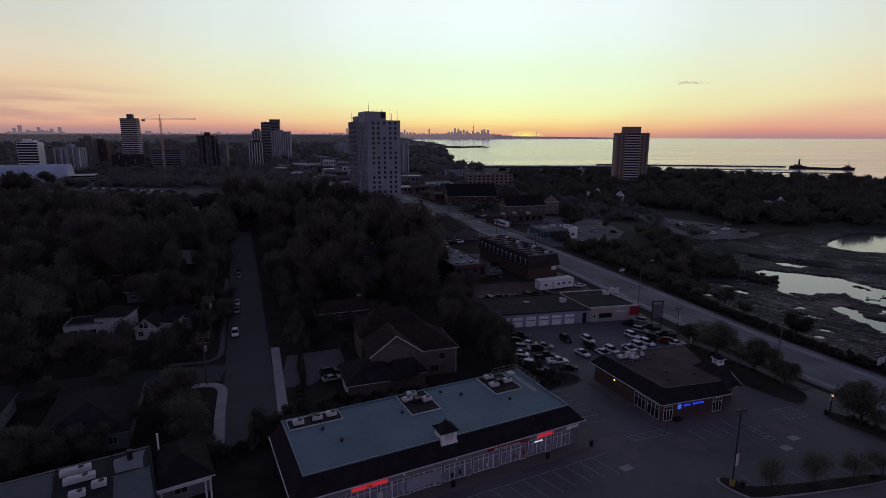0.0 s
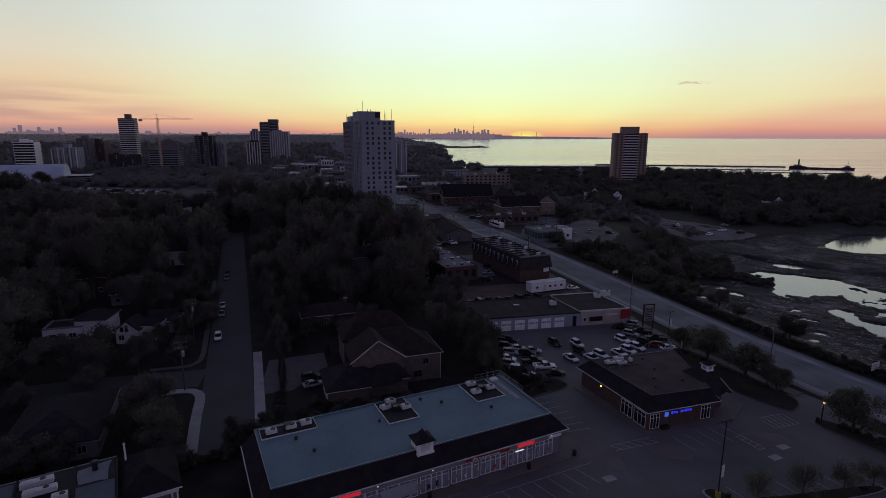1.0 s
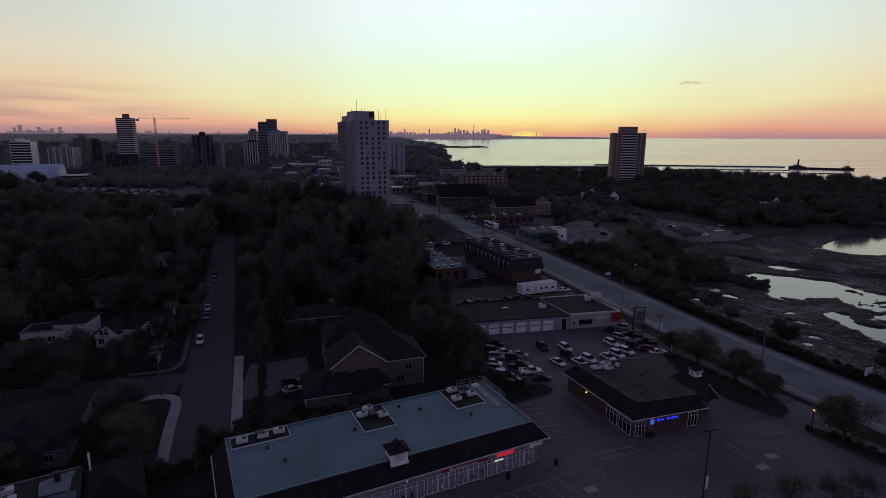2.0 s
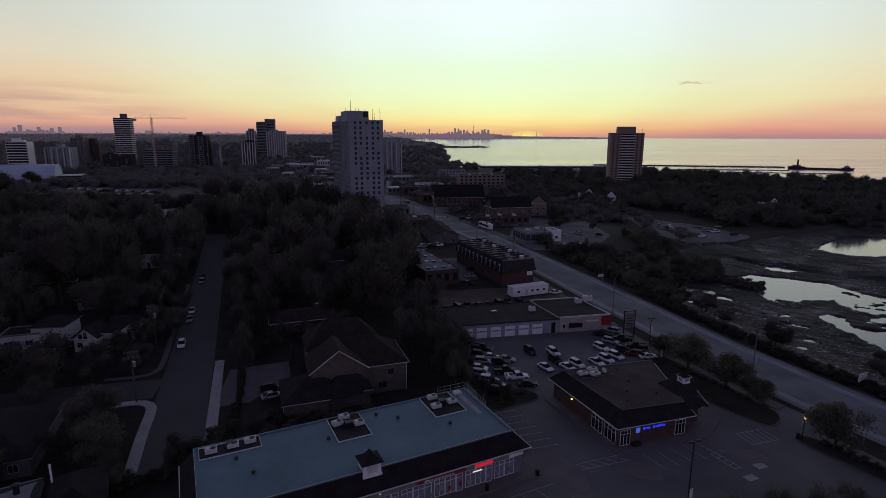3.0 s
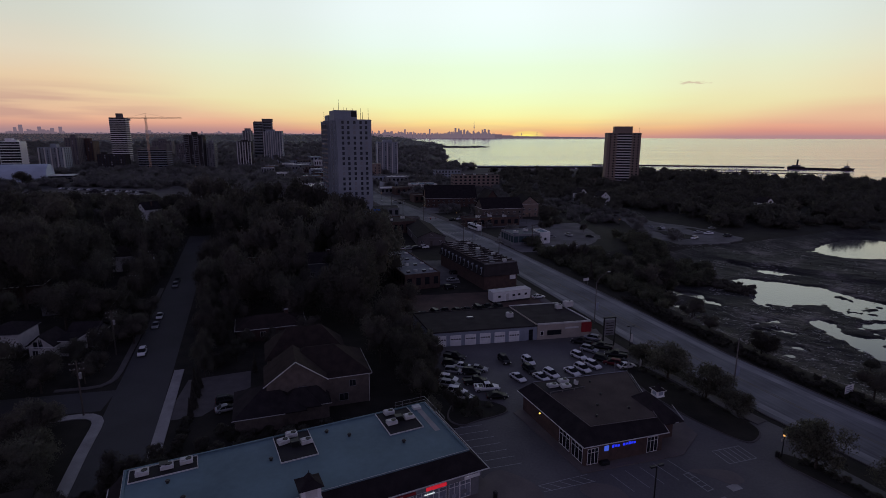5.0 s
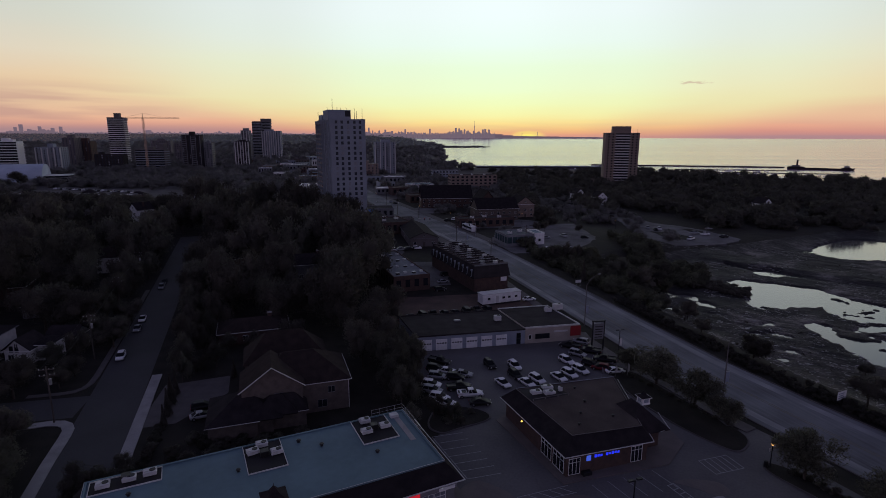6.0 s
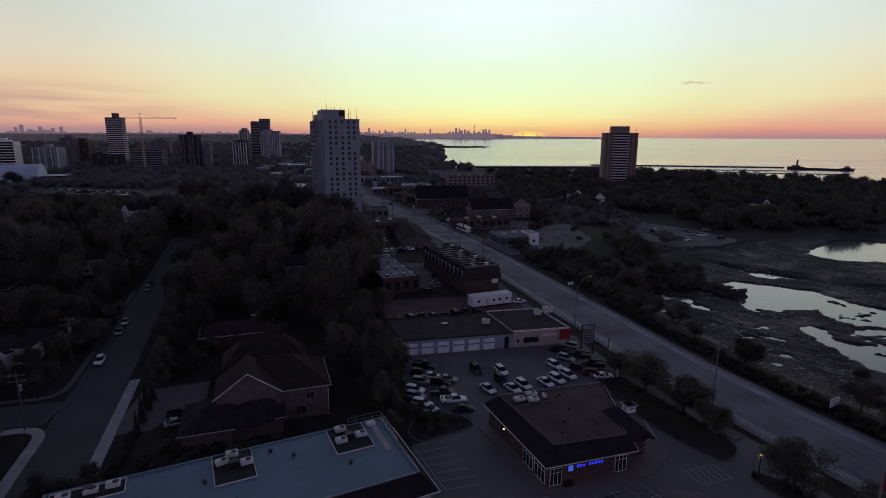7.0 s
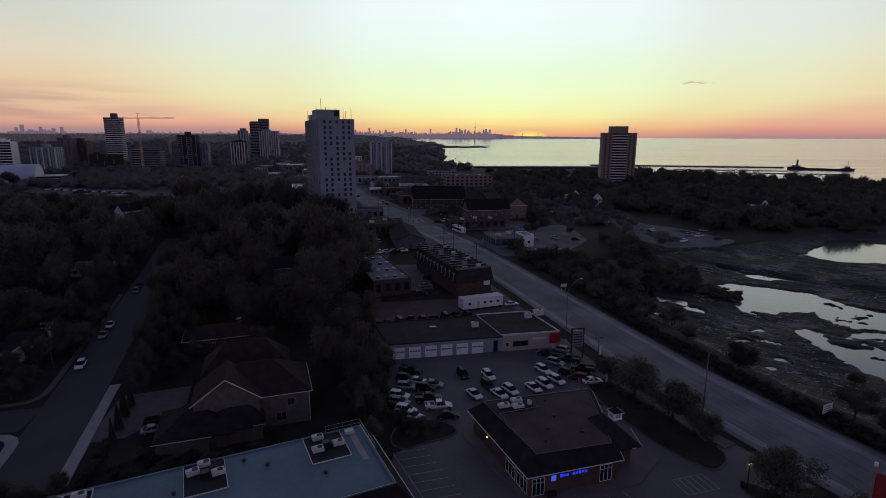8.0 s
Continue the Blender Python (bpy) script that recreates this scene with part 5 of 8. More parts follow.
board = thing("site_board", 89.8, 103.6, float(ground_z(89.8, 103.6)), 25, "white project board on posts beside the marsh", "sign")
for x in (-1.0, 1.0):
    part("post", box(B(), x - 0.06, -0.06, 0, x + 0.06, 0.06, 2.2), M["wood"], board)
part("panel", box(B(), -1.3, -0.1, 0.9, 1.3, -0.06, 2.5), M["white"], board)
for k in range(3):
    part("print_bar", box(B(), -1.0, -0.112, 1.2 + k * 0.4, 0.6, -0.1, 1.38 + k * 0.4), M["bluegrey"], board)
small = thing("road_sign", 61.0, 178.5, 0, 20, "white roadside sign board on two posts", "sign")
part("panel", box(B(), -1.0, -0.05, 1.6, 1.0, 0.05, 2.5), M["offwhite"], small)
for x in (-0.7, 0.7):
    part("post", cyl(B(), x, 0, 0, 1.6, 0.05, n=6), M["steel"], small)

# painted ladder marking
p0, dir_, nrm_ = Vector((51.1, 78.6)), U(-65), U(25)
for s in (-0.55, 0.55):
    line_on(*(p0 + nrm_ * s - dir_ * 2.1), *(p0 + nrm_ * s + dir_ * 2.1), 0.13)
for k in range(5):
    c0 = p0 + dir_ * (-2.0 + k)
    line_on(*(c0 - nrm_ * 0.5), *(c0 + nrm_ * 0.5), 0.13)


def bin_(x, y, material="blackmetal"):
    t = thing("litter_bin", x, y, 0.02, 0, "dark round litter bin", "bin", "bins")
    part("body", cyl(B(), 0, 0, 0, 0.95, 0.28, 0.3, n=12), M[material], t)
    part("lid", cyl(B(), 0, 0, 0.95, 1.08, 0.32, 0.2, n=12), M[material], t)


for x, y in ((40.6, 64.9), (22.8, 74.8), (15.5, 71.4), (65.5, 84.5), (1.5, 64.9)):
    bin_(x, y)


def utility_pole(x, y, h, rz):
    t = thing("utility_pole", x, y, 0, rz, "weathered wooden utility pole with crossarms", "utility pole", "utility poles")
    part("pole", cyl(B(), 0, 0, 0, h, 0.16, 0.11, n=8), M["wood"], t)
    for z in (h - 0.6, h - 1.6):
        a = part("crossarm", box(B(), -1.1, -0.06, z - 0.06, 1.1, 0.06, z + 0.06), M["wood"], t)
        for k in (-1.0, -0.4, 0.4, 1.0):
            part("insulator", cyl(B(), k, 0, z + 0.06, z + 0.2, 0.05, n=6), M["hvac"], a)
    part("transformer", cyl(B(), 0.32, 0, h - 3.2, h - 2.2, 0.24, n=10), M["steel"], t)
    return t


for x, y in ((-94.3, 298), (-123, 318), (-128, 342), (-110, 285)):
    utility_pole(x, y, 15.0, 20)
for x, y in ((35.6, 204), (24, 240), (52.8, 236), (37, 283), (-9, 330), (-20, 372), (4, 312)):
    utility_pole(x, y, 10.5, 20)
for x, y, rz in ((33.5, 268, 200), (5.5, 282, 20)):
    t = thing("traffic_signal", x, y, 0, rz, "traffic signals on a long mast arm over the crossing", "traffic signal", "traffic signals")
    part("pole", cyl(B(), 0, 0, 0, 6.2, 0.12, 0.1, n=8), M["steel"], t)
    part("arm", box(B(), 0, -0.06, 5.9, 6.5, 0.06, 6.05), M["steel"], t)
    for k in (3.2, 6.2):
        h_ = part("signal_head", soft(box(B(), k - 0.2, -0.18, 4.9, k + 0.2, 0.18, 6.0), 0.04), M["blackmetal"], t)
        part("lens", cyl(B(), 0, 0, 0, 0.05, 0.11, n=10), M["redsign"], h_, m=pose(k, -0.18, 5.75, 90))
POLES = [(-44.9, 95.4, 10.0), (-55.0, 121.5, 10.0), (-66.5, 150.5, 10.5), (-78.0, 181.0, 10.5)]
for x, y, h in POLES:
    utility_pole(x, y, h, 20)
for k, ((x0, y0, h0), (x1, y1, h1)) in enumerate(zip(POLES, POLES[1:])):
    for off in (-0.9, 0.9):
        bm = B()
        pts = []
        for i in range(9):
            f = i / 8
            pts.append((x0 + (x1 - x0) * f + off * 0.94, y0 + (y1 - y0) * f + off * 0.34, h0 + (h1 - h0) * f - 0.5 - 2.2 * f * (1 - f)))
        for a, b in zip(pts, pts[1:]):
            tube(bm, a, b, 0.022, n=4)
        tagged(part("power_cable", bm, M["blackmetal"]), "thin black overhead power cable", "cable", "overhead cables")


# ---- houses ----
def house(x, y, rz, w, d, h, rh, wall, roof, label, kind="hip", along_="x", chimney=True, trim="white", group="houses"):
    t = thing("house", x, y, float(ground_z(x, y)), rz, label, "house", group)
    part("wall", box(B(), -w / 2, -d / 2, -0.3, w / 2, d / 2, h), M[wall], t)
    if kind == "hip":
        part("roof", hip_roof(B(), -w / 2, -d / 2, w / 2, d / 2, h, rh), M[roof], t)
    else:
        part("roof", gable_roof(B(), -w / 2, -d / 2, w / 2, d / 2, h - 0.02, rh, along=along_), M[roof], t)
        if along_ == "x":
            for s in (-w / 2, w / 2 - 0.12):
                bm = loft(B(), [(s, -d / 2, h), (s, d / 2, h), (s, 0, h + rh * 0.96)], [(s + 0.12, -d / 2, h), (s + 0.12, d / 2, h), (s + 0.12, 0, h + rh * 0.96)])
                bmesh.ops.recalc_face_normals(bm, faces=bm.faces[:])
                part("gable_wall", bm, M[wall], t)
        else:
            for s in (-d / 2, d / 2 - 0.12):
                bm = loft(B(), [(-w / 2, s, h), (w / 2, s, h), (0, s, h + rh * 0.96)], [(-w / 2, s + 0.12, h), (w / 2, s + 0.12, h), (0, s + 0.12, h + rh * 0.96)])
                bmesh.ops.recalc_face_normals(bm, faces=bm.faces[:])
                part("gable_wall", bm, M[wall], t)
        if along_ == "y":
            window(t, 0.8, 0.9, pose(0, -d / 2 - 0.02, h + rh * 0.25), 2, 1)
    for r in ((-w / 2 - 0.5, -d / 2 - 0.5, w / 2 + 0.5, -d / 2 - 0.42), (-w / 2 - 0.5, d / 2 + 0.42, w / 2 + 0.5, d / 2 + 0.5), (-w / 2 - 0.5, -d / 2 - 0.42, -w / 2 - 0.42, d / 2 + 0.42), (w / 2 + 0.42, -d / 2 - 0.42, w / 2 + 0.5, d / 2 + 0.42)):
        part("gutter", box(B(), r[0], r[1], h - 0.08, r[2], r[3], h + 0.07), M[trim], t)
    n = max(2, int(w / 3.2))
    for lv in range(max(1, int(h / 2.7))):
        for k in range(n):
            xk = -w / 2 + w * (k + 0.5) / n
            if lv == 0 and k == n // 2:
                part("door", soft(box(B(), xk - 0.5, -d / 2 - 0.06, 0, xk + 0.5, -d / 2, 2.05), 0.02), M["wood"], t)
            else:
                window(t, 1.2, 1.25, pose(xk, -d / 2 - 0.02, 0.9 + lv * 2.7), 2, 1)
        window(t, 1.1, 1.2, pose(w / 2 + 0.02, 0, 0.9 + lv * 2.7, 0, 0, 90), 2, 1)
        window(t, 1.1, 1.2, pose(-w / 2 - 0.02, 0, 0.9 + lv * 2.7, 0, 0, -90), 2, 1)
    if chimney:
        c = part("chimney", box(B(), w * 0.22, -0.4, h, w * 0.22 + 0.8, 0.4, h + rh + 0.7), M["brick"], t)
        part("chimney_cap", box(B(), w * 0.22 - 0.08, -0.48, h + rh + 0.7, w * 0.22 + 0.88, 0.48, h + rh + 0.82), M["concrete"], c)
    return t


# large brick house behind the plaza: two-storey block, gabled front, low garage wing
HA = 19.0
hx, hy = 3.2, 101.2
big = thing("house", hx, hy, 0, HA, "large buff brick house with brown hip roofs and a gabled front", "house", "houses")
part("wall", box(B(), -16.4, 0.4, -0.2, -0.4, 11.4, 5.4), M["housebrick"], big, "dim buff brick wall")
part("roof", hip_roof(B(), -16.4, 0.4, -0.4, 11.4, 5.4, 4.0), M["brownroof"], big, "brown shingled hip roof")
part("front_wall", box(B(), -17.8, -0.9, -0.2, -8.2, 0.4, 6.0), M["housebrick"], big)
part("front_roof", gable_roof(B(), -17.8, -0.9, -8.2, 6.4, 6.0, 3.6, along="y"), M["brownroof"], big, "brown shingled gable roof")
part("gable_wall", loft(B(), [(-17.8, -0.9, 6.0), (-8.2, -0.9, 6.0), (-13.0, -0.9, 9.5)], [(-17.8, -0.7, 6.0), (-8.2, -0.7, 6.0), (-13.0, -0.7, 9.5)]), M["housebrick"], big)
bm = B()
for a, b in (((-18.3, -1.36, 5.95), (-13.0, -1.36, 9.76)), ((-13.0, -1.36, 9.76), (-7.7, -1.36, 5.95))):
    tube(bm, a, b, 0.09, n=4)
part("gable_trim", bm, M["offwhite"], big, "pale gable trim")
part("rear_wall", box(B(), -17.5, 11.4, -0.2, -5.0, 19.5, 5.4), M["housebrick"], big)
part("rear_roof", hip_roof(B(), -17.5, 11.4, -3.0, 19.5, 5.4, 4.6), M["brownroof"], big)
for x0, y0, x1, y1, rise in ((-22.8, -4.6, -15.6, 5.0, 3.0), (-15.6, -3.8, -13.2, 0.4, 2.6), (-13.2, -3.2, -8.0, 0.4, 2.5)):
    part("wing_wall", box(B(), x0, y0, -0.2, x1, y1, 2.7), M["housebrick"], big)
    part("wing_roof", hip_roof(B(), x0, y0, x1 + (3.5 if x0 < -14 else 0), y1, 2.7, rise), M["shingle"], big, "brown shingled wing roof")
    part("gutter", box(B(), x0 - 0.45, y0 - 0.48, 2.7, x1 + 0.45, y0 - 0.4, 2.79), M["offwhite"], big, "pale eaves gutter")
for r in ((-7.9, -0.1, 0.05, 0.0), (0.0, 0.0, 0.1, 11.8)):
    part("gutter", box(B(), r[0], r[1], 5.4, r[2], r[3], 5.49), M["offwhite"], big, "pale eaves gutter")
window(big, 1.6, 1.4, pose(-5.0, 0.38, 0.8), 2, 1, M["greysiding"])
window(big, 1.2, 1.2, pose(-3.4, 0.38, 3.3), 2, 1, M["greysiding"])
window(big, 1.6, 1.5, pose(-12.0, -0.92, 3.6), 2, 1, M["greysiding"])
part("downpipe", box(B(), -0.5, 0.3, 0, -0.4, 0.4, 5.4), M["offwhite"], big)
for k in range(2):
    part("garage_door", box(B(), -22.86, -3.9 + k * 3.4, 0, -22.8, -1.1 + k * 3.4, 2.2), M["offwhite"], big)
tagged(part("pavement", prism(B(), [(-33.6, 109.2), (-23, 113.6), (-20.6, 106.5), (-25, 95.5), (-30.6, 93.8)], -0.2, 0.03), M["paver"]), "wide grey driveway before the house", "driveway", kind="structure")

house(-25.5, 134.5, 20, 15, 8, 3.0, 2.0, "brick", "brownroof", "bungalow with a brown hip roof under trees", trim="offwhite")
house(-77.8, 122.6, 8, 6.6, 7, 5.3, 1.7, "offwhite", "shingle", "white two-storey house with a low dark roof", "hip", trim="greysiding", chimney=False)
flat_house = thing("house", -83.4, 120.4, 0, 18, "white flat-topped house wing with a sunken dark roof", "house", "houses")
part("wall", box(B(), -4.0, -3.2, -0.3, 4.0, 3.2, 3.9), M["offwhite"], flat_house)
part("roof", box(B(), -3.6, -2.8, 3.9, 3.6, 2.8, 3.96), M["shingle"], flat_house, "dark sunken flat roof")
for r in ((-4.0, -3.2, 4.0, -2.8), (-4.0, 2.8, 4.0, 3.2), (-4.0, -2.8, -3.6, 2.8), (3.6, -2.8, 4.0, 2.8)):
    part("parapet", box(B(), r[0], r[1], 3.9, r[2], r[3], 4.2), M["greysiding"], flat_house)
for x in (-2.0, 1.8):
    window(flat_house, 1.5, 1.2, pose(x, -3.22, 1.6), 2, 1)
cottage = house(-68.8, 121.0, 4, 5.0, 5.4, 3.0, 2.4, "offwhite", "shingle", "white cottage with a dark gabled roof", "gable", "y", chimney=False)
for x in (-1.0, 0.05):
    window(cottage, 0.95, 1.5, pose(x, -2.76, 2.6), 1, 1)
house(-65.2, 122.8, 4, 3.6, 4.6, 3.5, 0.8, "offwhite", "shingle", "low white annexe beside a cottage", "hip", chimney=False)
house(-65.0, 128.4, 4, 6.0, 6.0, 3.0, 1.9, "greysiding", "shingle", "grey house with a dark roof and pale gable trim", "gable", "x", chimney=False)
house(-56.5, 80.0, 22, 12, 17, 2.8, 3.0, "greysiding", "shingle", "long bungalow with a broad dark hip roof", "hip", chimney=False, trim="greysiding")
house(-76.0, 79.5, 21, 9, 9, 3.0, 2.8, "greysiding", "shingle", "small grey house with a steep dark roof", "gable", "y", chimney=False, trim="greysiding")
rnd = random.Random(7)
HOUSES = [(-27.5, 134.5), (-81.5, 123.5), (-68.6, 118), (-56, 80.5), (-76, 79.5), (-8, 106), (-12, 114), (-71, 127), (-65, 128)]
for x, y, w, rz, wall, kind in [(-86, 152, 10, 20, "greysiding", "hip"), (-104, 160, 11, 22, "brick", "gable"), (-113, 128, 10, 20, "greysiding", "hip"), (-97, 198, 10, 20, "offwhite", "gable"),
                                (-124, 221, 9, 21, "white", "gable"), (-58, 206, 10, 20, "brick", "hip"), (-40, 168, 11, 20, "buff", "hip"), (-26, 190, 10, 20, "greysiding", "gable"), (-146, 182, 11, 20, "brick", "hip"),
                                (-30, 232, 10, 20, "white", "gable"), (-150, 250, 10, 20, "greysiding", "gable"), (-176, 212, 10, 20, "offwhite", "hip"), (-84, 275, 10, 20, "brick", "hip"), (-190, 290, 12, 20, "offwhite", "gable"), (-128, 322, 10, 20, "greysiding", "hip")]:
    words = {"greysiding": "grey sided", "beige": "beige stucco", "brick": "red brick", "offwhite": "weathered white", "white": "white", "buff": "buff brick"}[wall]
    house(x, y, rz, w, 8.5, 5.2 if kind == "gable" else 3.2, 2.8, wall, rnd.choice(["shingle", "brownroof"]), f"{words} house with a {kind} roof among tall trees", kind, rnd.choice("xy"))
    HOUSES.append((x, y))

for x, y in ((-143.5, 300.5), (131, 408), (120.5, 430), (229, 372)):
    house(x, y, -30 if x < 0 else 15, 8, 9, 7.4 if x < 0 else 5.5, 3.8, "white", "shingle", "white house with a steep gable among trees", "gable", "y")
    HOUSES.append((x, y))
HOUSES += [(-81, 111), (-78, 105), (-85, 117), (-138, 286), (-132, 273), (-126, 260), (-122, 250), (-115, 247), (-106, 231), (-118, 262), (8, 238), (12, 248), (-2, 106), (-16, 112)]

# ---- the blocks along the main road ----
FOOT = [(-52, 572, 0, 40, 98)]


def block(x, y, rz, w, d, h, wall, roof, label, category="building", floors=1, cols=4, name="building", parapet=0.4, sides=True, win=None, origin="corner", unit=0):
    """A flat-roofed building with parapet, windows in rows and rooftop units; corner at x, y, its front along its own x axis."""
    t = thing(name, x, y, float(ground_z(x, y)) if y < 700 else 0.0, rz, label, category)
    part("wall", box(B(), 0, 0, -1.5, w, d, h), M[wall], t)
    part("roof", box(B(), 0.25, 0.25, h, w - 0.25, d - 0.25, h + 0.06), M[roof], t)
    bm = B()
    for r in ((-0.05, -0.05, w + 0.05, 0.25), (-0.05, d - 0.25, w + 0.05, d + 0.05), (-0.05, 0.25, 0.25, d - 0.25), (w - 0.25, 0.25, w + 0.05, d - 0.25)):
        box(bm, r[0], r[1], h - 0.1, r[2], r[3], h + parapet)
    part("parapet", bm, M[wall], t)
    fh = h / floors
    ww, wh = win or (w / cols * 0.5, fh * 0.5)
    pane_ = M["tealglass" if category == "showroom" else "glass"]
    me = mesh_of("window", box(B(), -ww / 2, -0.06, 0, ww / 2, 0.03, wh), pane_)
    for f in range(floors):
        for c in range(cols):
            again("window", me, t, pose(w * (c + 0.5) / cols, -0.02, f * fh + fh * 0.3))
        if sides:
            n = max(1, int(d / (w / cols)))
            for c in range(n):
                again("window", me, t, pose(w + 0.02, d * (c + 0.5) / n, f * fh + fh * 0.3, 0, 0, 90))
                again("window", me, t, pose(-0.02, d * (c + 0.5) / n, f * fh + fh * 0.3, 0, 0, -90))
    for k in range(unit):
        p = Vector((x, y)) + U(rz) * w * (0.25 + 0.5 * k / max(1, unit - 1)) + U(rz + 90) * d * (0.35 + 0.25 * (k % 2))
        hvac_unit(p.x, p.y, t.location.z + h + 0.06, rz, 2.0, 1.5, 1.1)
    FOOT.append((x, y, rz, w, d))
    return t


# townhouses with a black mansard and arched dormers
TA, TO = 22.5, Vector((28.0, 172.6))
town = thing("townhouse_row", TO.x, TO.y, 0, TA, "row of brick townhouses under a black mansard with arched white dormers", "townhouses")
TW, TD = 12.0, 36.0
part("wall", box(B(), 0.3, 0.3, -0.5, TW - 0.3, TD, 4.2), M["brick"], town, "red brick wall")
part("mansard", frustum(B(), (-0.3, -0.3, TW + 0.3, TD + 0.3), 4.2, (0.4, 0.4, TW - 0.4, TD - 0.4), 8.0), M["tarroof"], town, "black mansard roof")
part("roof_deck", box(B(), 0.5, 0.5, 7.9, TW - 0.5, TD - 0.5, 8.08), M["gravel"], town)
part("parapet", box(B(), 0.3, 0.3, 7.9, TW - 0.3, 0.55, 8.3), M["greysiding"], town)
for k in range(11):
    y = 1.8 + k * 3.2
    d = part("dormer", box(B(), -0.3, y - 0.4, 4.5, 0.5, y + 0.4, 6.5), M["precast"], town, "arched pale dormer")
    part("arch", cyl(B(), 0, 0, -0.4, 0.4, 0.4, n=12), M["precast"], d, m=pose(0.1, y, 6.5, 0, 90, 0))
    part("pane", box(B(), -0.35, y - 0.28, 4.7, -0.3, y + 0.28, 6.4), M["glass"], d)
    part("party_wall", box(B(), 0.5, y + 1.5, 8.05, TW - 0.5, y + 1.7, 8.45), M["tarroof"], town)
    part("wall_cap", box(B(), 0.6, y + 1.55, 8.45, TW - 0.6, y + 1.65, 8.5), M["offwhite"], town, "thin pale wall cap")
    part("skylight", soft(box(B(), 3.0 + (k % 3) * 1.4, y - 0.3, 8.08, 4.6 + (k % 3) * 1.4, y + 0.8, 8.4), 0.05), M["greysiding"], town)
    part("roof_box", soft(box(B(), 7.4 + (k % 2), y - 0.5, 8.08, 8.6 + (k % 2), y + 0.5, 8.9), 0.05), M["tarroof" if k % 3 else "hvac"], town)
part("end_sign", box(B(), 9.2, 0.1, 2.6, 11.2, 0.28, 3.9), M["white"], town, "white end sign")
FOOT.append((TO.x, TO.y, TA, TW, TD))

block(3.9, 171.5, 22, 11.5, 37, 4.6, "brick", "greyroof", "low flat-roofed brick block with rows of small roof boxes", "building", 1, 4)
for k in range(16):
    p = Vector((3.9, 171.5)) + U(22) * (2.2 + 2.6 * (k % 4)) + U(112) * (3.5 + 8.6 * (k // 4) + 0.8 * (k % 2))
    t = thing("roof_box", p.x, p.y, 4.66, 22 + 10 * (k % 3), "small pale metal roof box", "roof vent", "roof boxes")
    part("body", soft(box(B(), -0.55, -0.35, 0, 0.55, 0.35, 0.5), 0.05), M["hvac" if k % 2 else "tarroof"], t)
    part("hood", soft(box(B(), -0.6, -0.4, 0.5, 0.6, 0.4, 0.62), 0.03), M["hvac"], t)

tagged(part("pavement", prism(B(), ragged([(2, 146), (12, 142), (46, 153), (42, 172), (27, 170), (14, 168), (4, 166)], 1.0), -0.2, 0.03), M["soil"]), "bare brown yard behind the garage", "yard", kind="structure")
for k in range(9):
    car(("suv", "sedan", "van", "pickup")[k % 4], "black", 7.5 + 2.9 * k, 147.5 + 0.95 * k, 107 + 4 * (k % 3), 0.04)
for k in range(3):
    car(("suv", "sedan")[k % 2], ("black", "silver")[k % 2], 17.6 + 0.9 * k, 174 + 9.2 * k, 24, 0.01)
trailer = thing("office_trailer", 29.7, 158.6, 0, 22.5, "white site office trailer with small windows", "trailer")
part("body", soft(box(B(), 0, 0, 0.5, 12.2, 3.2, 3.2), 0.06), M["white"], trailer)
part("roof", box(B(), -0.1, -0.1, 3.2, 12.3, 3.3, 3.35), M["offwhite"], trailer)
for x in (2.0, 6.6, 8.4, 10.6):
    window(trailer, 0.9, 0.7, pose(x, -0.02, 1.6), 1, 1, M["offwhite"])
part("door", box(B(), 4.2, -0.05, 0.55, 5.1, 0.0, 2.6), M["offwhite"], trailer)
part("skirt", box(B(), 0.2, 0.1, 0, 12.0, 3.1, 0.5), M["tarroof"], trailer)

t = house(6.4, 259, 12, 12.0, 36, 3.6, 2.6, "darkcon", "shingle", "long dark brick hall with a dark gabled roof", "gable", "y", chimney=False, group="halls", trim="greysiding")
block(45.6, 241.6, 16, 12.4, 14, 4.6, "greysiding", "oldmembrane", "small glazed showroom with a grey flat roof", "showroom", 1, 5, win=(2.1, 2.7), unit=2)
block(58.2, 246.5, 16, 4.6, 9, 4.8, "white", "membrane", "white annexe of the showroom", "building", 1, 1, sides=False, win=(1.0, 1.2))
blue = block(-27.4, 321.5, 10, 17, 13, 5.2, "greysiding", "tarroof", "dark shop with a blue painted front beside the road", "shop", 1, 5)
part("blue_front", box(B(), 0.0, -0.3, 0.0, 6.2, -0.09, 5.0), M["bluepaint"], blue, "bright blue painted shop front")
part("doorway", box(B(), 3.4, -0.34, 0.1, 4.6, -0.3, 2.4), M["glass"], blue)
fuel = block(-36.5, 452, 16, 20, 13, 4.6, "greysiding", "hvac", "low garage with a pale flat canopy roof", "shop", 1, 6)
part("canopy_edge", box(B(), -0.6, -0.7, 4.2, 20.6, -0.1, 5.1), M["offwhite"], fuel, "pale canopy edge")
block(-12, 268, 22, 15, 18, 5.5, "brick", "tarroof", "brick shop with a dark flat roof", "shop", 1, 5, unit=2)
block(-20, 288, 22, 14, 15, 3.0, "brick", "tarroof", "old red brick shop block", "shop", 1, 5, unit=2)
block(-3.4, 290, 12, 6.4, 6, 4.5, "darkcon", "tarroof", "small dark corner shop with pale windows", "shop", 1, 2)
bus = thing("city_bus", 31.0, 282.0, 0.03, 112, "white and blue city bus at the crossing", "bus")
part("body", soft(box(B(), -6.0, -1.25, 0.4, 6.0, 1.25, 3.0), 0.12), M["white"], bus)
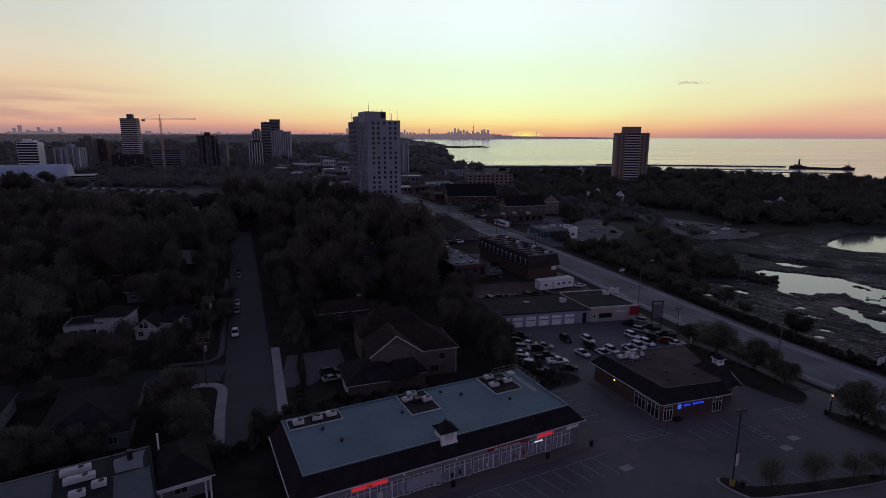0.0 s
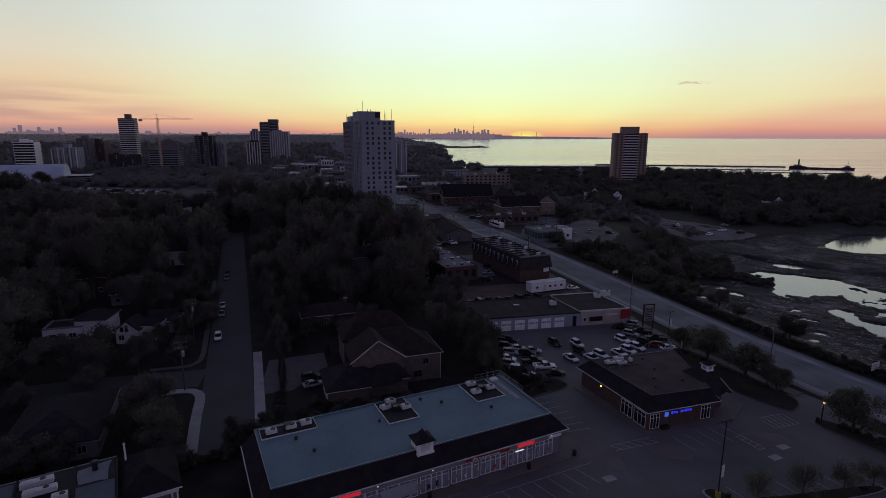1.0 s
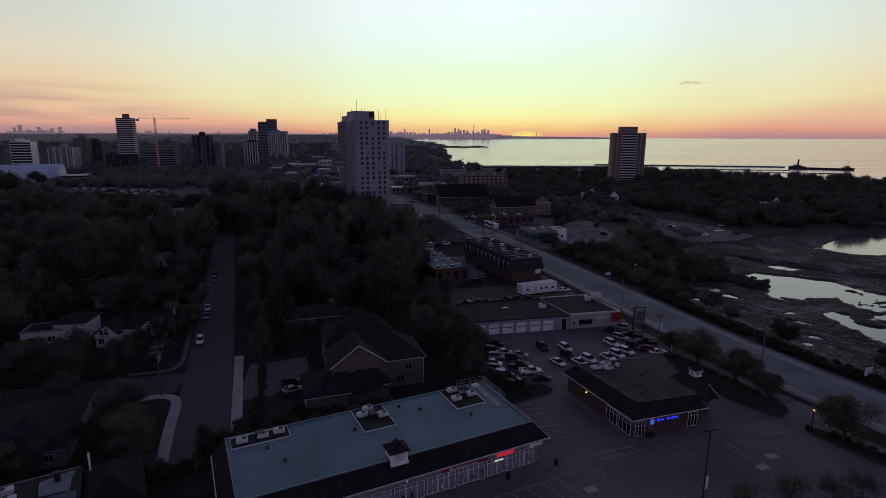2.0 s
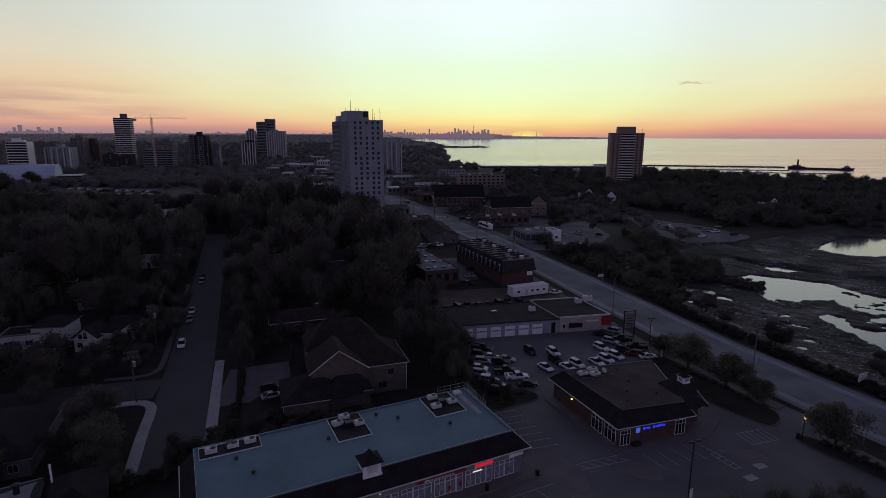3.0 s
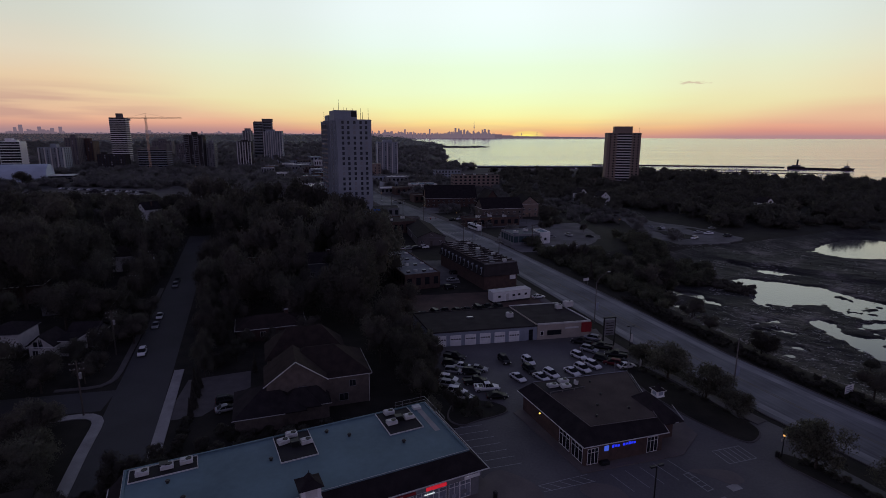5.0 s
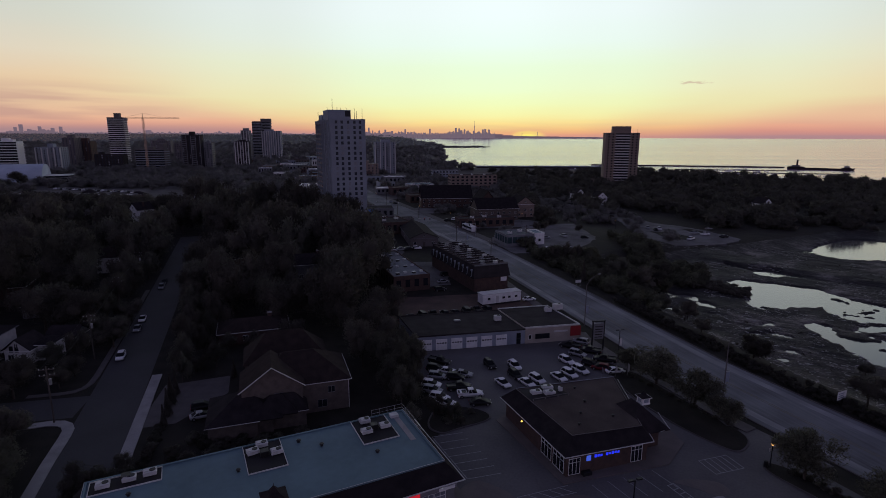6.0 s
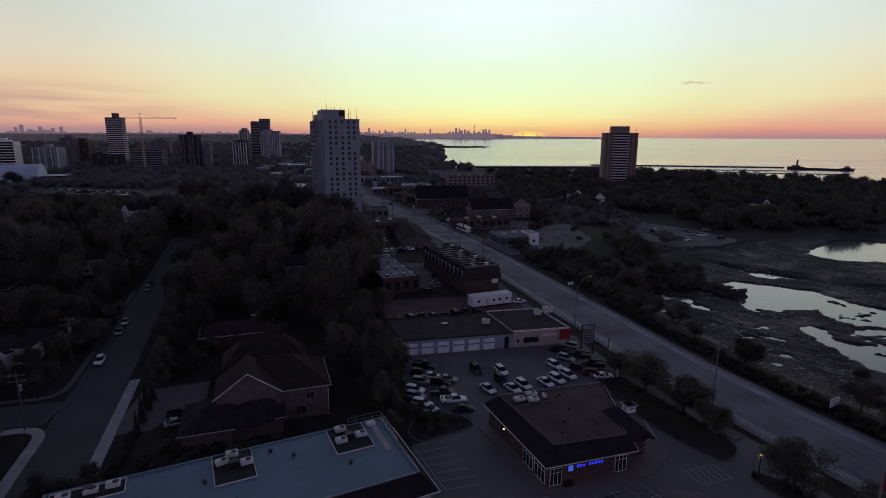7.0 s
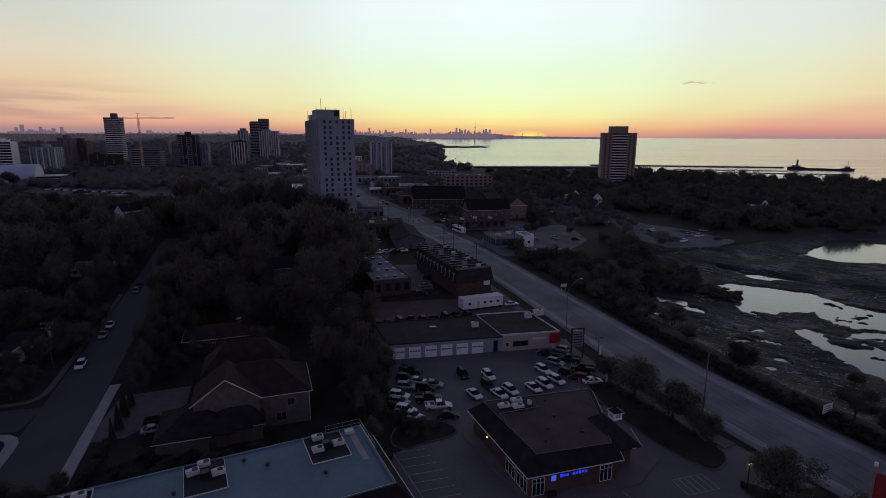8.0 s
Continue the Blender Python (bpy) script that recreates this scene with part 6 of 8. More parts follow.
part("window_band", box(B(), -5.6, -1.28, 1.5, 5.6, 1.28, 2.4), M["glass"], bus, "dark window band")
part("roof_unit", soft(box(B(), -3.0, -0.8, 3.0, 1.0, 0.8, 3.3), 0.08), M["hvac"], bus)
for sx in (-3.6, 3.8):
    for sy in (-1.1, 1.1):
        part("wheel", cyl(B(), 0, 0, -0.14, 0.14, 0.48, n=12), M["tyre"], bus, m=pose(sx, sy, 0.48, 90))
# churches and halls over the crossing
for x, y, rz, w, d, h, rh, wl_, lab, al in [(19, 378, 8, 34, 16, 6, 8, "brick", "large brick church with a steep dark roof", "x"), (47, 322, 14, 24, 14, 6.5, 5.5, "housebrick", "buff brick hall with a dark roof", "x"),
                                          (64, 336, 14, 11, 15, 7.5, 4.4, "buff", "buff brick gabled hall", "y"), (43, 350, 12, 12, 18, 6, 8, "brick", "brick church wing with a steep gable", "y")]:
    house(x, y, rz, w, d, h, rh, wl_, "shingle", lab, "gable", al, False, group="church halls")
    FOOT.append((x - w / 2, y - d / 2, 0, w, d))
spire = thing("church_tower", 3.6, 386.5, 0, 10, "slim dark brick church tower with a pointed roof", "church tower")
part("wall", box(B(), -1.8, -1.8, 0, 1.8, 1.8, 8), M["brick"], spire)
part("roof", frustum(B(), (-2.0, -2.0, 2.0, 2.0), 8, (-0.1, -0.1, 0.1, 0.1), 13.8), M["shingle"], spire)
for z in (2.6, 5.4):
    window(spire, 0.9, 1.6, pose(0, -1.82, z), 1, 1, M["buff"])
block(26.5, 290, 14, 30, 9, 4.2, "brick", "tarroof", "low brick shop row with lit windows", "shop", 1, 8, unit=3)
block(24, 520, 10, 44, 16, 12, "buff", "tarroof", "four-storey buff apartment block", "apartment block", 4, 10, unit=3)
block(4, 640, 10, 30, 16, 9, "precast", "tarroof", "pale low apartment block", "apartment block", 3, 8)
# far shops and car parks beside the main road
rnd = random.Random(21)
for k in range(26):
    y = 400 + k * 24 + rnd.uniform(-8, 8)
    side_ = -1 if k % 2 else 1
    x = float(np.interp(y, ROAD_Y, ROAD_X)) + side_ * rnd.uniform(14, 22) - (14 if side_ < 0 else 0)
    block(x, y, 20, rnd.uniform(12, 22), rnd.uniform(10, 16), rnd.uniform(4, 8), rnd.choice(["brick", "housebrick", "greysiding", "brick", "precast"]), rnd.choice(["membrane", "tarroof", "gravel"]),
          "low shop building beside the far main road", "shop", 1 + k % 2, 5, sides=False)


def far_car(x, y, rz, k, z=0.03):
    """A distant parked car."""
    pm = bpy.data.materials["car paint " + ("white", "silver", "black")[k % 3]]
    key = ("far", k % 3)
    if key in CARS:
        return copy_thing(CARS[key], pose(x, y, z, 0, 0, rz))
    t = thing("car", x, y, z, rz, ("white", "silver grey", "black")[k % 3] + " car parked in a far lot", "car", "far parked cars")
    part("body", soft(frustum(B(), (-2.3, -0.9, 2.3, 0.9), 0.25, (-2.25, -0.86, 2.2, 0.86), 0.95), 0.08), pm, t)
    part("cabin", frustum(B(), (-1.7, -0.8, 1.2, 0.8), 0.93, (-1.2, -0.64, 0.6, 0.64), 1.42), M["glass"], t)
    part("roof", box(B(), -1.2, -0.64, 1.42, 0.6, 0.64, 1.48), pm, t)
    for sx in (-1.4, 1.4):
        part("axle_wheels", cyl(B(), 0, 0, -0.88, 0.88, 0.32, n=10), M["tyre"], t, m=pose(sx, 0, 0.32, 90))
    CARS[key] = t
    return t


# ---- apartment towers ----
def tower(x, y, rz, w, d, h, floors, cols, dcols, wall, label, pent=None, balcony="front", name="apartment_tower", slab=False, masts=0, fins=0, rail="white", at=None, rib=0.5):
    t = thing(name, x, y, 0, rz, label, "apartment tower", "towers")
    part("wall", box(B(), 0, 0, -2, w, d, h), M[wall], t)
    part("parapet", box(B(), -0.1, -0.1, h - 0.4, w + 0.1, d + 0.1, h + 0.3), M[wall], t)
    fh = h / floors
    wm = mesh_of("window", box(B(), -0.64, -0.12, 0, 0.64, 0.05, fh * 0.58), M["towerglass"])
    bl_ = mesh_of("window", box(B(), -0.68, -0.12, 0, 0.68, 0.05, fh * 0.6), M["blind"])
    if slab:
        sm = mesh_of("balcony", box(B(), 0.3, -1.3, 0, w - 0.3, 0, 0.9), M[rail])
        gm = mesh_of("glazing", box(B(), 0.3, -0.08, 0.9, w - 0.3, 0.04, fh - 0.1), M["glass"])
        ss = mesh_of("balcony", box(B(), 0.3, -1.3, 0, d - 0.3, 0, 0.9), M[rail])
    for f in range(floors):
        z = f * fh
        if slab:
            again("balcony", sm, t, pose(0, 0, z))
            again("glazing", gm, t, pose(0, 0, z))
            again("balcony", ss, t, pose(w, 0, z, 0, 0, 90))
        else:
            for c in range(cols):
                again("window", bl_ if (f * 7 + c * 5 + int(w)) % 11 in (0, 4) else wm, t, pose(at[c] if at else w * (c + 0.5) / cols, 0, z + fh * 0.24))
            for c in range(dcols):
                again("window", wm, t, pose(w if x < -60 else 0, d * (c + 0.5) / dcols, z + fh * 0.24, 0, 0, 90 if x < -60 else -90))
    if fins:
        fm = mesh_of("rib", box(B(), -rib, -1.5, -1, rib, 0.02, h - 0.5), M["offwhite" if rib > 0.4 else "greysiding"])
        dm = mesh_of("balcony", box(B(), 0.6, -1.2, 0, w / fins - 0.6, 0.0, 0.9), M["greysiding"])
        for k in range(fins + 1):
            again("rib", fm, t, pose(0.6 + (w - 1.2) * k / fins, 0, 0))
        for k in range(0, fins, 2):
            for f in range(floors):
                again("balcony", dm, t, pose(w * k / fins, 0, f * fh))
    for px0, py0, px1, py1, pz in pent or [(w * 0.3, d * 0.3, w * 0.7, d * 0.7, 4.0)]:
        part("penthouse", box(B(), px0, py0, h - 0.1, px1, py1, h + pz), M[wall], t)
    for k in range(masts):
        part("mast", cyl(B(), w * (0.15 + 0.8 * k / max(1, masts - 1)), d * 0.1 + 2 * (k % 2), h + 0.2, h + 4.0 + 2.5 * (k % 2), 0.12, 0.06, n=6), M["blackmetal"], t)
    FOOT.append((x, y, rz, w, d))
    return t


main = tower(-42.1, 307.0, 21.3, 18.9, 46, 54.8, 20, 5, 0, "precast", "tall pale precast slab tower with a balconied side", pent=[(0.3, 7, 12.6, 24, 5.3), (-0.1, 26, 6, 38, 3.2)], at=[3.2, 6.2, 9.6, 13.0, 16.0])
fh = 54.8 / 20
bal = mesh_of("balcony", box(B(), 1.0, -1.2, 0, 21.0, 0.0, 1.05), M["darkcon"])
gl = mesh_of("glazing", box(B(), 1.0, -0.12, 1.05, 21.0, 0.04, fh - 0.15), M["glass"])
slot = mesh_of("window", box(B(), -0.75, -0.1, 0, 0.75, 0.05, fh * 0.62), M["glass"])
rail_ = mesh_of("balcony", box(B(), -1.5, -0.5, 0, 1.5, 0.0, 0.95), M["greysiding"])
for f in range(20):
    again("balcony", bal, main, pose(0, 46, f * fh, 0, 0, -90))
    again("glazing", gl, main, pose(0, 46, f * fh, 0, 0, -90))
    for y in (6.0, 12.6, 19.2):
        again("window", slot, main, pose(0, y, f * fh + fh * 0.24, 0, 0, -90))
    again("balcony", rail_, main, pose(0, 12.6, f * fh, 0, 0, -90))
for y in (2.2, 8.6, 15.4, 22.4, 24.6, 31.5, 38.2, 45.4):
    part("fin", box(B(), -1.3 if y > 24 else -0.7, y, -1, 0.02, y + 0.45, 54.8), M["precast"], main)
for x, y, z, top in ((-0.2, 40, 54.9, 60.4), (3.2, 10, 60.0, 66.0), (13.4, 1.2, 55.0, 61.0), (17.6, 1.2, 55.0, 61.2), (5.4, 8.0, 60.0, 61.6), (7.2, 8.0, 60.0, 61.4), (10.6, 9.0, 60.0, 61.3), (15.6, 6.0, 55.0, 59.4), (1.4, 16, 60.0, 61.8)):
    part("mast", cyl(B(), x, y, z, top, 0.13, 0.07, n=6), M["blackmetal"], main)
part("plant_louvre", box(B(), 9.4, 6.92, 56.6, 12.4, 7.0, 59.6), M["blackmetal"], main, "dark plant room louvre")

rt = tower(188.0, 598, -8, 37.4, 20, 50, 18, 0, 0, "buff", "buff brick slab tower by the lake with stacked central balconies", pent=[(8, 3, 28, 14, 7.0)], masts=4)
rt.scale = (0.92, 1, 1)
rb = mesh_of("balcony", box(B(), 11, -1.4, 0, 27, 0, 1.1), M["offwhite"])
rg = mesh_of("glazing", box(B(), 11, -0.1, 1.0, 27, 0.05, 50 / 18 - 0.1), M["glass"])
rw = mesh_of("window", box(B(), -0.8, -0.1, 0, 0.8, 0.05, 1.4), M["glass"])
for f in range(18):
    again("balcony", rb, rt, pose(0, 0, f * 50 / 18))
    again("glazing", rg, rt, pose(0, 0, f * 50 / 18))
    for x in (3.5, 8.2, 30, 34.5):
        again("window", rw, rt, pose(x, 0, f * 50 / 18 + 0.9))
block(160, 590, -8, 36, 8, 4, "buff", "tarroof", "low podium before the lakeside tower", "building", 1, 12, sides=False)

tower(-537, 920, 6, 25, 14, 74, 24, 0, 0, "darkcon", "tall tower banded with white balconies", slab=True, pent=[(9, 5, 18, 11, 7)])
tower(-509, 655, 12, 22, 15, 38, 12, 0, 0, "white", "white apartment tower banded with balconies", slab=True, pent=[(5, 4, 12, 11, 4), (12, 5, 17, 11, 2.4)])
tower(-497, 700, 8, 30, 18, 30.5, 10, 7, 4, "precast", "long pale grey apartment slab", pent=[(12, 5, 19, 13, 4.5)], fins=4)
tower(-507, 765, 8, 16, 18, 42, 14, 4, 4, "darkcon", "dark brown brick apartment tower")
tower(-504, 785, 8, 21, 18, 37.5, 13, 5, 4, "brick", "dark red brick apartment tower")
tower(-446, 735, 6, 36, 14, 21, 7, 9, 0, "tarroof", "wide dark apartment slab with thin balconies", pent=[(4, 4, 9, 10, 2.5)])
tower(-395, 742, 6, 37, 16, 27, 9, 0, 0, "darkcon", "wide apartment slab with pale balcony bands", slab=True, pent=[(29, 4, 36, 14, 8), (12, 4, 22, 12, 4)], rail="precast")
tower(-343, 765, 8, 25, 14, 46, 16, 6, 4, "tarroof", "near-black glazed apartment tower with pale vertical ribs", pent=[(9.5, 4, 15.5, 12, 5)], masts=1, fins=4, rib=0.3)
tower(-319, 778, 8, 11, 14, 35, 12, 3, 3, "greysiding", "grey annexe tower with small windows")
tower(-277, 782, 9, 19, 15, 38, 13, 5, 3, "tarroof", "apartment tower with bold white vertical ribs", pent=[(5, 4, 14, 11, 2.0)], fins=5)
tower(-328, 945, 9, 14, 15, 54, 18, 3, 3, "greysiding", "grey apartment tower with pale vertical ribs", pent=[(3, 4, 12, 12, 4)], fins=3)
tower(-360, 1092, 9, 17, 20, 71, 24, 0, 0, "darkcon", "tall dark apartment tower banded with pale balconies", slab=True, pent=[(1, 2, 16, 16, 2.0)], rail="precast")
tower(-346, 1104, 9, 17, 16, 72, 24, 0, 0, "darkcon", "tall stepped tower with a flat overhanging crown", slab=True, pent=[(1, 2, 16, 14, 5.4), (-1, 1, 18, 15, 6.4)], rail="precast")
tower(-320, 1026, 9, 34, 18, 54, 18, 7, 3, "precast", "broad apartment tower with stacked pale balconies", pent=[(4, 4, 20, 14, 3.0)], fins=8)
tower(-70, 700, 12, 26, 20, 38.5, 14, 6, 4, "precast", "pale apartment tower behind the tall slab", pent=[(8, 5, 20, 15, 3)], fins=4)
# low shops and lots in the far town
for x, y, w, d, h, wall, roof in [(-199, 775, 24, 26, 6, "greysiding", "hvac"), (-250, 1030, 34, 40, 7, "precast", "membrane"), (-228, 748, 18, 22, 6, "buff", "membrane"), (-146, 668, 14, 22, 6, "precast", "hvac"),
                                 (-172, 620, 16, 14, 5, "offwhite", "membrane"), (-101, 458, 15, 26, 5.5, "offwhite", "hvac"), (-170, 700, 12, 12, 5, "brick", "tarroof"), (-290, 860, 22, 18, 8, "brick", "membrane"),
                                 (-262, 905, 20, 16, 6, "precast", "hvac"), (-214, 690, 16, 14, 6, "greysiding", "hvac"), (-186, 850, 18, 16, 9, "offwhite", "hvac"), (-128, 560, 18, 14, 6, "buff", "membrane"), (-12, 470, 22, 16, 6, "offwhite", "membrane"), (-40, 540, 20, 16, 7, "greysiding", "hvac")]:
    block(x, y, 16, w, d, h, wall, roof, "low flat-roofed shop in the far town", "shop", 1, 5, sides=False, unit=1)
town_street = dense([(-84, 500), (-94, 541), (-120, 641), (-156, 772), (-199, 930), (-260, 1120)], 20)
tagged(strip("road", town_street, -5, 5, -0.3, 0.07, M["road"]), "pale straight street running through the far town", "road", kind="structure")
rnd = random.Random(63)
for k in range(18):
    y = 560 + 24 * k + rnd.uniform(-6, 6)
    mid_x = float(np.interp(y, [541, 641, 772, 930, 1120], [-94, -120, -156, -199, -260]))
    x = mid_x + (rnd.uniform(8, 14) if k % 2 else -rnd.uniform(24, 60))
    block(x, y, 14, rnd.uniform(10, 20), rnd.uniform(9, 14), rnd.uniform(4, 7.5), rnd.choice(["offwhite", "brick", "precast", "greysiding", "bluegrey"]), rnd.choice(["hvac", "membrane", "tarroof", "hvac"]), "low flat-roofed shop beside a far town street", "shop", 1, 4, sides=False)
FOOT.append((-212, 655, 14, 60, 26))
tagged(part("pavement", prism(B(), ragged([(-214, 655), (-156, 668), (-160, 690), (-220, 678)], 2.0), -0.3, 0.08), M["paver"]), "grey car park in the far town", "car park", kind="structure")
for k in range(22):
    far_car(-210 + 5.0 * (k % 11), 663 + 1.15 * (k % 11) + 11 * (k // 11), 104, k * 2 + k // 5, 0.1)
tower(-470, 1000, 10, 30, 18, 30, 10, 8, 0, "darkcon", "mid-rise apartment block among trees")
tower(-260, 1300, 10, 46, 18, 26, 8, 9, 0, "precast", "long mid-rise block among trees")
tower(-620, 1200, 10, 40, 18, 34, 11, 9, 0, "darkcon", "mid-rise apartment block among trees")
tower(-90, 620, 12, 34, 14, 15, 5, 8, 3, "buff", "low buff brick apartment block")
tower(-150, 880, 12, 40, 14, 14, 4, 9, 3, "offwhite", "low white commercial block")

tagged(part("pavement", prism(B(), ragged([(-330, 478), (-240, 448), (-225, 470), (-318, 502)], 3), -0.3, 0.05), M["paver"]), "grey car park between trees", "car park", kind="structure")
for k in range(26):
    far_car(-318 + 3.4 * k, 481 - 1.1 * k, 72, k, 0.06)
FOOT.append((-335, 440, -14, 110, 55))
block(-232, 398, 6, 26, 9, 4.0, "greysiding", "hvac", "long low building with a pale flat roof among trees", "building", 1, 8, sides=False)
for k in range(16):
    q = random.Random(k)
    fx, fy = -300 + 7.5 * k + q.uniform(-3, 3), 372 + q.uniform(0, 66)
    if k % 3 == 0:
        house(fx, fy, 10 + q.uniform(-8, 8), 10, 8, 3.0, 2.4, q.choice(["offwhite", "brick", "greysiding", "white"]), "shingle", "small house with a dark hip roof among low trees", "hip", "x", False)
        HOUSES.append((fx, fy))
# arena with a barrel roof
FOOT.append((-460, 490, 25, 120, 70))
arena = thing("sports_dome", -436, 516, 0, 25, "white barrel-vaulted sports dome", "sports dome")
bm = B()
n = 14
sect = lambda x: [(x, 20 - 20 * math.cos(math.pi * i / n), 17.5 * math.sin(math.pi * i / n) ** 0.8) for i in range(n + 1)]
loft(bm, sect(0), sect(66))
bmesh.ops.recalc_face_normals(bm, faces=bm.faces[:])
part("roof", bm, M["domecloth"], arena, "white fabric barrel roof")
part("base", box(B(), -0.5, -0.4, -1, 66.5, 40.4, 1.2), M["concrete"], arena)
part("annexe", box(B(), 66.5, 4, -1, 88, 30, 6.0), M["glass"], arena, "dark glazed annexe")
for z in (1.6, 3.8, 6.0):
    part("annexe_band", box(B(), 66.5, 3.6, z, 88.4, 30.2, z + 0.4), M["offwhite"], arena)
for k in range(6):
    part("rib", box(B(), 12 + k * 12, 0.6, 0, 12.4 + k * 12, 2.0, 4.5), M["offwhite"], arena)

crane = thing("tower_crane", -370, 724, 0, 0, "tall orange tower crane with a long jib", "crane")
CR = mat("pale orange crane paint", (0.62, 0.40, 0.27), None, 1, 0.5, 0.05)
bm = B()
for sx in (-0.9, 0.9):
    for sy in (-0.9, 0.9):
        box(bm, sx - 0.14, sy - 0.14, 0, sx + 0.14, sy + 0.14, 68)
for k in range(24):
    tube(bm, (-0.9, -0.9, k * 2.8), (0.9, -0.9, (k + 1) * 2.8), 0.12, n=4)
    tube(bm, (0.9, 0.9, k * 2.8), (-0.9, 0.9, (k + 1) * 2.8), 0.12, n=4)
part("mast", bm, CR, crane)
bm = B()
for k in range(22):
    x = -24 + k * 3.2
    tube(bm, (x, -0.6, 67.0), (x + 3.2, -0.6, 67.0), 0.16, n=4)
    tube(bm, (x, 0.6, 67.0), (x + 3.2, 0.6, 67.0), 0.16, n=4)
    tube(bm, (x, 0, 68.4), (x + 3.2, 0, 68.4), 0.16, n=4)
    tube(bm, (x, -0.6, 67.0), (x + 1.6, 0, 68.4), 0.1, n=4)
    tube(bm, (x + 1.6, 0, 68.4), (x + 3.2, 0.6, 67.0), 0.1, n=4)
part("jib", bm, CR, crane)
bm = B()
tube(bm, (0, 0, 68), (0, 0, 73.5), 0.4, 0.2, n=4)
tube(bm, (0, 0, 73.5), (-22, 0, 68.4), 0.1, n=4)
tube(bm, (0, 0, 73.5), (28, 0, 68.4), 0.1, n=4)
part("peak", bm, CR, crane)
part("counterweight", box(B(), -24, -0.8, 64.4, -20, 0.8, 67), M["concrete"], crane)

wharf = thing("wharf", 70, 925, LEVEL, 1.5, "long low grey concrete wharf along the lake shore", "wharf", kind="structure")
part("deck", box(B(), 0, 0, -2, 260, 22, 3.0), M["bluegrey"], wharf)
part("edge", box(B(), 0, -1, -2, 260, 0, 2.2), M["tarroof"], wharf)
# breakwater, moored freighter and marina masts
pier = thing("breakwater", 470, 985, LEVEL, 0, "long low stone breakwater in the lake", "breakwater", kind="structure")
part("mole", loft(B(), [(-180, 40, -2), (140, -20, -2), (140, -8, -2), (-180, 52, -2)], [(-180, 44, 1.8), (138, -16, 1.8), (138, -12, 1.8), (-180, 48, 1.8)]), M["gravel"], pier)
ship = thing("freighter", 594, 931, LEVEL, -27, "old dark freighter hull moored as a breakwater", "ship")
ship.scale = (0.9, 0.9, 0.92)
part("hull", loft(B(), [(-2, -5, -2), (92, -5, -2), (97, 0, -2), (92, 5, -2), (-2, 5, -2)], [(-3, -5.5, 3.4), (93, -5.5, 2.8), (100, 0, 4.4), (93, 5.5, 2.8), (-3, 5.5, 3.4)]), M["tarroof"], ship, "dark steel hull")
part("stern_deck", box(B(), -2, -5, 3.2, 24, 5, 5.0), M["tarroof"], ship)
part("deck_house", soft(box(B(), 4, -4, 5.0, 17, 4, 7.6), 0.2), M["greysiding"], ship)
part("funnel", cyl(B(), 12, 0, 7.5, 17.5, 1.6, 1.4, n=12), M["blackmetal"], ship)
part("bow_deck", box(B(), 80, -4.6, 2.8, 94, 4.6, 4.6), M["tarroof"], ship)
part("bridge", soft(box(B(), 84, -3.5, 4.6, 91, 3.5, 7.6), 0.2), M["greysiding"], ship)
part("mast", cyl(B(), 88, 0, 7.6, 17, 0.28, 0.15, n=6), M["blackmetal"], ship)
rnd = random.Random(5)
for k in range(80):
    x = rnd.uniform(230, 550) if k < 46 else rnd.uniform(415, 520)
    y = float(np.interp(x, SHORE_X, SHORE_Y)) + 62 + rnd.uniform(0, 100) if k < 46 else 842 + 17 * (k % 5) + rnd.uniform(-3, 3) + 0.12 * (x - 415)
    t = thing("sailing_boat", x, y, LEVEL + 0.2, rnd.uniform(0, 360), "small moored sailing boat with a bare mast", "boat", "moored boats")
    part("hull", loft(B(), [(-2.6, -0.6, 0), (2.6, -0.2, 0), (2.6, 0.2, 0), (-2.6, 0.6, 0)], [(-2.8, -0.95, 0.8), (3.3, -0.1, 0.9), (3.3, 0.1, 0.9), (-2.8, 0.95, 0.8)]), M["white"], t)
    part("mast", cyl(B(), 0.5, 0, 0.8, rnd.uniform(8, 14), 0.12, 0.07, n=5), M["steel"], t)
for x0, y0, x1, y1 in ((395, 905, 560, 880), (380, 850, 600, 800)):
    a = math.degrees(math.atan2(y1 - y0, x1 - x0))
    t = thing("marina_pier", x0, y0, LEVEL, a, "long dark floating marina pier", "pier", kind="structure")
    part("deck", box(B(), 0, -1.5, -0.5, math.hypot(x1 - x0, y1 - y0), 1.5, 0.8), M["wood"], t)

# ---- the far shore: hazy land and the city skyline, haze put in as a glow ----
rnd = random.Random(11)
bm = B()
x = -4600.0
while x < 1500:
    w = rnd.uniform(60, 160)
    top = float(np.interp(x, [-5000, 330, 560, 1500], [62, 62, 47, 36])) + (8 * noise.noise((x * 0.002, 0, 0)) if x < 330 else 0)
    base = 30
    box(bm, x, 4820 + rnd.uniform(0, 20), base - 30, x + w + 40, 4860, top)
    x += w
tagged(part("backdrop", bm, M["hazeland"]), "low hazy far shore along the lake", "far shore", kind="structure")


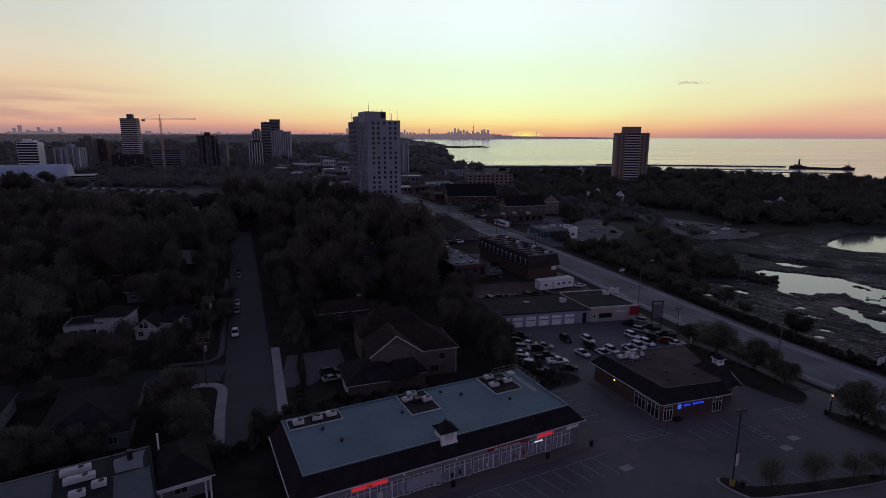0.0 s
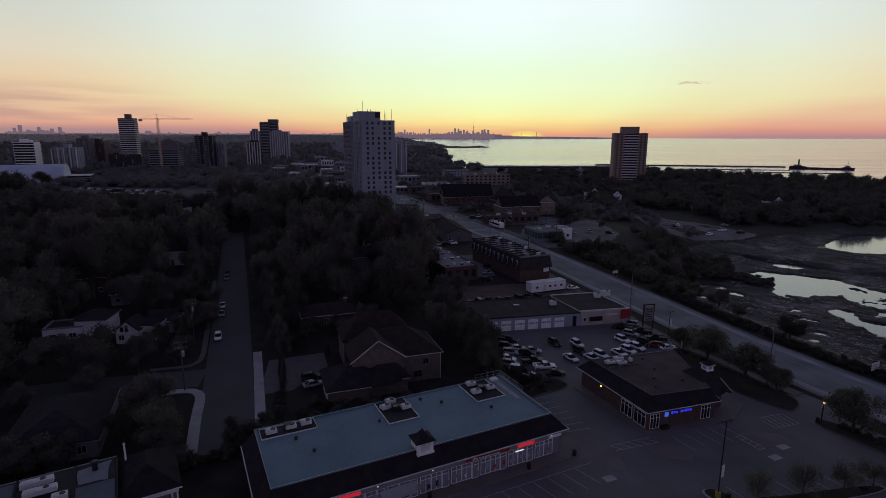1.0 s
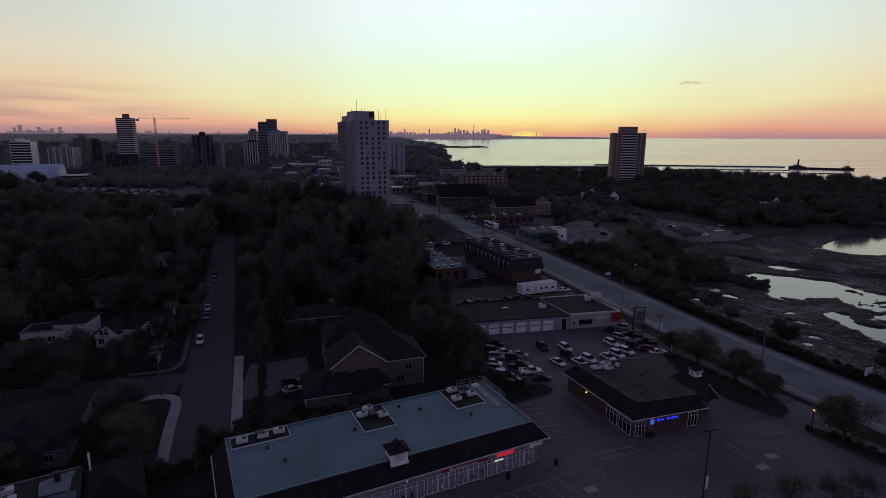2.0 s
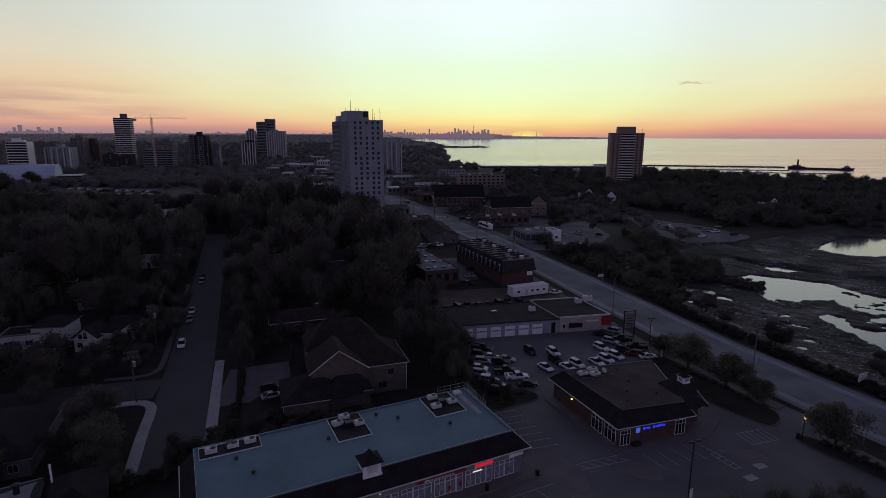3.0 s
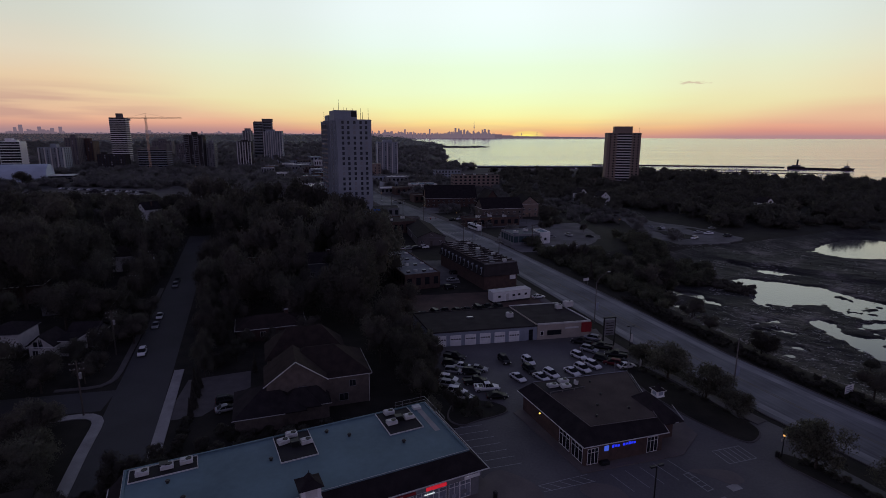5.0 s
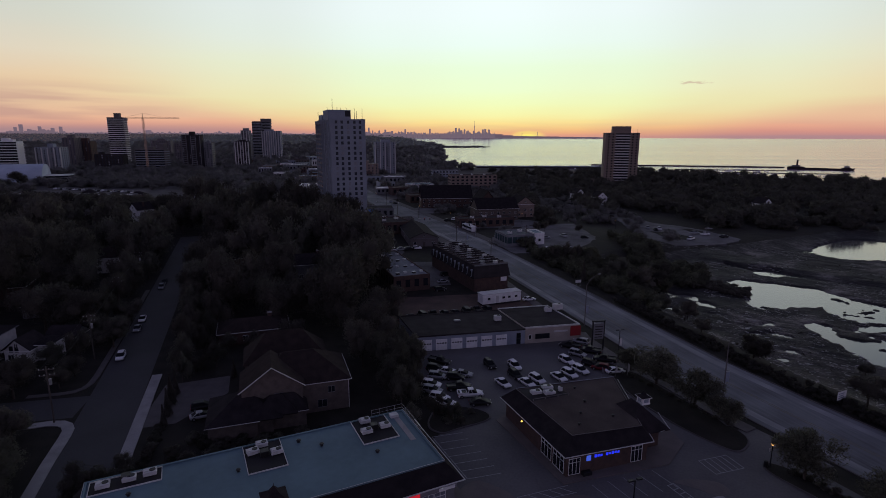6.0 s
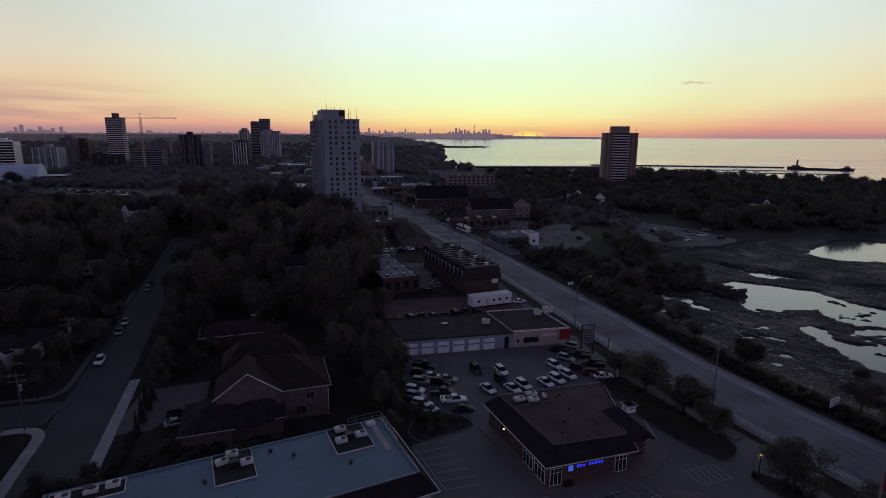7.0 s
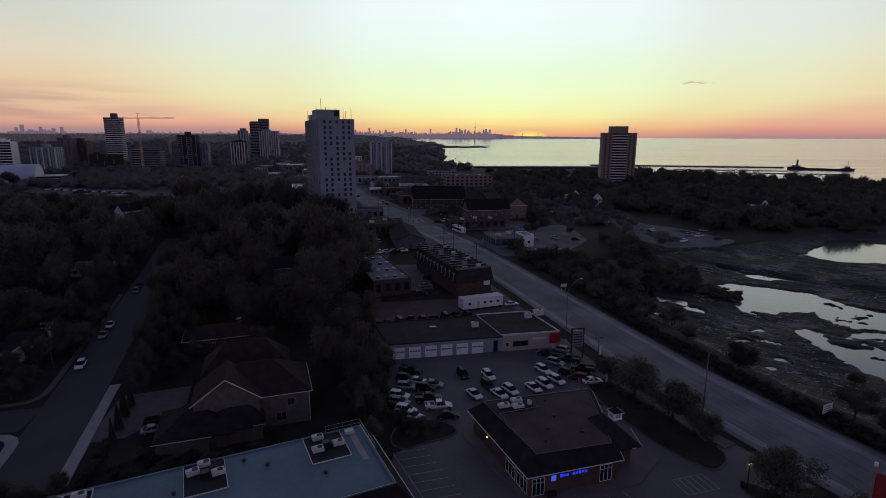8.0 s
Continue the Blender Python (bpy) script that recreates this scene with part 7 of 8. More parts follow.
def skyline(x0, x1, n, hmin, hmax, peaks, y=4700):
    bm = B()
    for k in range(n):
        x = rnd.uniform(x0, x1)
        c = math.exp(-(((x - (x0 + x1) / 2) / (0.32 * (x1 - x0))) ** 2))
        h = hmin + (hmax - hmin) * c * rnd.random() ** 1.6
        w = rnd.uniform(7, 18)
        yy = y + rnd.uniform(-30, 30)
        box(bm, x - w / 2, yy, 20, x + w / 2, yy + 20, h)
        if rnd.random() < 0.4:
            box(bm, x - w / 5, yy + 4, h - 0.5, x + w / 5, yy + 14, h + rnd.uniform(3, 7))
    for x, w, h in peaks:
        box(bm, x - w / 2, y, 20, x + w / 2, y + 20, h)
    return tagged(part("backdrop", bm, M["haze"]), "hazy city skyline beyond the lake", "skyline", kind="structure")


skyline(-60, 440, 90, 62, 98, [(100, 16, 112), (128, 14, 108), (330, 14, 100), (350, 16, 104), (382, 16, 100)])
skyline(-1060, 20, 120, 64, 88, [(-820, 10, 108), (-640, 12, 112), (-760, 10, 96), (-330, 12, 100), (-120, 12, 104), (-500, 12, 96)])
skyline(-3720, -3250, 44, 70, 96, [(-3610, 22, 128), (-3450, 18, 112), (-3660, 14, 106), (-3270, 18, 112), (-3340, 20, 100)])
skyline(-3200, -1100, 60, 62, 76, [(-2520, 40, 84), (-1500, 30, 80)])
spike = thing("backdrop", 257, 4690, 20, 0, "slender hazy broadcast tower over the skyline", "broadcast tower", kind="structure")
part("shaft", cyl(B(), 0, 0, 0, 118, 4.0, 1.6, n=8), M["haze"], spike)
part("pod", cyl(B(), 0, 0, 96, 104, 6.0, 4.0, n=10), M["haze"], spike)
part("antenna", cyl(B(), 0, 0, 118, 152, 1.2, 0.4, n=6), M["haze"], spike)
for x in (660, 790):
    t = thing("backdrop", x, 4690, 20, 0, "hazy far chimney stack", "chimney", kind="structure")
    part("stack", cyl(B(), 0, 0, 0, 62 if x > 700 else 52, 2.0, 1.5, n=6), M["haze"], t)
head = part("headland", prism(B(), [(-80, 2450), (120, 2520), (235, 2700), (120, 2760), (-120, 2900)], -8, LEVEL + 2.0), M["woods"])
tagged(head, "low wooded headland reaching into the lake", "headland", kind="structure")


# ---- trees ----
def crown_mesh(name, seed, lobes, leaves, spread, material, leaf=0.5, tall=1.0, sub=2, core=True):
    """A crown of noise-shaped lobes overlaid with loose leaf sprays; about 1 unit of radius, its foot at z = 0."""
    r = random.Random(seed)
    verts, faces, normals = [], [], []
    blobs = []
    heart = Vector((0, 0, 0.55 * tall))
    for k in range(lobes):
        a, q = r.uniform(0, 6.283), spread * math.sqrt(r.random())
        z = (0.55 + 0.95 * r.random() * (1 - 0.45 * q)) * tall
        blobs.append((Vector((q * math.cos(a), q * math.sin(a), z)), r.uniform(0.32, 0.5) * (1.15 - 0.3 * z / tall)))
    blobs.append((Vector((0, 0, 0.95 * tall)), 0.58))
    ico = bmesh.new()
    bmesh.ops.create_icosphere(ico, subdivisions=sub, radius=1)
    iv, jf = [v.co.copy() for v in ico.verts], [[v.index for v in f.verts] for f in ico.faces]
    ico.free()
    for c, s in blobs if core else []:
        o = len(verts)
        for v in iv:
            d = 1 + 0.6 * noise.noise(v * 2.1 + c * 7) + 0.4 * noise.noise(v * 5.3 + c * 3)
            p = c + Vector((v.x, v.y, v.z * 0.85)) * s * 0.66 * d
            verts.append(p)
            normals.append((v * 0.6 + (p - heart).normalized() * 0.6).normalized())
        faces += [[i + o for i in f] for f in jf]
    for k in range(leaves):
        c, s = r.choice(blobs)
        n = Vector((r.gauss(0, 1), r.gauss(0, 1), r.gauss(0.25, 1))).normalized()
        p = c + Vector((n.x, n.y, n.z * 0.85)) * s * (r.uniform(0.5, 1.22) if core else r.uniform(0.35, 1.2))
        a = Vector((r.gauss(0, 1), r.gauss(0, 1), r.gauss(0, 1))).normalized()
        b = a.cross(n + Vector((r.uniform(-0.6, 0.6), r.uniform(-0.6, 0.6), 0))).normalized()
        e = leaf * r.uniform(0.06, 0.15)
        o = len(verts)
        tri = [p - a * e + b * e * 0.5, p - a * e * 0.6 - b * e * 0.8, p + a * e * 1.3 + n * e * 0.5]
        out = (n * 0.7 + (p - heart).normalized() * 0.6 + Vector((r.gauss(0, 0.22), r.gauss(0, 0.22), r.gauss(0, 0.22)))).normalized()
        if (tri[1] - tri[0]).cross(tri[2] - tri[0]).dot(out) < 0:
            tri.reverse()
        verts += tri
        normals += [out] * 3
        faces.append([o, o + 1, o + 2])
    me = bpy.data.meshes.new(name)
    me.from_pydata([tuple(v) for v in verts], [], faces)
    me.polygons.foreach_set("use_smooth", [True] * len(faces))
    me.normals_split_custom_set_from_vertices([tuple(v) for v in normals])
    me.materials.append(material)
    return me


def conifer_mesh(name, seed, material):
    r = random.Random(seed)
    verts, faces = [], []
    for k in range(420):
        z = 0.25 + 2.4 * (k / 420) ** 0.9
        a = k * 2.399
        q = (0.62 * (1 - (z - 0.25) / 2.45) + 0.03) * r.uniform(0.75, 1.1)
        d = Vector((math.cos(a), math.sin(a), 0))
        s = Vector((-d.y, d.x, 0)) * (0.07 + q * 0.16)
        o = len(verts)
        verts += [d * 0.02 + Vector((0, 0, z + 0.12)), d * q * 0.6 + s + Vector((0, 0, z + 0.02)), d * q + Vector((0, 0, z - 0.14)), d * q * 0.6 - s + Vector((0, 0, z + 0.02))]
        faces += [[o, o + 1, o + 2], [o, o + 2, o + 3]]
    me = bpy.data.meshes.new(name)
    me.from_pydata([tuple(v) for v in verts], [], faces)
    me.materials.append(material)
    return me


def trunk_mesh(name, seed, h=1.0):
    r = random.Random(seed)
    bm = B()
    tube(bm, (0, 0, -0.15), (0.01, 0.01, 0.55 * h), 0.055, 0.04, n=8)
    for k in range(6):
        a = k * 1.1 + r.random()
        q = r.uniform(0.3, 0.6)
        m_ = Vector((math.cos(a) * q * 0.4, math.sin(a) * q * 0.4, (0.75 + 0.1 * r.random()) * h))
        tube(bm, (0.01, 0.01, 0.48 * h), m_, 0.035, 0.022, n=6)
        tube(bm, m_, (math.cos(a) * q, math.sin(a) * q, (1.05 + 0.25 * r.random()) * h), 0.022, 0.006, n=5)
    return mesh_of(name, bm, M["bark"])


CROWNS = [(crown_mesh(f"crown {k}", 30 + k, 11, 6800, 0.74, M["leaf" if k % 2 else "leafdark"], 0.27, 0.9 + 0.12 * (k % 3), 1), trunk_mesh(f"trunk {k}", 60 + k)) for k in range(5)]
SPARSE = [(crown_mesh(f"airy crown {k}", 80 + k, 14, 8500, 0.76, M["leaflight"], 0.3, 0.95, 1, False), trunk_mesh(f"airy trunk {k}", 90 + k)) for k in range(3)]
CROWNS += SPARSE
YOUNG = [(crown_mesh(f"young crown {k}", 180 + k, 16, 4600, 0.85, M["leaflight"], 0.24, 0.9, 1, False), trunk_mesh(f"young trunk {k}", 95 + k)) for k in range(2)]
CROWNS += YOUNG
FAR = [(crown_mesh(f"far crown {k}", 130 + k, 10, 2600, 0.74, M["leaf" if k % 2 else "leafdark"], 0.42, 0.9 + 0.12 * (k % 3), 1), CROWNS[k][1]) for k in range(5)]
TREES = []


def tree(x, y, r, k=None, label="broad leafy deciduous tree in full dark leaf", tall=1.0, z=None):
    """A tree whose crown has the radius r."""
    k = (len(TREES) * 3 + int(abs(x) * 7)) % 5 if k is None else k
    m = pose(x, y, float(ground_z(x, y)) if z is None else z, 0, 0, (x * 37 + y * 53) % 360) @ Matrix.Diagonal((r, r, r * tall, 1))
    t = new("tree")
    t.matrix_basis = m
    tagged(t, label, "tree", "trees")
    for n, me in zip(("crown", "trunk"), FAR[k] if k < 5 and y > 185 else CROWNS[k]):
        o = new(n, me)
        o.parent = t
    TREES.append((x, y, r))
    return t


def fir(x, y, r):
    t = new("conifer")
    t.matrix_basis = pose(x, y, float(ground_z(x, y)), 0, 0, (x * 31) % 360) @ Matrix.Diagonal((r, r, r * 1.3, 1))
    tagged(t, "dark pointed conifer with drooping branches", "conifer", "conifers")
    for n, me in (("crown", FIR), ("trunk", FIRTRUNK)):
        o = new(n, me)
        o.parent = t
    TREES.append((x, y, r))


FIR = conifer_mesh("fir crown", 3, M["leafdark"])
FIRTRUNK = mesh_of("fir trunk", cyl(B(), 0, 0, -0.1, 2.4, 0.05, 0.01, n=6), M["bark"])


def shrub(x, y, r, h=1.0):
    t = new("shrub")
    t.matrix_basis = pose(x, y, float(ground_z(x, y)) - 0.35 * r, 0, 0, (x * 71) % 360) @ Matrix.Diagonal((r, r, r * h, 1))
    tagged(t, "low dense dark green shrub", "shrub", "shrubs")
    o = new("crown", CROWNS[int(abs(x * 3 + y)) % 5][0])
    o.parent = t


def near_line(x, y, line, d):
    for (a, b), (c, e) in zip(line, line[1:]):
        n = (c - a) ** 2 + (e - b) ** 2
        k = max(0, min(1, ((x - a) * (c - a) + (y - b) * (e - b)) / n))
        if (x - a - k * (c - a)) ** 2 + (y - b - k * (e - b)) ** 2 < d * d:
            return True
    return False


def in_foot(x, y, pad):
    for fx, fy, rz, w, d in FOOT:
        q = Matrix.Rotation(-radians(rz), 2) @ Vector((x - fx, y - fy))
        if -pad < q.x < w + pad and -pad < q.y < d + pad:
            return True
    return False


tagged(strip("trim", [(53.6, 121.4), (57.2, 117.0), (60.6, 111.6), (63.0, 105.6), (65.4, 99.6), (66.2, 95.6)], -0.7, 0.7, -0.1, 0.26, M["gravelyard"]), "pale gravelled strip under the verge trees", "planting bed", kind="structure")
# street and verge trees that stand singly
for x, y, r in ((59.9, 111.0, 5.0), (63.5, 102.8, 4.5), (66.2, 97.0, 3.5), (69.2, 81.6, 4.2), (75.5, 74.5, 3.6), (56.9, 117, 3.2)):
    tree(x, y, r, 5 + int(y) % 3, label="round-crowned street tree on the grass verge", tall=0.9 if y > 90 else 1.08)
for x, y, r in ((44.2, 64.6, 2.1), (51.0, 66.0, 2.2), (57.2, 67.0, 2.0), (61.8, 67.8, 1.9)):
    tree(x, y, r, 8 + int(y) % 2, label="young thin tree in a kerbed car park bed", tall=1.5)
for x, y, r in ((86.5, 125.2, 3.4), (95.2, 104.2, 3.6), (98.5, 99, 3.0), (83, 142, 2.4), (107, 92, 4), (86, 158, 3.4), (89, 163, 2.8), (93, 137, 2.6), (112, 126, 2.0), (82, 165, 3.2)):
    tree(x, y, r, label="small leafy tree at the edge of the marsh")
for x, y, r in ((13.2, 113.0, 2.8), (12.6, 119.5, 2.8), (10.0, 122.5, 3.0), (13.6, 104.6, 2.2), (10.6, 108.5, 4.0), (8.4, 116.5, 4.2), (6.0, 124.5, 4.2), (4.0, 132.5, 4.5), (11.8, 101.5, 3.2), (17.5, 97.6, 1.9), (2.5, 118, 4.2), (14, 95, 1.8), (10.0, 104.5, 3.2), (5, 140, 5), (1, 126, 4.5), (20.5, 97.2, 1.6)):
    tree(x, y, r, tall=1.45)
for x, y, r in ((-22.5, 126.5, 2.6), (-28.6, 127.2, 2.2), (-27.5, 118.0, 2.8), (-31.5, 121.5, 2.6), (-34.5, 131, 2.6), (-30.4, 115, 2.2), (-19, 121.5, 2.8), (-35.5, 138, 3.4), (-15.5, 132, 3.4), (-25.4, 81.4, 1.7), (-34.6, 71.0, 2.3), (-27.8, 76.6, 3.0), (-24.2, 79.2, 2.0), (-41.6, 78.4, 4.6), (-45.6, 85.0, 4.4), (-38.4, 74.4, 3.6), (-45.5, 77.0, 3.2), (-47.5, 90.0, 2.8), (-50.5, 70.5, 3.4), (-55.0, 69.0, 3.8), (-60.0, 67.0, 4.2), (-33.6, 117, 2.6), (-36.2, 124, 2.9), (-39, 131.5, 3.2), (-42.4, 140, 3.6), (-45.6, 147, 3.6), (-48.4, 154, 4.0), (-52, 164, 4.6), (-56, 175, 4.8), (-60, 186, 5.0), (-31.2, 111, 2.0), (-52.6, 107.6, 2.4), (-55.8, 118.5, 2.6), (-59.5, 131, 2.8), (-64.5, 142, 3.4), (-68, 152, 3.8), (-72, 164, 4.4)):
    tree(x, y, r, tall=1.8 if x < -31 and y > 110 else 1.1)
for x, y, r in ((-27.2, 97.6, 1.5), (-28.6, 101.6, 1.7), (-29.6, 105.2, 1.4), (-26.4, 94.6, 1.1)):
    fir(x, y, r)
for k in range(9):
    shrub(-36.2 + 1.45 * k, 70.6 + 0.72 * k, 1.1 + 0.3 * (k % 3), 0.9)
for k in range(8):
    shrub(-23.6 - 0.42 * k, 83.0 + 1.5 * k, 0.9 + 0.25 * (k % 2), 0.8)
for x, y in ((-19.5, 90.2), (-17.0, 89.2), (-14.6, 88.8), (-12, 89.6), (-9, 90.6), (-20.5, 86), (-17.5, 84.5), (-15, 86.6), (-12.4, 87.4), (-9.2, 88.6), (-6.4, 90.2), (-3.0, 91.4), (0.6, 92.6)):
    shrub(x, y, 1.6, 0.85)
for x, y, r in ((-58.0, 103.5, 4.4), (-74.0, 99.5, 5.2), (-62.0, 95.0, 3.2), (-61.6, 118.0, 3.0), (-66.0, 102.0, 6.4), (-76.5, 114.2, 2.4), (-72.6, 117.6, 2.2), (-81.0, 112.5, 2.8), (-61.5, 109.5, 3.0), (-53.0, 112.5, 2.8), (-54.5, 127.5, 4.0), (-57.0, 133.0, 3.6), (-60.5, 145, 3.8), (-80, 94, 6.2), (-88, 103, 6.6), (-70, 88.5, 3.0), (-62, 71.5, 3.0), (-67.5, 68.0, 3.4), (-78, 70, 4.2), (-86, 84, 4.4)):
    tree(x, y, r)
for x, y, r in ((-22, 113, 1.2), (64.5, 186, 1.9), (71.5, 190, 1.6),  (-90, 128, 2.4)):
    fir(x, y, r)
for x, y, r in [(-21 + k * 3.6, 75.4 + k * 1.95, 1.5 + 0.4 * (k % 3)) for k in range(9)] + [(-29 + k * 1.2, 81 - k * 0.3, 1.1) for k in range(4)] + [(18.5, 99.5, 1.3), (21, 99.8, 1.3), (23.8, 99.6, 1.0), (19.8, 96.6, 1.2), (22, 96.2, 1.0), (16.5, 90.8, 1.2)]:
    shrub(x, y, r, 0.8)
for k in range(13):
    f = k / 12
    shrub(66.2 - 13.4 * f, 96 + 24 * f, 0.65 + 0.25 * (k % 2), 0.7)
for x, y in ((69.6, 81.6), (70.4, 80.0), (71.2, 78.6), (72.0, 77.0), (72.8, 75.4), (73.6, 73.8), (74.2, 72.2), (68.6, 82.8)):
    shrub(x, y, 1.0, 0.8)
for x, y in ((46, 64.6), (50, 65.2), (54, 66.0), (60, 67.2)):
    shrub(x, y, 0.6, 0.7)

for x, y, r in ((61, 216, 3.0), (66.2, 217, 3.2), (64.5, 281, 2.2), (69, 281.5, 2.4), (85, 277, 2.0), (71, 221, 2.6)):
    tree(x, y, r, tall=1.5, label="dense dark bushy tree beside a car park")
for x, y, r in ((84, 187.5, 5.2), (90.5, 192, 4.2), (83, 208, 4.8), (74, 193, 3.8), (98, 205, 4.0)):
    tree(x, y, r, tall=1.15, label="broad tree rising over the willow thicket")
tree(37.5, 184, 2.4, 6, tall=1.4, label="thin street tree at the end of the townhouses")
# a stand of very tall trees before the slab tower
for x, y, r in ((-6, 206, 7.0), (-14, 212, 8.2), (-22, 206, 7.6), (-30, 214, 8.6), (-39, 208, 8.0), (-48, 215, 8.4), (-18, 198, 7.0), (-34, 200, 7.4), (-10, 220, 7.5), (-56, 222, 8.0), (-25, 222, 8.0)):
    tree(x, y, r, tall=1.8 - 0.05 * (int(abs(x)) % 4), label="very tall broad deciduous tree in full dark leaf")

# the wooded neighbourhood
rnd = random.Random(99)
count = 0
while len(TREES) < 400 and count < 12000:
    count += 1
    y = 98 + 260 * rnd.random() ** 1.25
    x = rnd.uniform(-40 - 0.80 * y, 22)
    r = rnd.uniform(4.6, 9.4)
    if near_line(x, y, STREET, 4.4 + r * (0.75 if y < 160 else 0.4)) or near_line(x, y, ROAD, 17 + r) or near_line(x, y, [(-44, 101), (-82, 91)], 5 + r * 0.5):
        continue
    if in_foot(x, y, 2.0 + r * 0.5) or any(math.hypot(x - hx_, y - hy_) < 4.5 + r * 0.55 for hx_, hy_ in HOUSES):
        continue
    if -14 < x < 26 and 215 < y < 262 or x > -4 and 140 < y < 262:
        continue
    if -32 < x < 18 and y < 127 or (x + 0.9 * r > 7 and y < 172) or any((x - a) ** 2 + (y - b) ** 2 < (0.55 * (r + c)) ** 2 for a, b, c in TREES):
        continue
    tall = rnd.uniform(1.0, 1.3) if y < 140 else rnd.uniform(1.15, 1.6)
    if y > 230 and -0.78 * y < x < -0.4 * y:
        tall = min(tall, max(0.7, 0.065 * (450 - y) / r))
    tree(x, y, r, tall=tall)


# woods and thickets too many to count
def woods(name, spots, label, seeds=4, leaves=60, material="woods", leaf=1.1, lobes=4, sub=1):
    temps = []
    for k in range(seeds):
        me = crown_mesh("t", 200 + k, lobes, leaves, 0.6, M[material], leaf, 0.9, sub)
        v = np.array([p.co[:] for p in me.vertices])
        f = [tuple(p.vertices) for p in me.polygons]
        nv = np.zeros((len(v), 3))
        for lo, cn in zip(me.loops, me.corner_normals):
            nv[lo.vertex_index] = cn.vector
        bpy.data.meshes.remove(me)
        temps.append((v, f, nv))
    vv, ff, nn, o = [], [], [], 0
    for i, (x, y, r, z) in enumerate(spots):
        v, f, nv = temps[i % seeds]
        a = (x * 13 + y * 7) % 6.283
        c, s = math.cos(a), math.sin(a)
        vv.append(np.stack([x + r * (v[:, 0] * c - v[:, 1] * s), y + r * (v[:, 0] * s + v[:, 1] * c), z - 0.3 * r + r * v[:, 2]], 1))
        nn.append(np.stack([nv[:, 0] * c - nv[:, 1] * s, nv[:, 0] * s + nv[:, 1] * c, nv[:, 2]], 1))
        ff += [tuple(q + o for q in p) for p in f]
        o += len(v)
    me = bpy.data.meshes.new(name)
    me.from_pydata(np.concatenate(vv).tolist(), [], ff)
    me.polygons.foreach_set("use_smooth", [True] * len(ff))
    me.normals_split_custom_set_from_vertices(np.concatenate(nn).tolist())
    me.materials.append(M[material])
    return tagged(new(name, me), label, "woods", kind="stuff")


def spots(n, region, rlo, rhi, seed, ok=lambda x, y, r: True):
    q, out, tries = random.Random(seed), [], 0
    while len(out) < n and tries < n * 30:
        tries += 1
        x, y = region(q)
        r = q.uniform(rlo, rhi)
        if ok(x, y, r):
            out.append((x, y, r))
    z = ground_z(np.array([p[0] for p in out]), np.array([p[1] for p in out]))
    return [(x, y, r, float(h)) for (x, y, r), h in zip(out, z)]


def clear(x, y, r):
    return not (near_line(x, y, STREET, 5 + r * 0.6) or near_line(x, y, ROAD, 16 + r * 0.8) or in_foot(x, y, 1 + r * 0.6) or any(math.hypot(x - a, y - b) < 6 + 0.5 * r for a, b in HOUSES)) and y < float(np.interp(x, SHORE_X, SHORE_Y)) - 15


woods("west_woods", spots(1350, lambda q: (lambda y: (q.uniform(-60 - 0.88 * y, 10), y))(150 + 650 * q.random() ** 0.9), 4, 8.5, 1, lambda x, y, r: clear(x, y, r) and not (310 < y < 475 and -325 < x < -150 and r > 0.02 * (475 - y) + 2.4) and (x < -0.80 * y + 10 or y > 300)), "dense dark suburban woods among houses", leaves=430, lobes=6, leaf=0.85)
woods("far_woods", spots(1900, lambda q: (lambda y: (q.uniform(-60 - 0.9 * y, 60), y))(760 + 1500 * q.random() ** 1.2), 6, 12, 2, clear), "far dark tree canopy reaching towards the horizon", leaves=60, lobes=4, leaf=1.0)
# horizon trees carry their haze as the material's glow
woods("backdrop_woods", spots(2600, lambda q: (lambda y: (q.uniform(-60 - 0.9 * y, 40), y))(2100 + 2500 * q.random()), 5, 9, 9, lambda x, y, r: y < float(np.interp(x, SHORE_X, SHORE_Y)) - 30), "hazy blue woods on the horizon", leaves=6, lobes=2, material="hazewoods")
woods("lakeside_woods", spots(1500, lambda q: (lambda y: (q.uniform(60 + 0.02 * y, 90 + 0.95 * y), y))(300 + 560 * q.random()), 3, 9, 3, lambda x, y, r: clear(x, y, r) and not (60 < x < 320 and y > 770) and not (108 < x < 166 and y < 362) and not (100 < x < 167 and y < 320) and not (x >= 167 and y < 280) and not (80 < x < 112 and y < 420)), "dark belt of lakeside trees behind the marsh", material="shorewoods", leaves=430, lobes=6, leaf=0.85)
woods("roadside_thicket", spots(330, lambda q: (q.uniform(52, 124), q.uniform(146, 262)), 1.8, 4.6, 4, lambda x, y, r: x > np.interp(y, ROAD_Y, ROAD_X) + 11 + r and x < np.interp(y, [146, 160, 172, 190, 198, 215, 240, 262], [68, 80, 84, 90, 110, 117, 112, 104]) and not (57 < x < 95 and y > 228)), "dense willow thicket between road and marsh", leaf=0.5, material="thicketleaf", leaves=850, lobes=6)
woods("roadside_hedge", spots(460, lambda q: (lambda y: (float(np.interp(y, ROAD_Y, ROAD_X)) + q.uniform(10.2, 14.2), y))(q.uniform(52, 165)), 0.8, 1.5, 5), "dark unclipped hedge along the road edge", leaf=1.0, material="leafdark", leaves=60)
woods("town_trees", spots(560, lambda q: (q.uniform(-60, 130), q.uniform(262, 640)), 2.6, 5.2, 6, lambda x, y, r: clear(x, y, r) and not (50 < x < 112 and y < 312) and not (-10 < x < 26 and y < 275)), "dark town trees between low buildings", leaves=300, lobes=5, leaf=0.9)
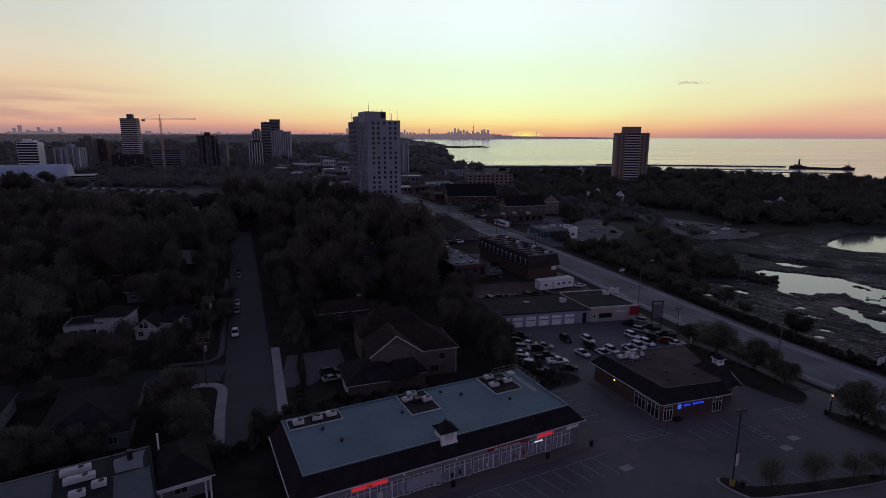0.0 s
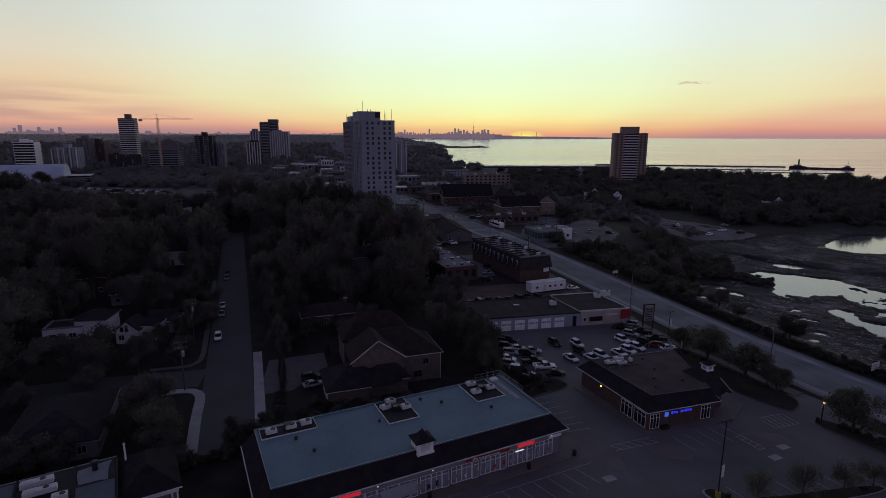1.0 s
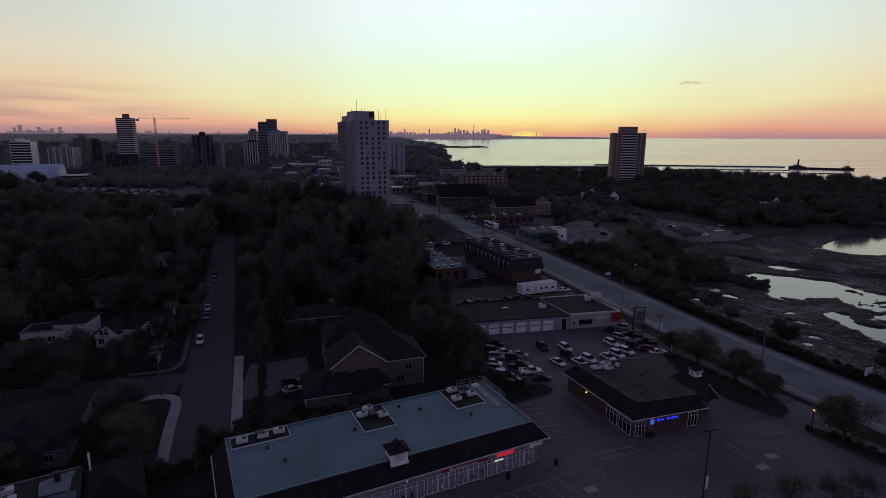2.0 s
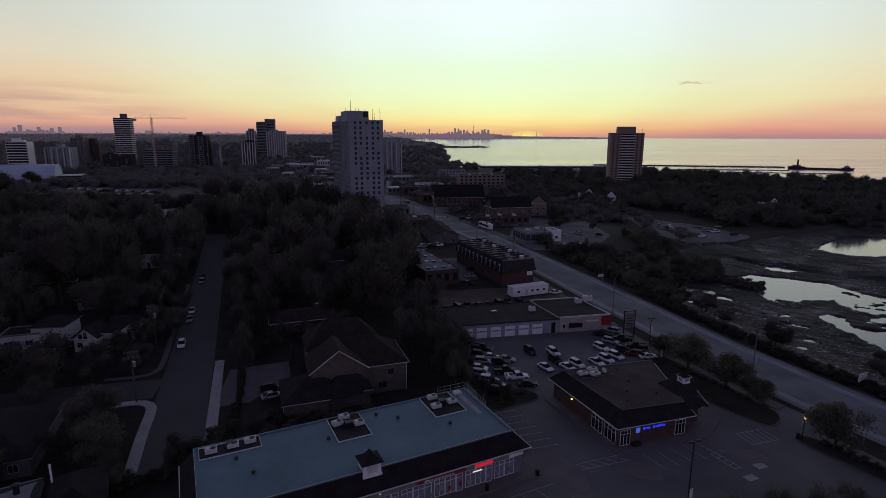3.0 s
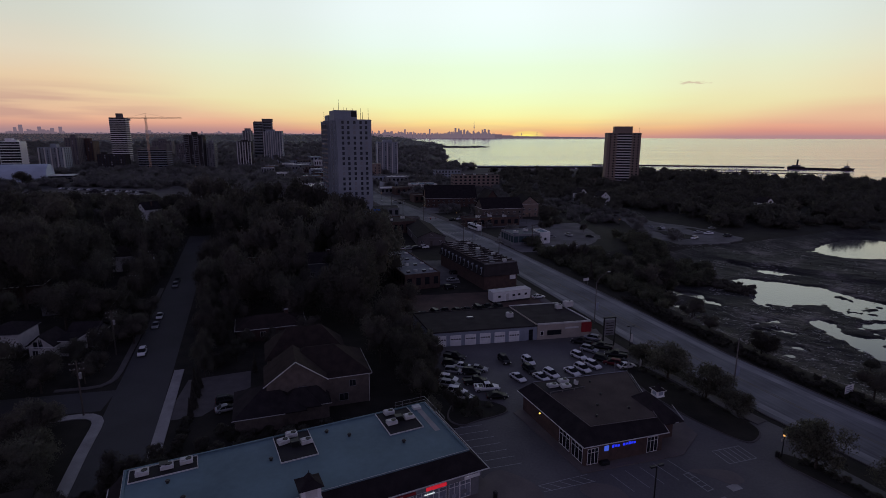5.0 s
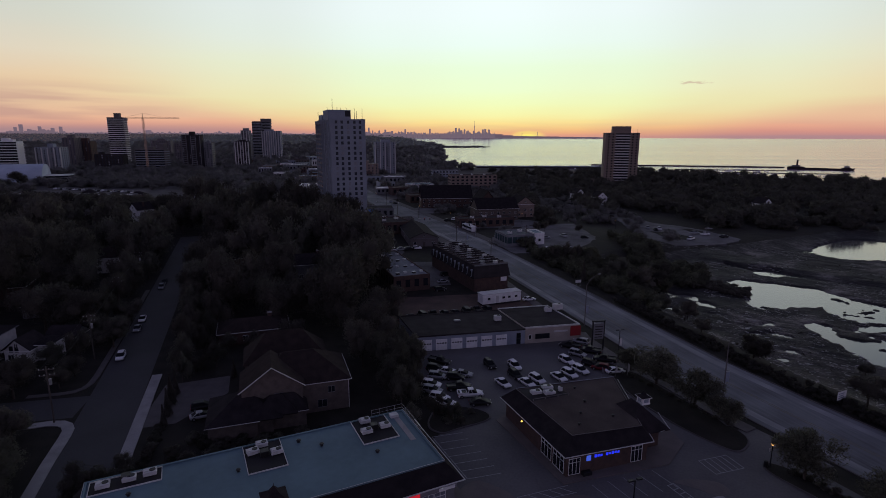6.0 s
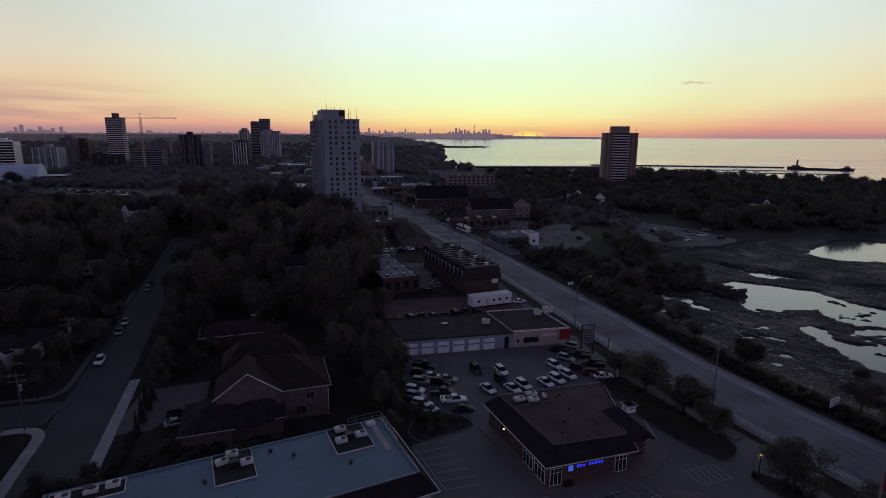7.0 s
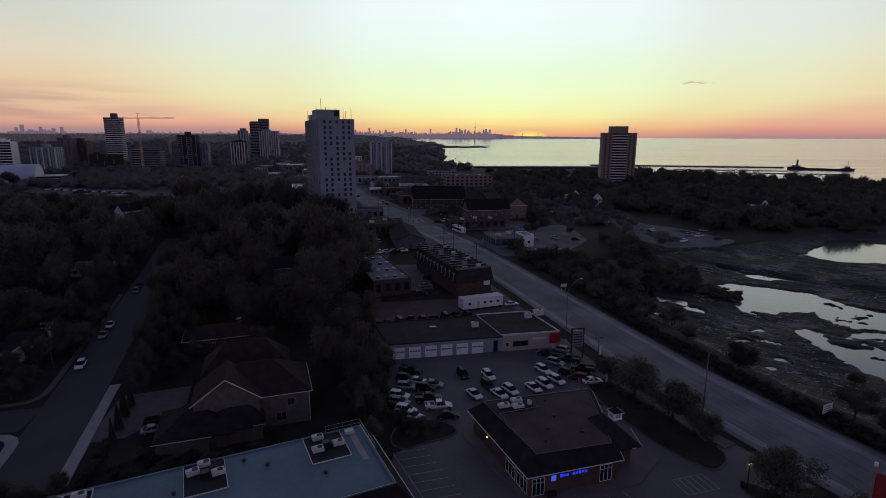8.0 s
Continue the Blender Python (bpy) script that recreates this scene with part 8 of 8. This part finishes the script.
woods("headland_trees", spots(120, lambda q: (q.uniform(-80, 200), q.uniform(2500, 2760)), 6, 10, 8, lambda x, y, r: abs(y - 2500 - (x + 80) * 0.6) < 120), "dark trees on the headland")

# marsh litter: pale driftwood, planks and ice-like mud crusts
rnd = random.Random(3)
vv, ff = [], []
for k in range(8200):
    x, y = rnd.uniform(82, 190), rnd.uniform(96, 262)
    if noise.noise((x * 0.06, y * 0.06, 3.0)) < (-0.25 if x < 126 and y < 172 else 0.05):
        continue
    s = 0.94 * (x - float(np.interp(y, ROAD_Y, ROAD_X))) - 8
    if s < 12:
        continue
    z = float(ground_z(x, y))
    if z < -5.2:
        continue
    a, ln, w = rnd.gauss(-0.5, 0.6), 0.1 + 0.9 * rnd.random() ** 3.5, 0.05 + 0.25 * rnd.random() ** 3
    c, s_ = math.cos(a), math.sin(a)
    o = len(vv)
    for h in (0.0, 0.1):
        for px, py in ((-ln, -w), (ln, -w * 0.6), (ln * 0.8, w), (-ln * 0.9, w * 0.7)):
            vv.append((x + px * c - py * s_, y + px * s_ + py * c, z - 0.05 + h))
    ff += [(o + 4, o + 5, o + 6, o + 7), (o, o + 1, o + 5, o + 4), (o + 1, o + 2, o + 6, o + 5), (o + 2, o + 3, o + 7, o + 6), (o + 3, o, o + 4, o + 7)]
me = bpy.data.meshes.new("driftwood")
me.from_pydata(vv, [], ff)
me.materials.append(M["concrete"])
tagged(new("driftwood", me), "pale driftwood and debris strewn over the marsh", "driftwood", kind="stuff")
lot2 = prism(B(), ragged([(123.5, 360), (131, 348), (139.5, 320), (150, 307.5), (157, 295.5), (162, 272), (147.5, 259.5), (128, 255.5), (116, 256), (115, 281), (121, 326)], 2.5, 3.0), -2.6, -1.93)
tagged(part("pavement", lot2, M["gravelyard"]), "pale gravel car park by the marsh", "car park", kind="structure")
for pts in ([(126, 293), (133, 290), (141, 276), (139, 270), (133, 270), (127, 281)], [(146, 300), (150, 301), (155, 290), (152, 284), (147, 291)]):
    tagged(part("traffic_island", prism(B(), ragged(pts, 1.2, 2.0), -2.4, -1.8), M["grass"]), "dark planted bed in the gravel car park", "kerbed island", kind="structure")
tagged(part("pavement", prism(B(), ragged([(41, 250), (43, 276), (70, 302), (89, 306), (90, 263), (79, 244), (70, 229), (60, 228), (47, 229)], 2.0, 3.0), -0.5, 0.03), M["gravelyard"]), "pale car park beside the showroom", "car park", kind="structure")

for pts, words in (([(30, 287), (62, 294), (72, 312), (58, 322), (30, 306)], "grey forecourt before the shop row"), ([(-2, 340), (18, 344), (24, 366), (4, 372), (-8, 356)], "grey forecourt beside the church"),
                   ([(-12, 214), (3, 218), (2, 236), (-14, 233)], "grey yard behind the hall"), ([(-32, 302), (-6, 311), (-10, 322), (-34, 318)], "grey forecourt before the blue shop"),
                   ([(12, 178), (21, 181), (18, 214), (5, 212)], "grey yard between the townhouses and the flat block")):
    tagged(part("pavement", prism(B(), ragged(pts, 1.2, 2.5), -0.4, 0.018), M["gravelyard"]), words, "forecourt", kind="structure")

# scattered evening lights
rnd = random.Random(17)
lm = mesh_of("globe", cyl(B(), 0, 0, 0, 0.3, 0.16, n=6), M["warm"])
lc = mesh_of("globe", cyl(B(), 0, 0, 0, 0.3, 0.16, n=6), M["cool"])
pm_ = mesh_of("pole", cyl(B(), 0, 0, -6, 0.0, 0.07, n=6), M["blackmetal"])
for x, y, z, me in [(34, 289, 4.2, lc), (40, 291, 4.2, lm), (22, 300, 6, lm), (4, 330, 6, lm), (-24, 352, 6, lc), (86, 330, 5, lc), (60, 300, 6, lm), (100, 320, 5, lc), (-30, 400, 6, lm), (-70, 520, 6, lm), (110, 300, 4.5, lm), (-8, 178, 6, lc), (120, 420, 6, lc), (150, 380, 6, lm), (-240, 560, 6, lm), (-180, 480, 6, lc), (-300, 700, 7, lm)]:
    t = thing("lantern", x, y, z + float(ground_z(x, y)), 0, "small glowing lantern on a dark post", "lamp post", "evening lanterns")
    o = again("globe", me, t, pose(0, 0, 0))
    o = again("pole", pm_, t, pose(0, 0, 0))

for k, (x, y, rz) in enumerate([(150, 283, 10), (146, 286, 10), (130, 296, 80), (133, 299, 80), (128, 302, 75), (156, 276, 20), (137, 270, 40), (75, 266, 110), (20, 312, 60), (24, 316, 60), (28, 320, 60), (-60, 452, 15), (-66, 455, 15), (-72, 458, 15), (-50, 449, 15)]):
    far_car(x, y, rz, k, float(ground_z(x, y)) + (0.12 if x > 100 else 0.06))
woods("marsh_tussocks", spots(170, lambda q: (q.uniform(86, 185), q.uniform(100, 262)), 0.25, 0.7, 14, lambda x, y, r: float(ground_z(x, y)) > -5.05 and x > np.interp(y, ROAD_Y, ROAD_X) + 22 and noise.noise((x * 0.07, y * 0.07, 5.0)) > 0.0), "dark tussocks of sedge on the marsh floor", leaves=40, lobes=2, leaf=0.9, material="leafdark")
woods("pond_edge_scrub", spots(120, lambda q: (lambda k: (103 + 17 * k + q.uniform(-3, 3), 204 - 17 * k + q.uniform(-5, 6)))(q.random()), 0.9, 2.0, 15, lambda x, y, r: float(ground_z(x, y)) > -5.1), "low dark scrub on a tongue of land by the pond", leaves=160, lobes=4, leaf=0.6, material="leafdark", sub=2)
tree(-398, 500, 9, 1, "broad dark tree before the sports dome")
tree(-366, 500, 8, 2, "broad dark tree before the sports dome")

tagged(part("pavement", prism(B(), ragged([(-40, 585), (-16, 575), (-22, 660), (-52, 668)], 2.0), -0.4, 0.06), M["road"]), "grey car dealer lot beside the far road", "car park", kind="structure")
for k in range(26):
    far_car(-42 + 4.2 * (k % 6) + 0.3 * (k // 6), 592 + 14 * (k // 6) + 1.5 * (k % 6), 100, k, 0.07)

for k, (x, y, rz) in enumerate([(-2, 232, 22), (1, 233, 22), (4, 234.2, 22), (7, 235.5, 22), (-24, 318, 110), (-26, 322, 110), (-20, 286, 22), (-5, 255, 112), (-44, 438, 110), (-47, 446, 110), (-20, 398, 110), (-16, 388, 110), (-58, 470, 20), (-54, 466, 20)]):
    far_car(x, y, rz, k, 0.04)
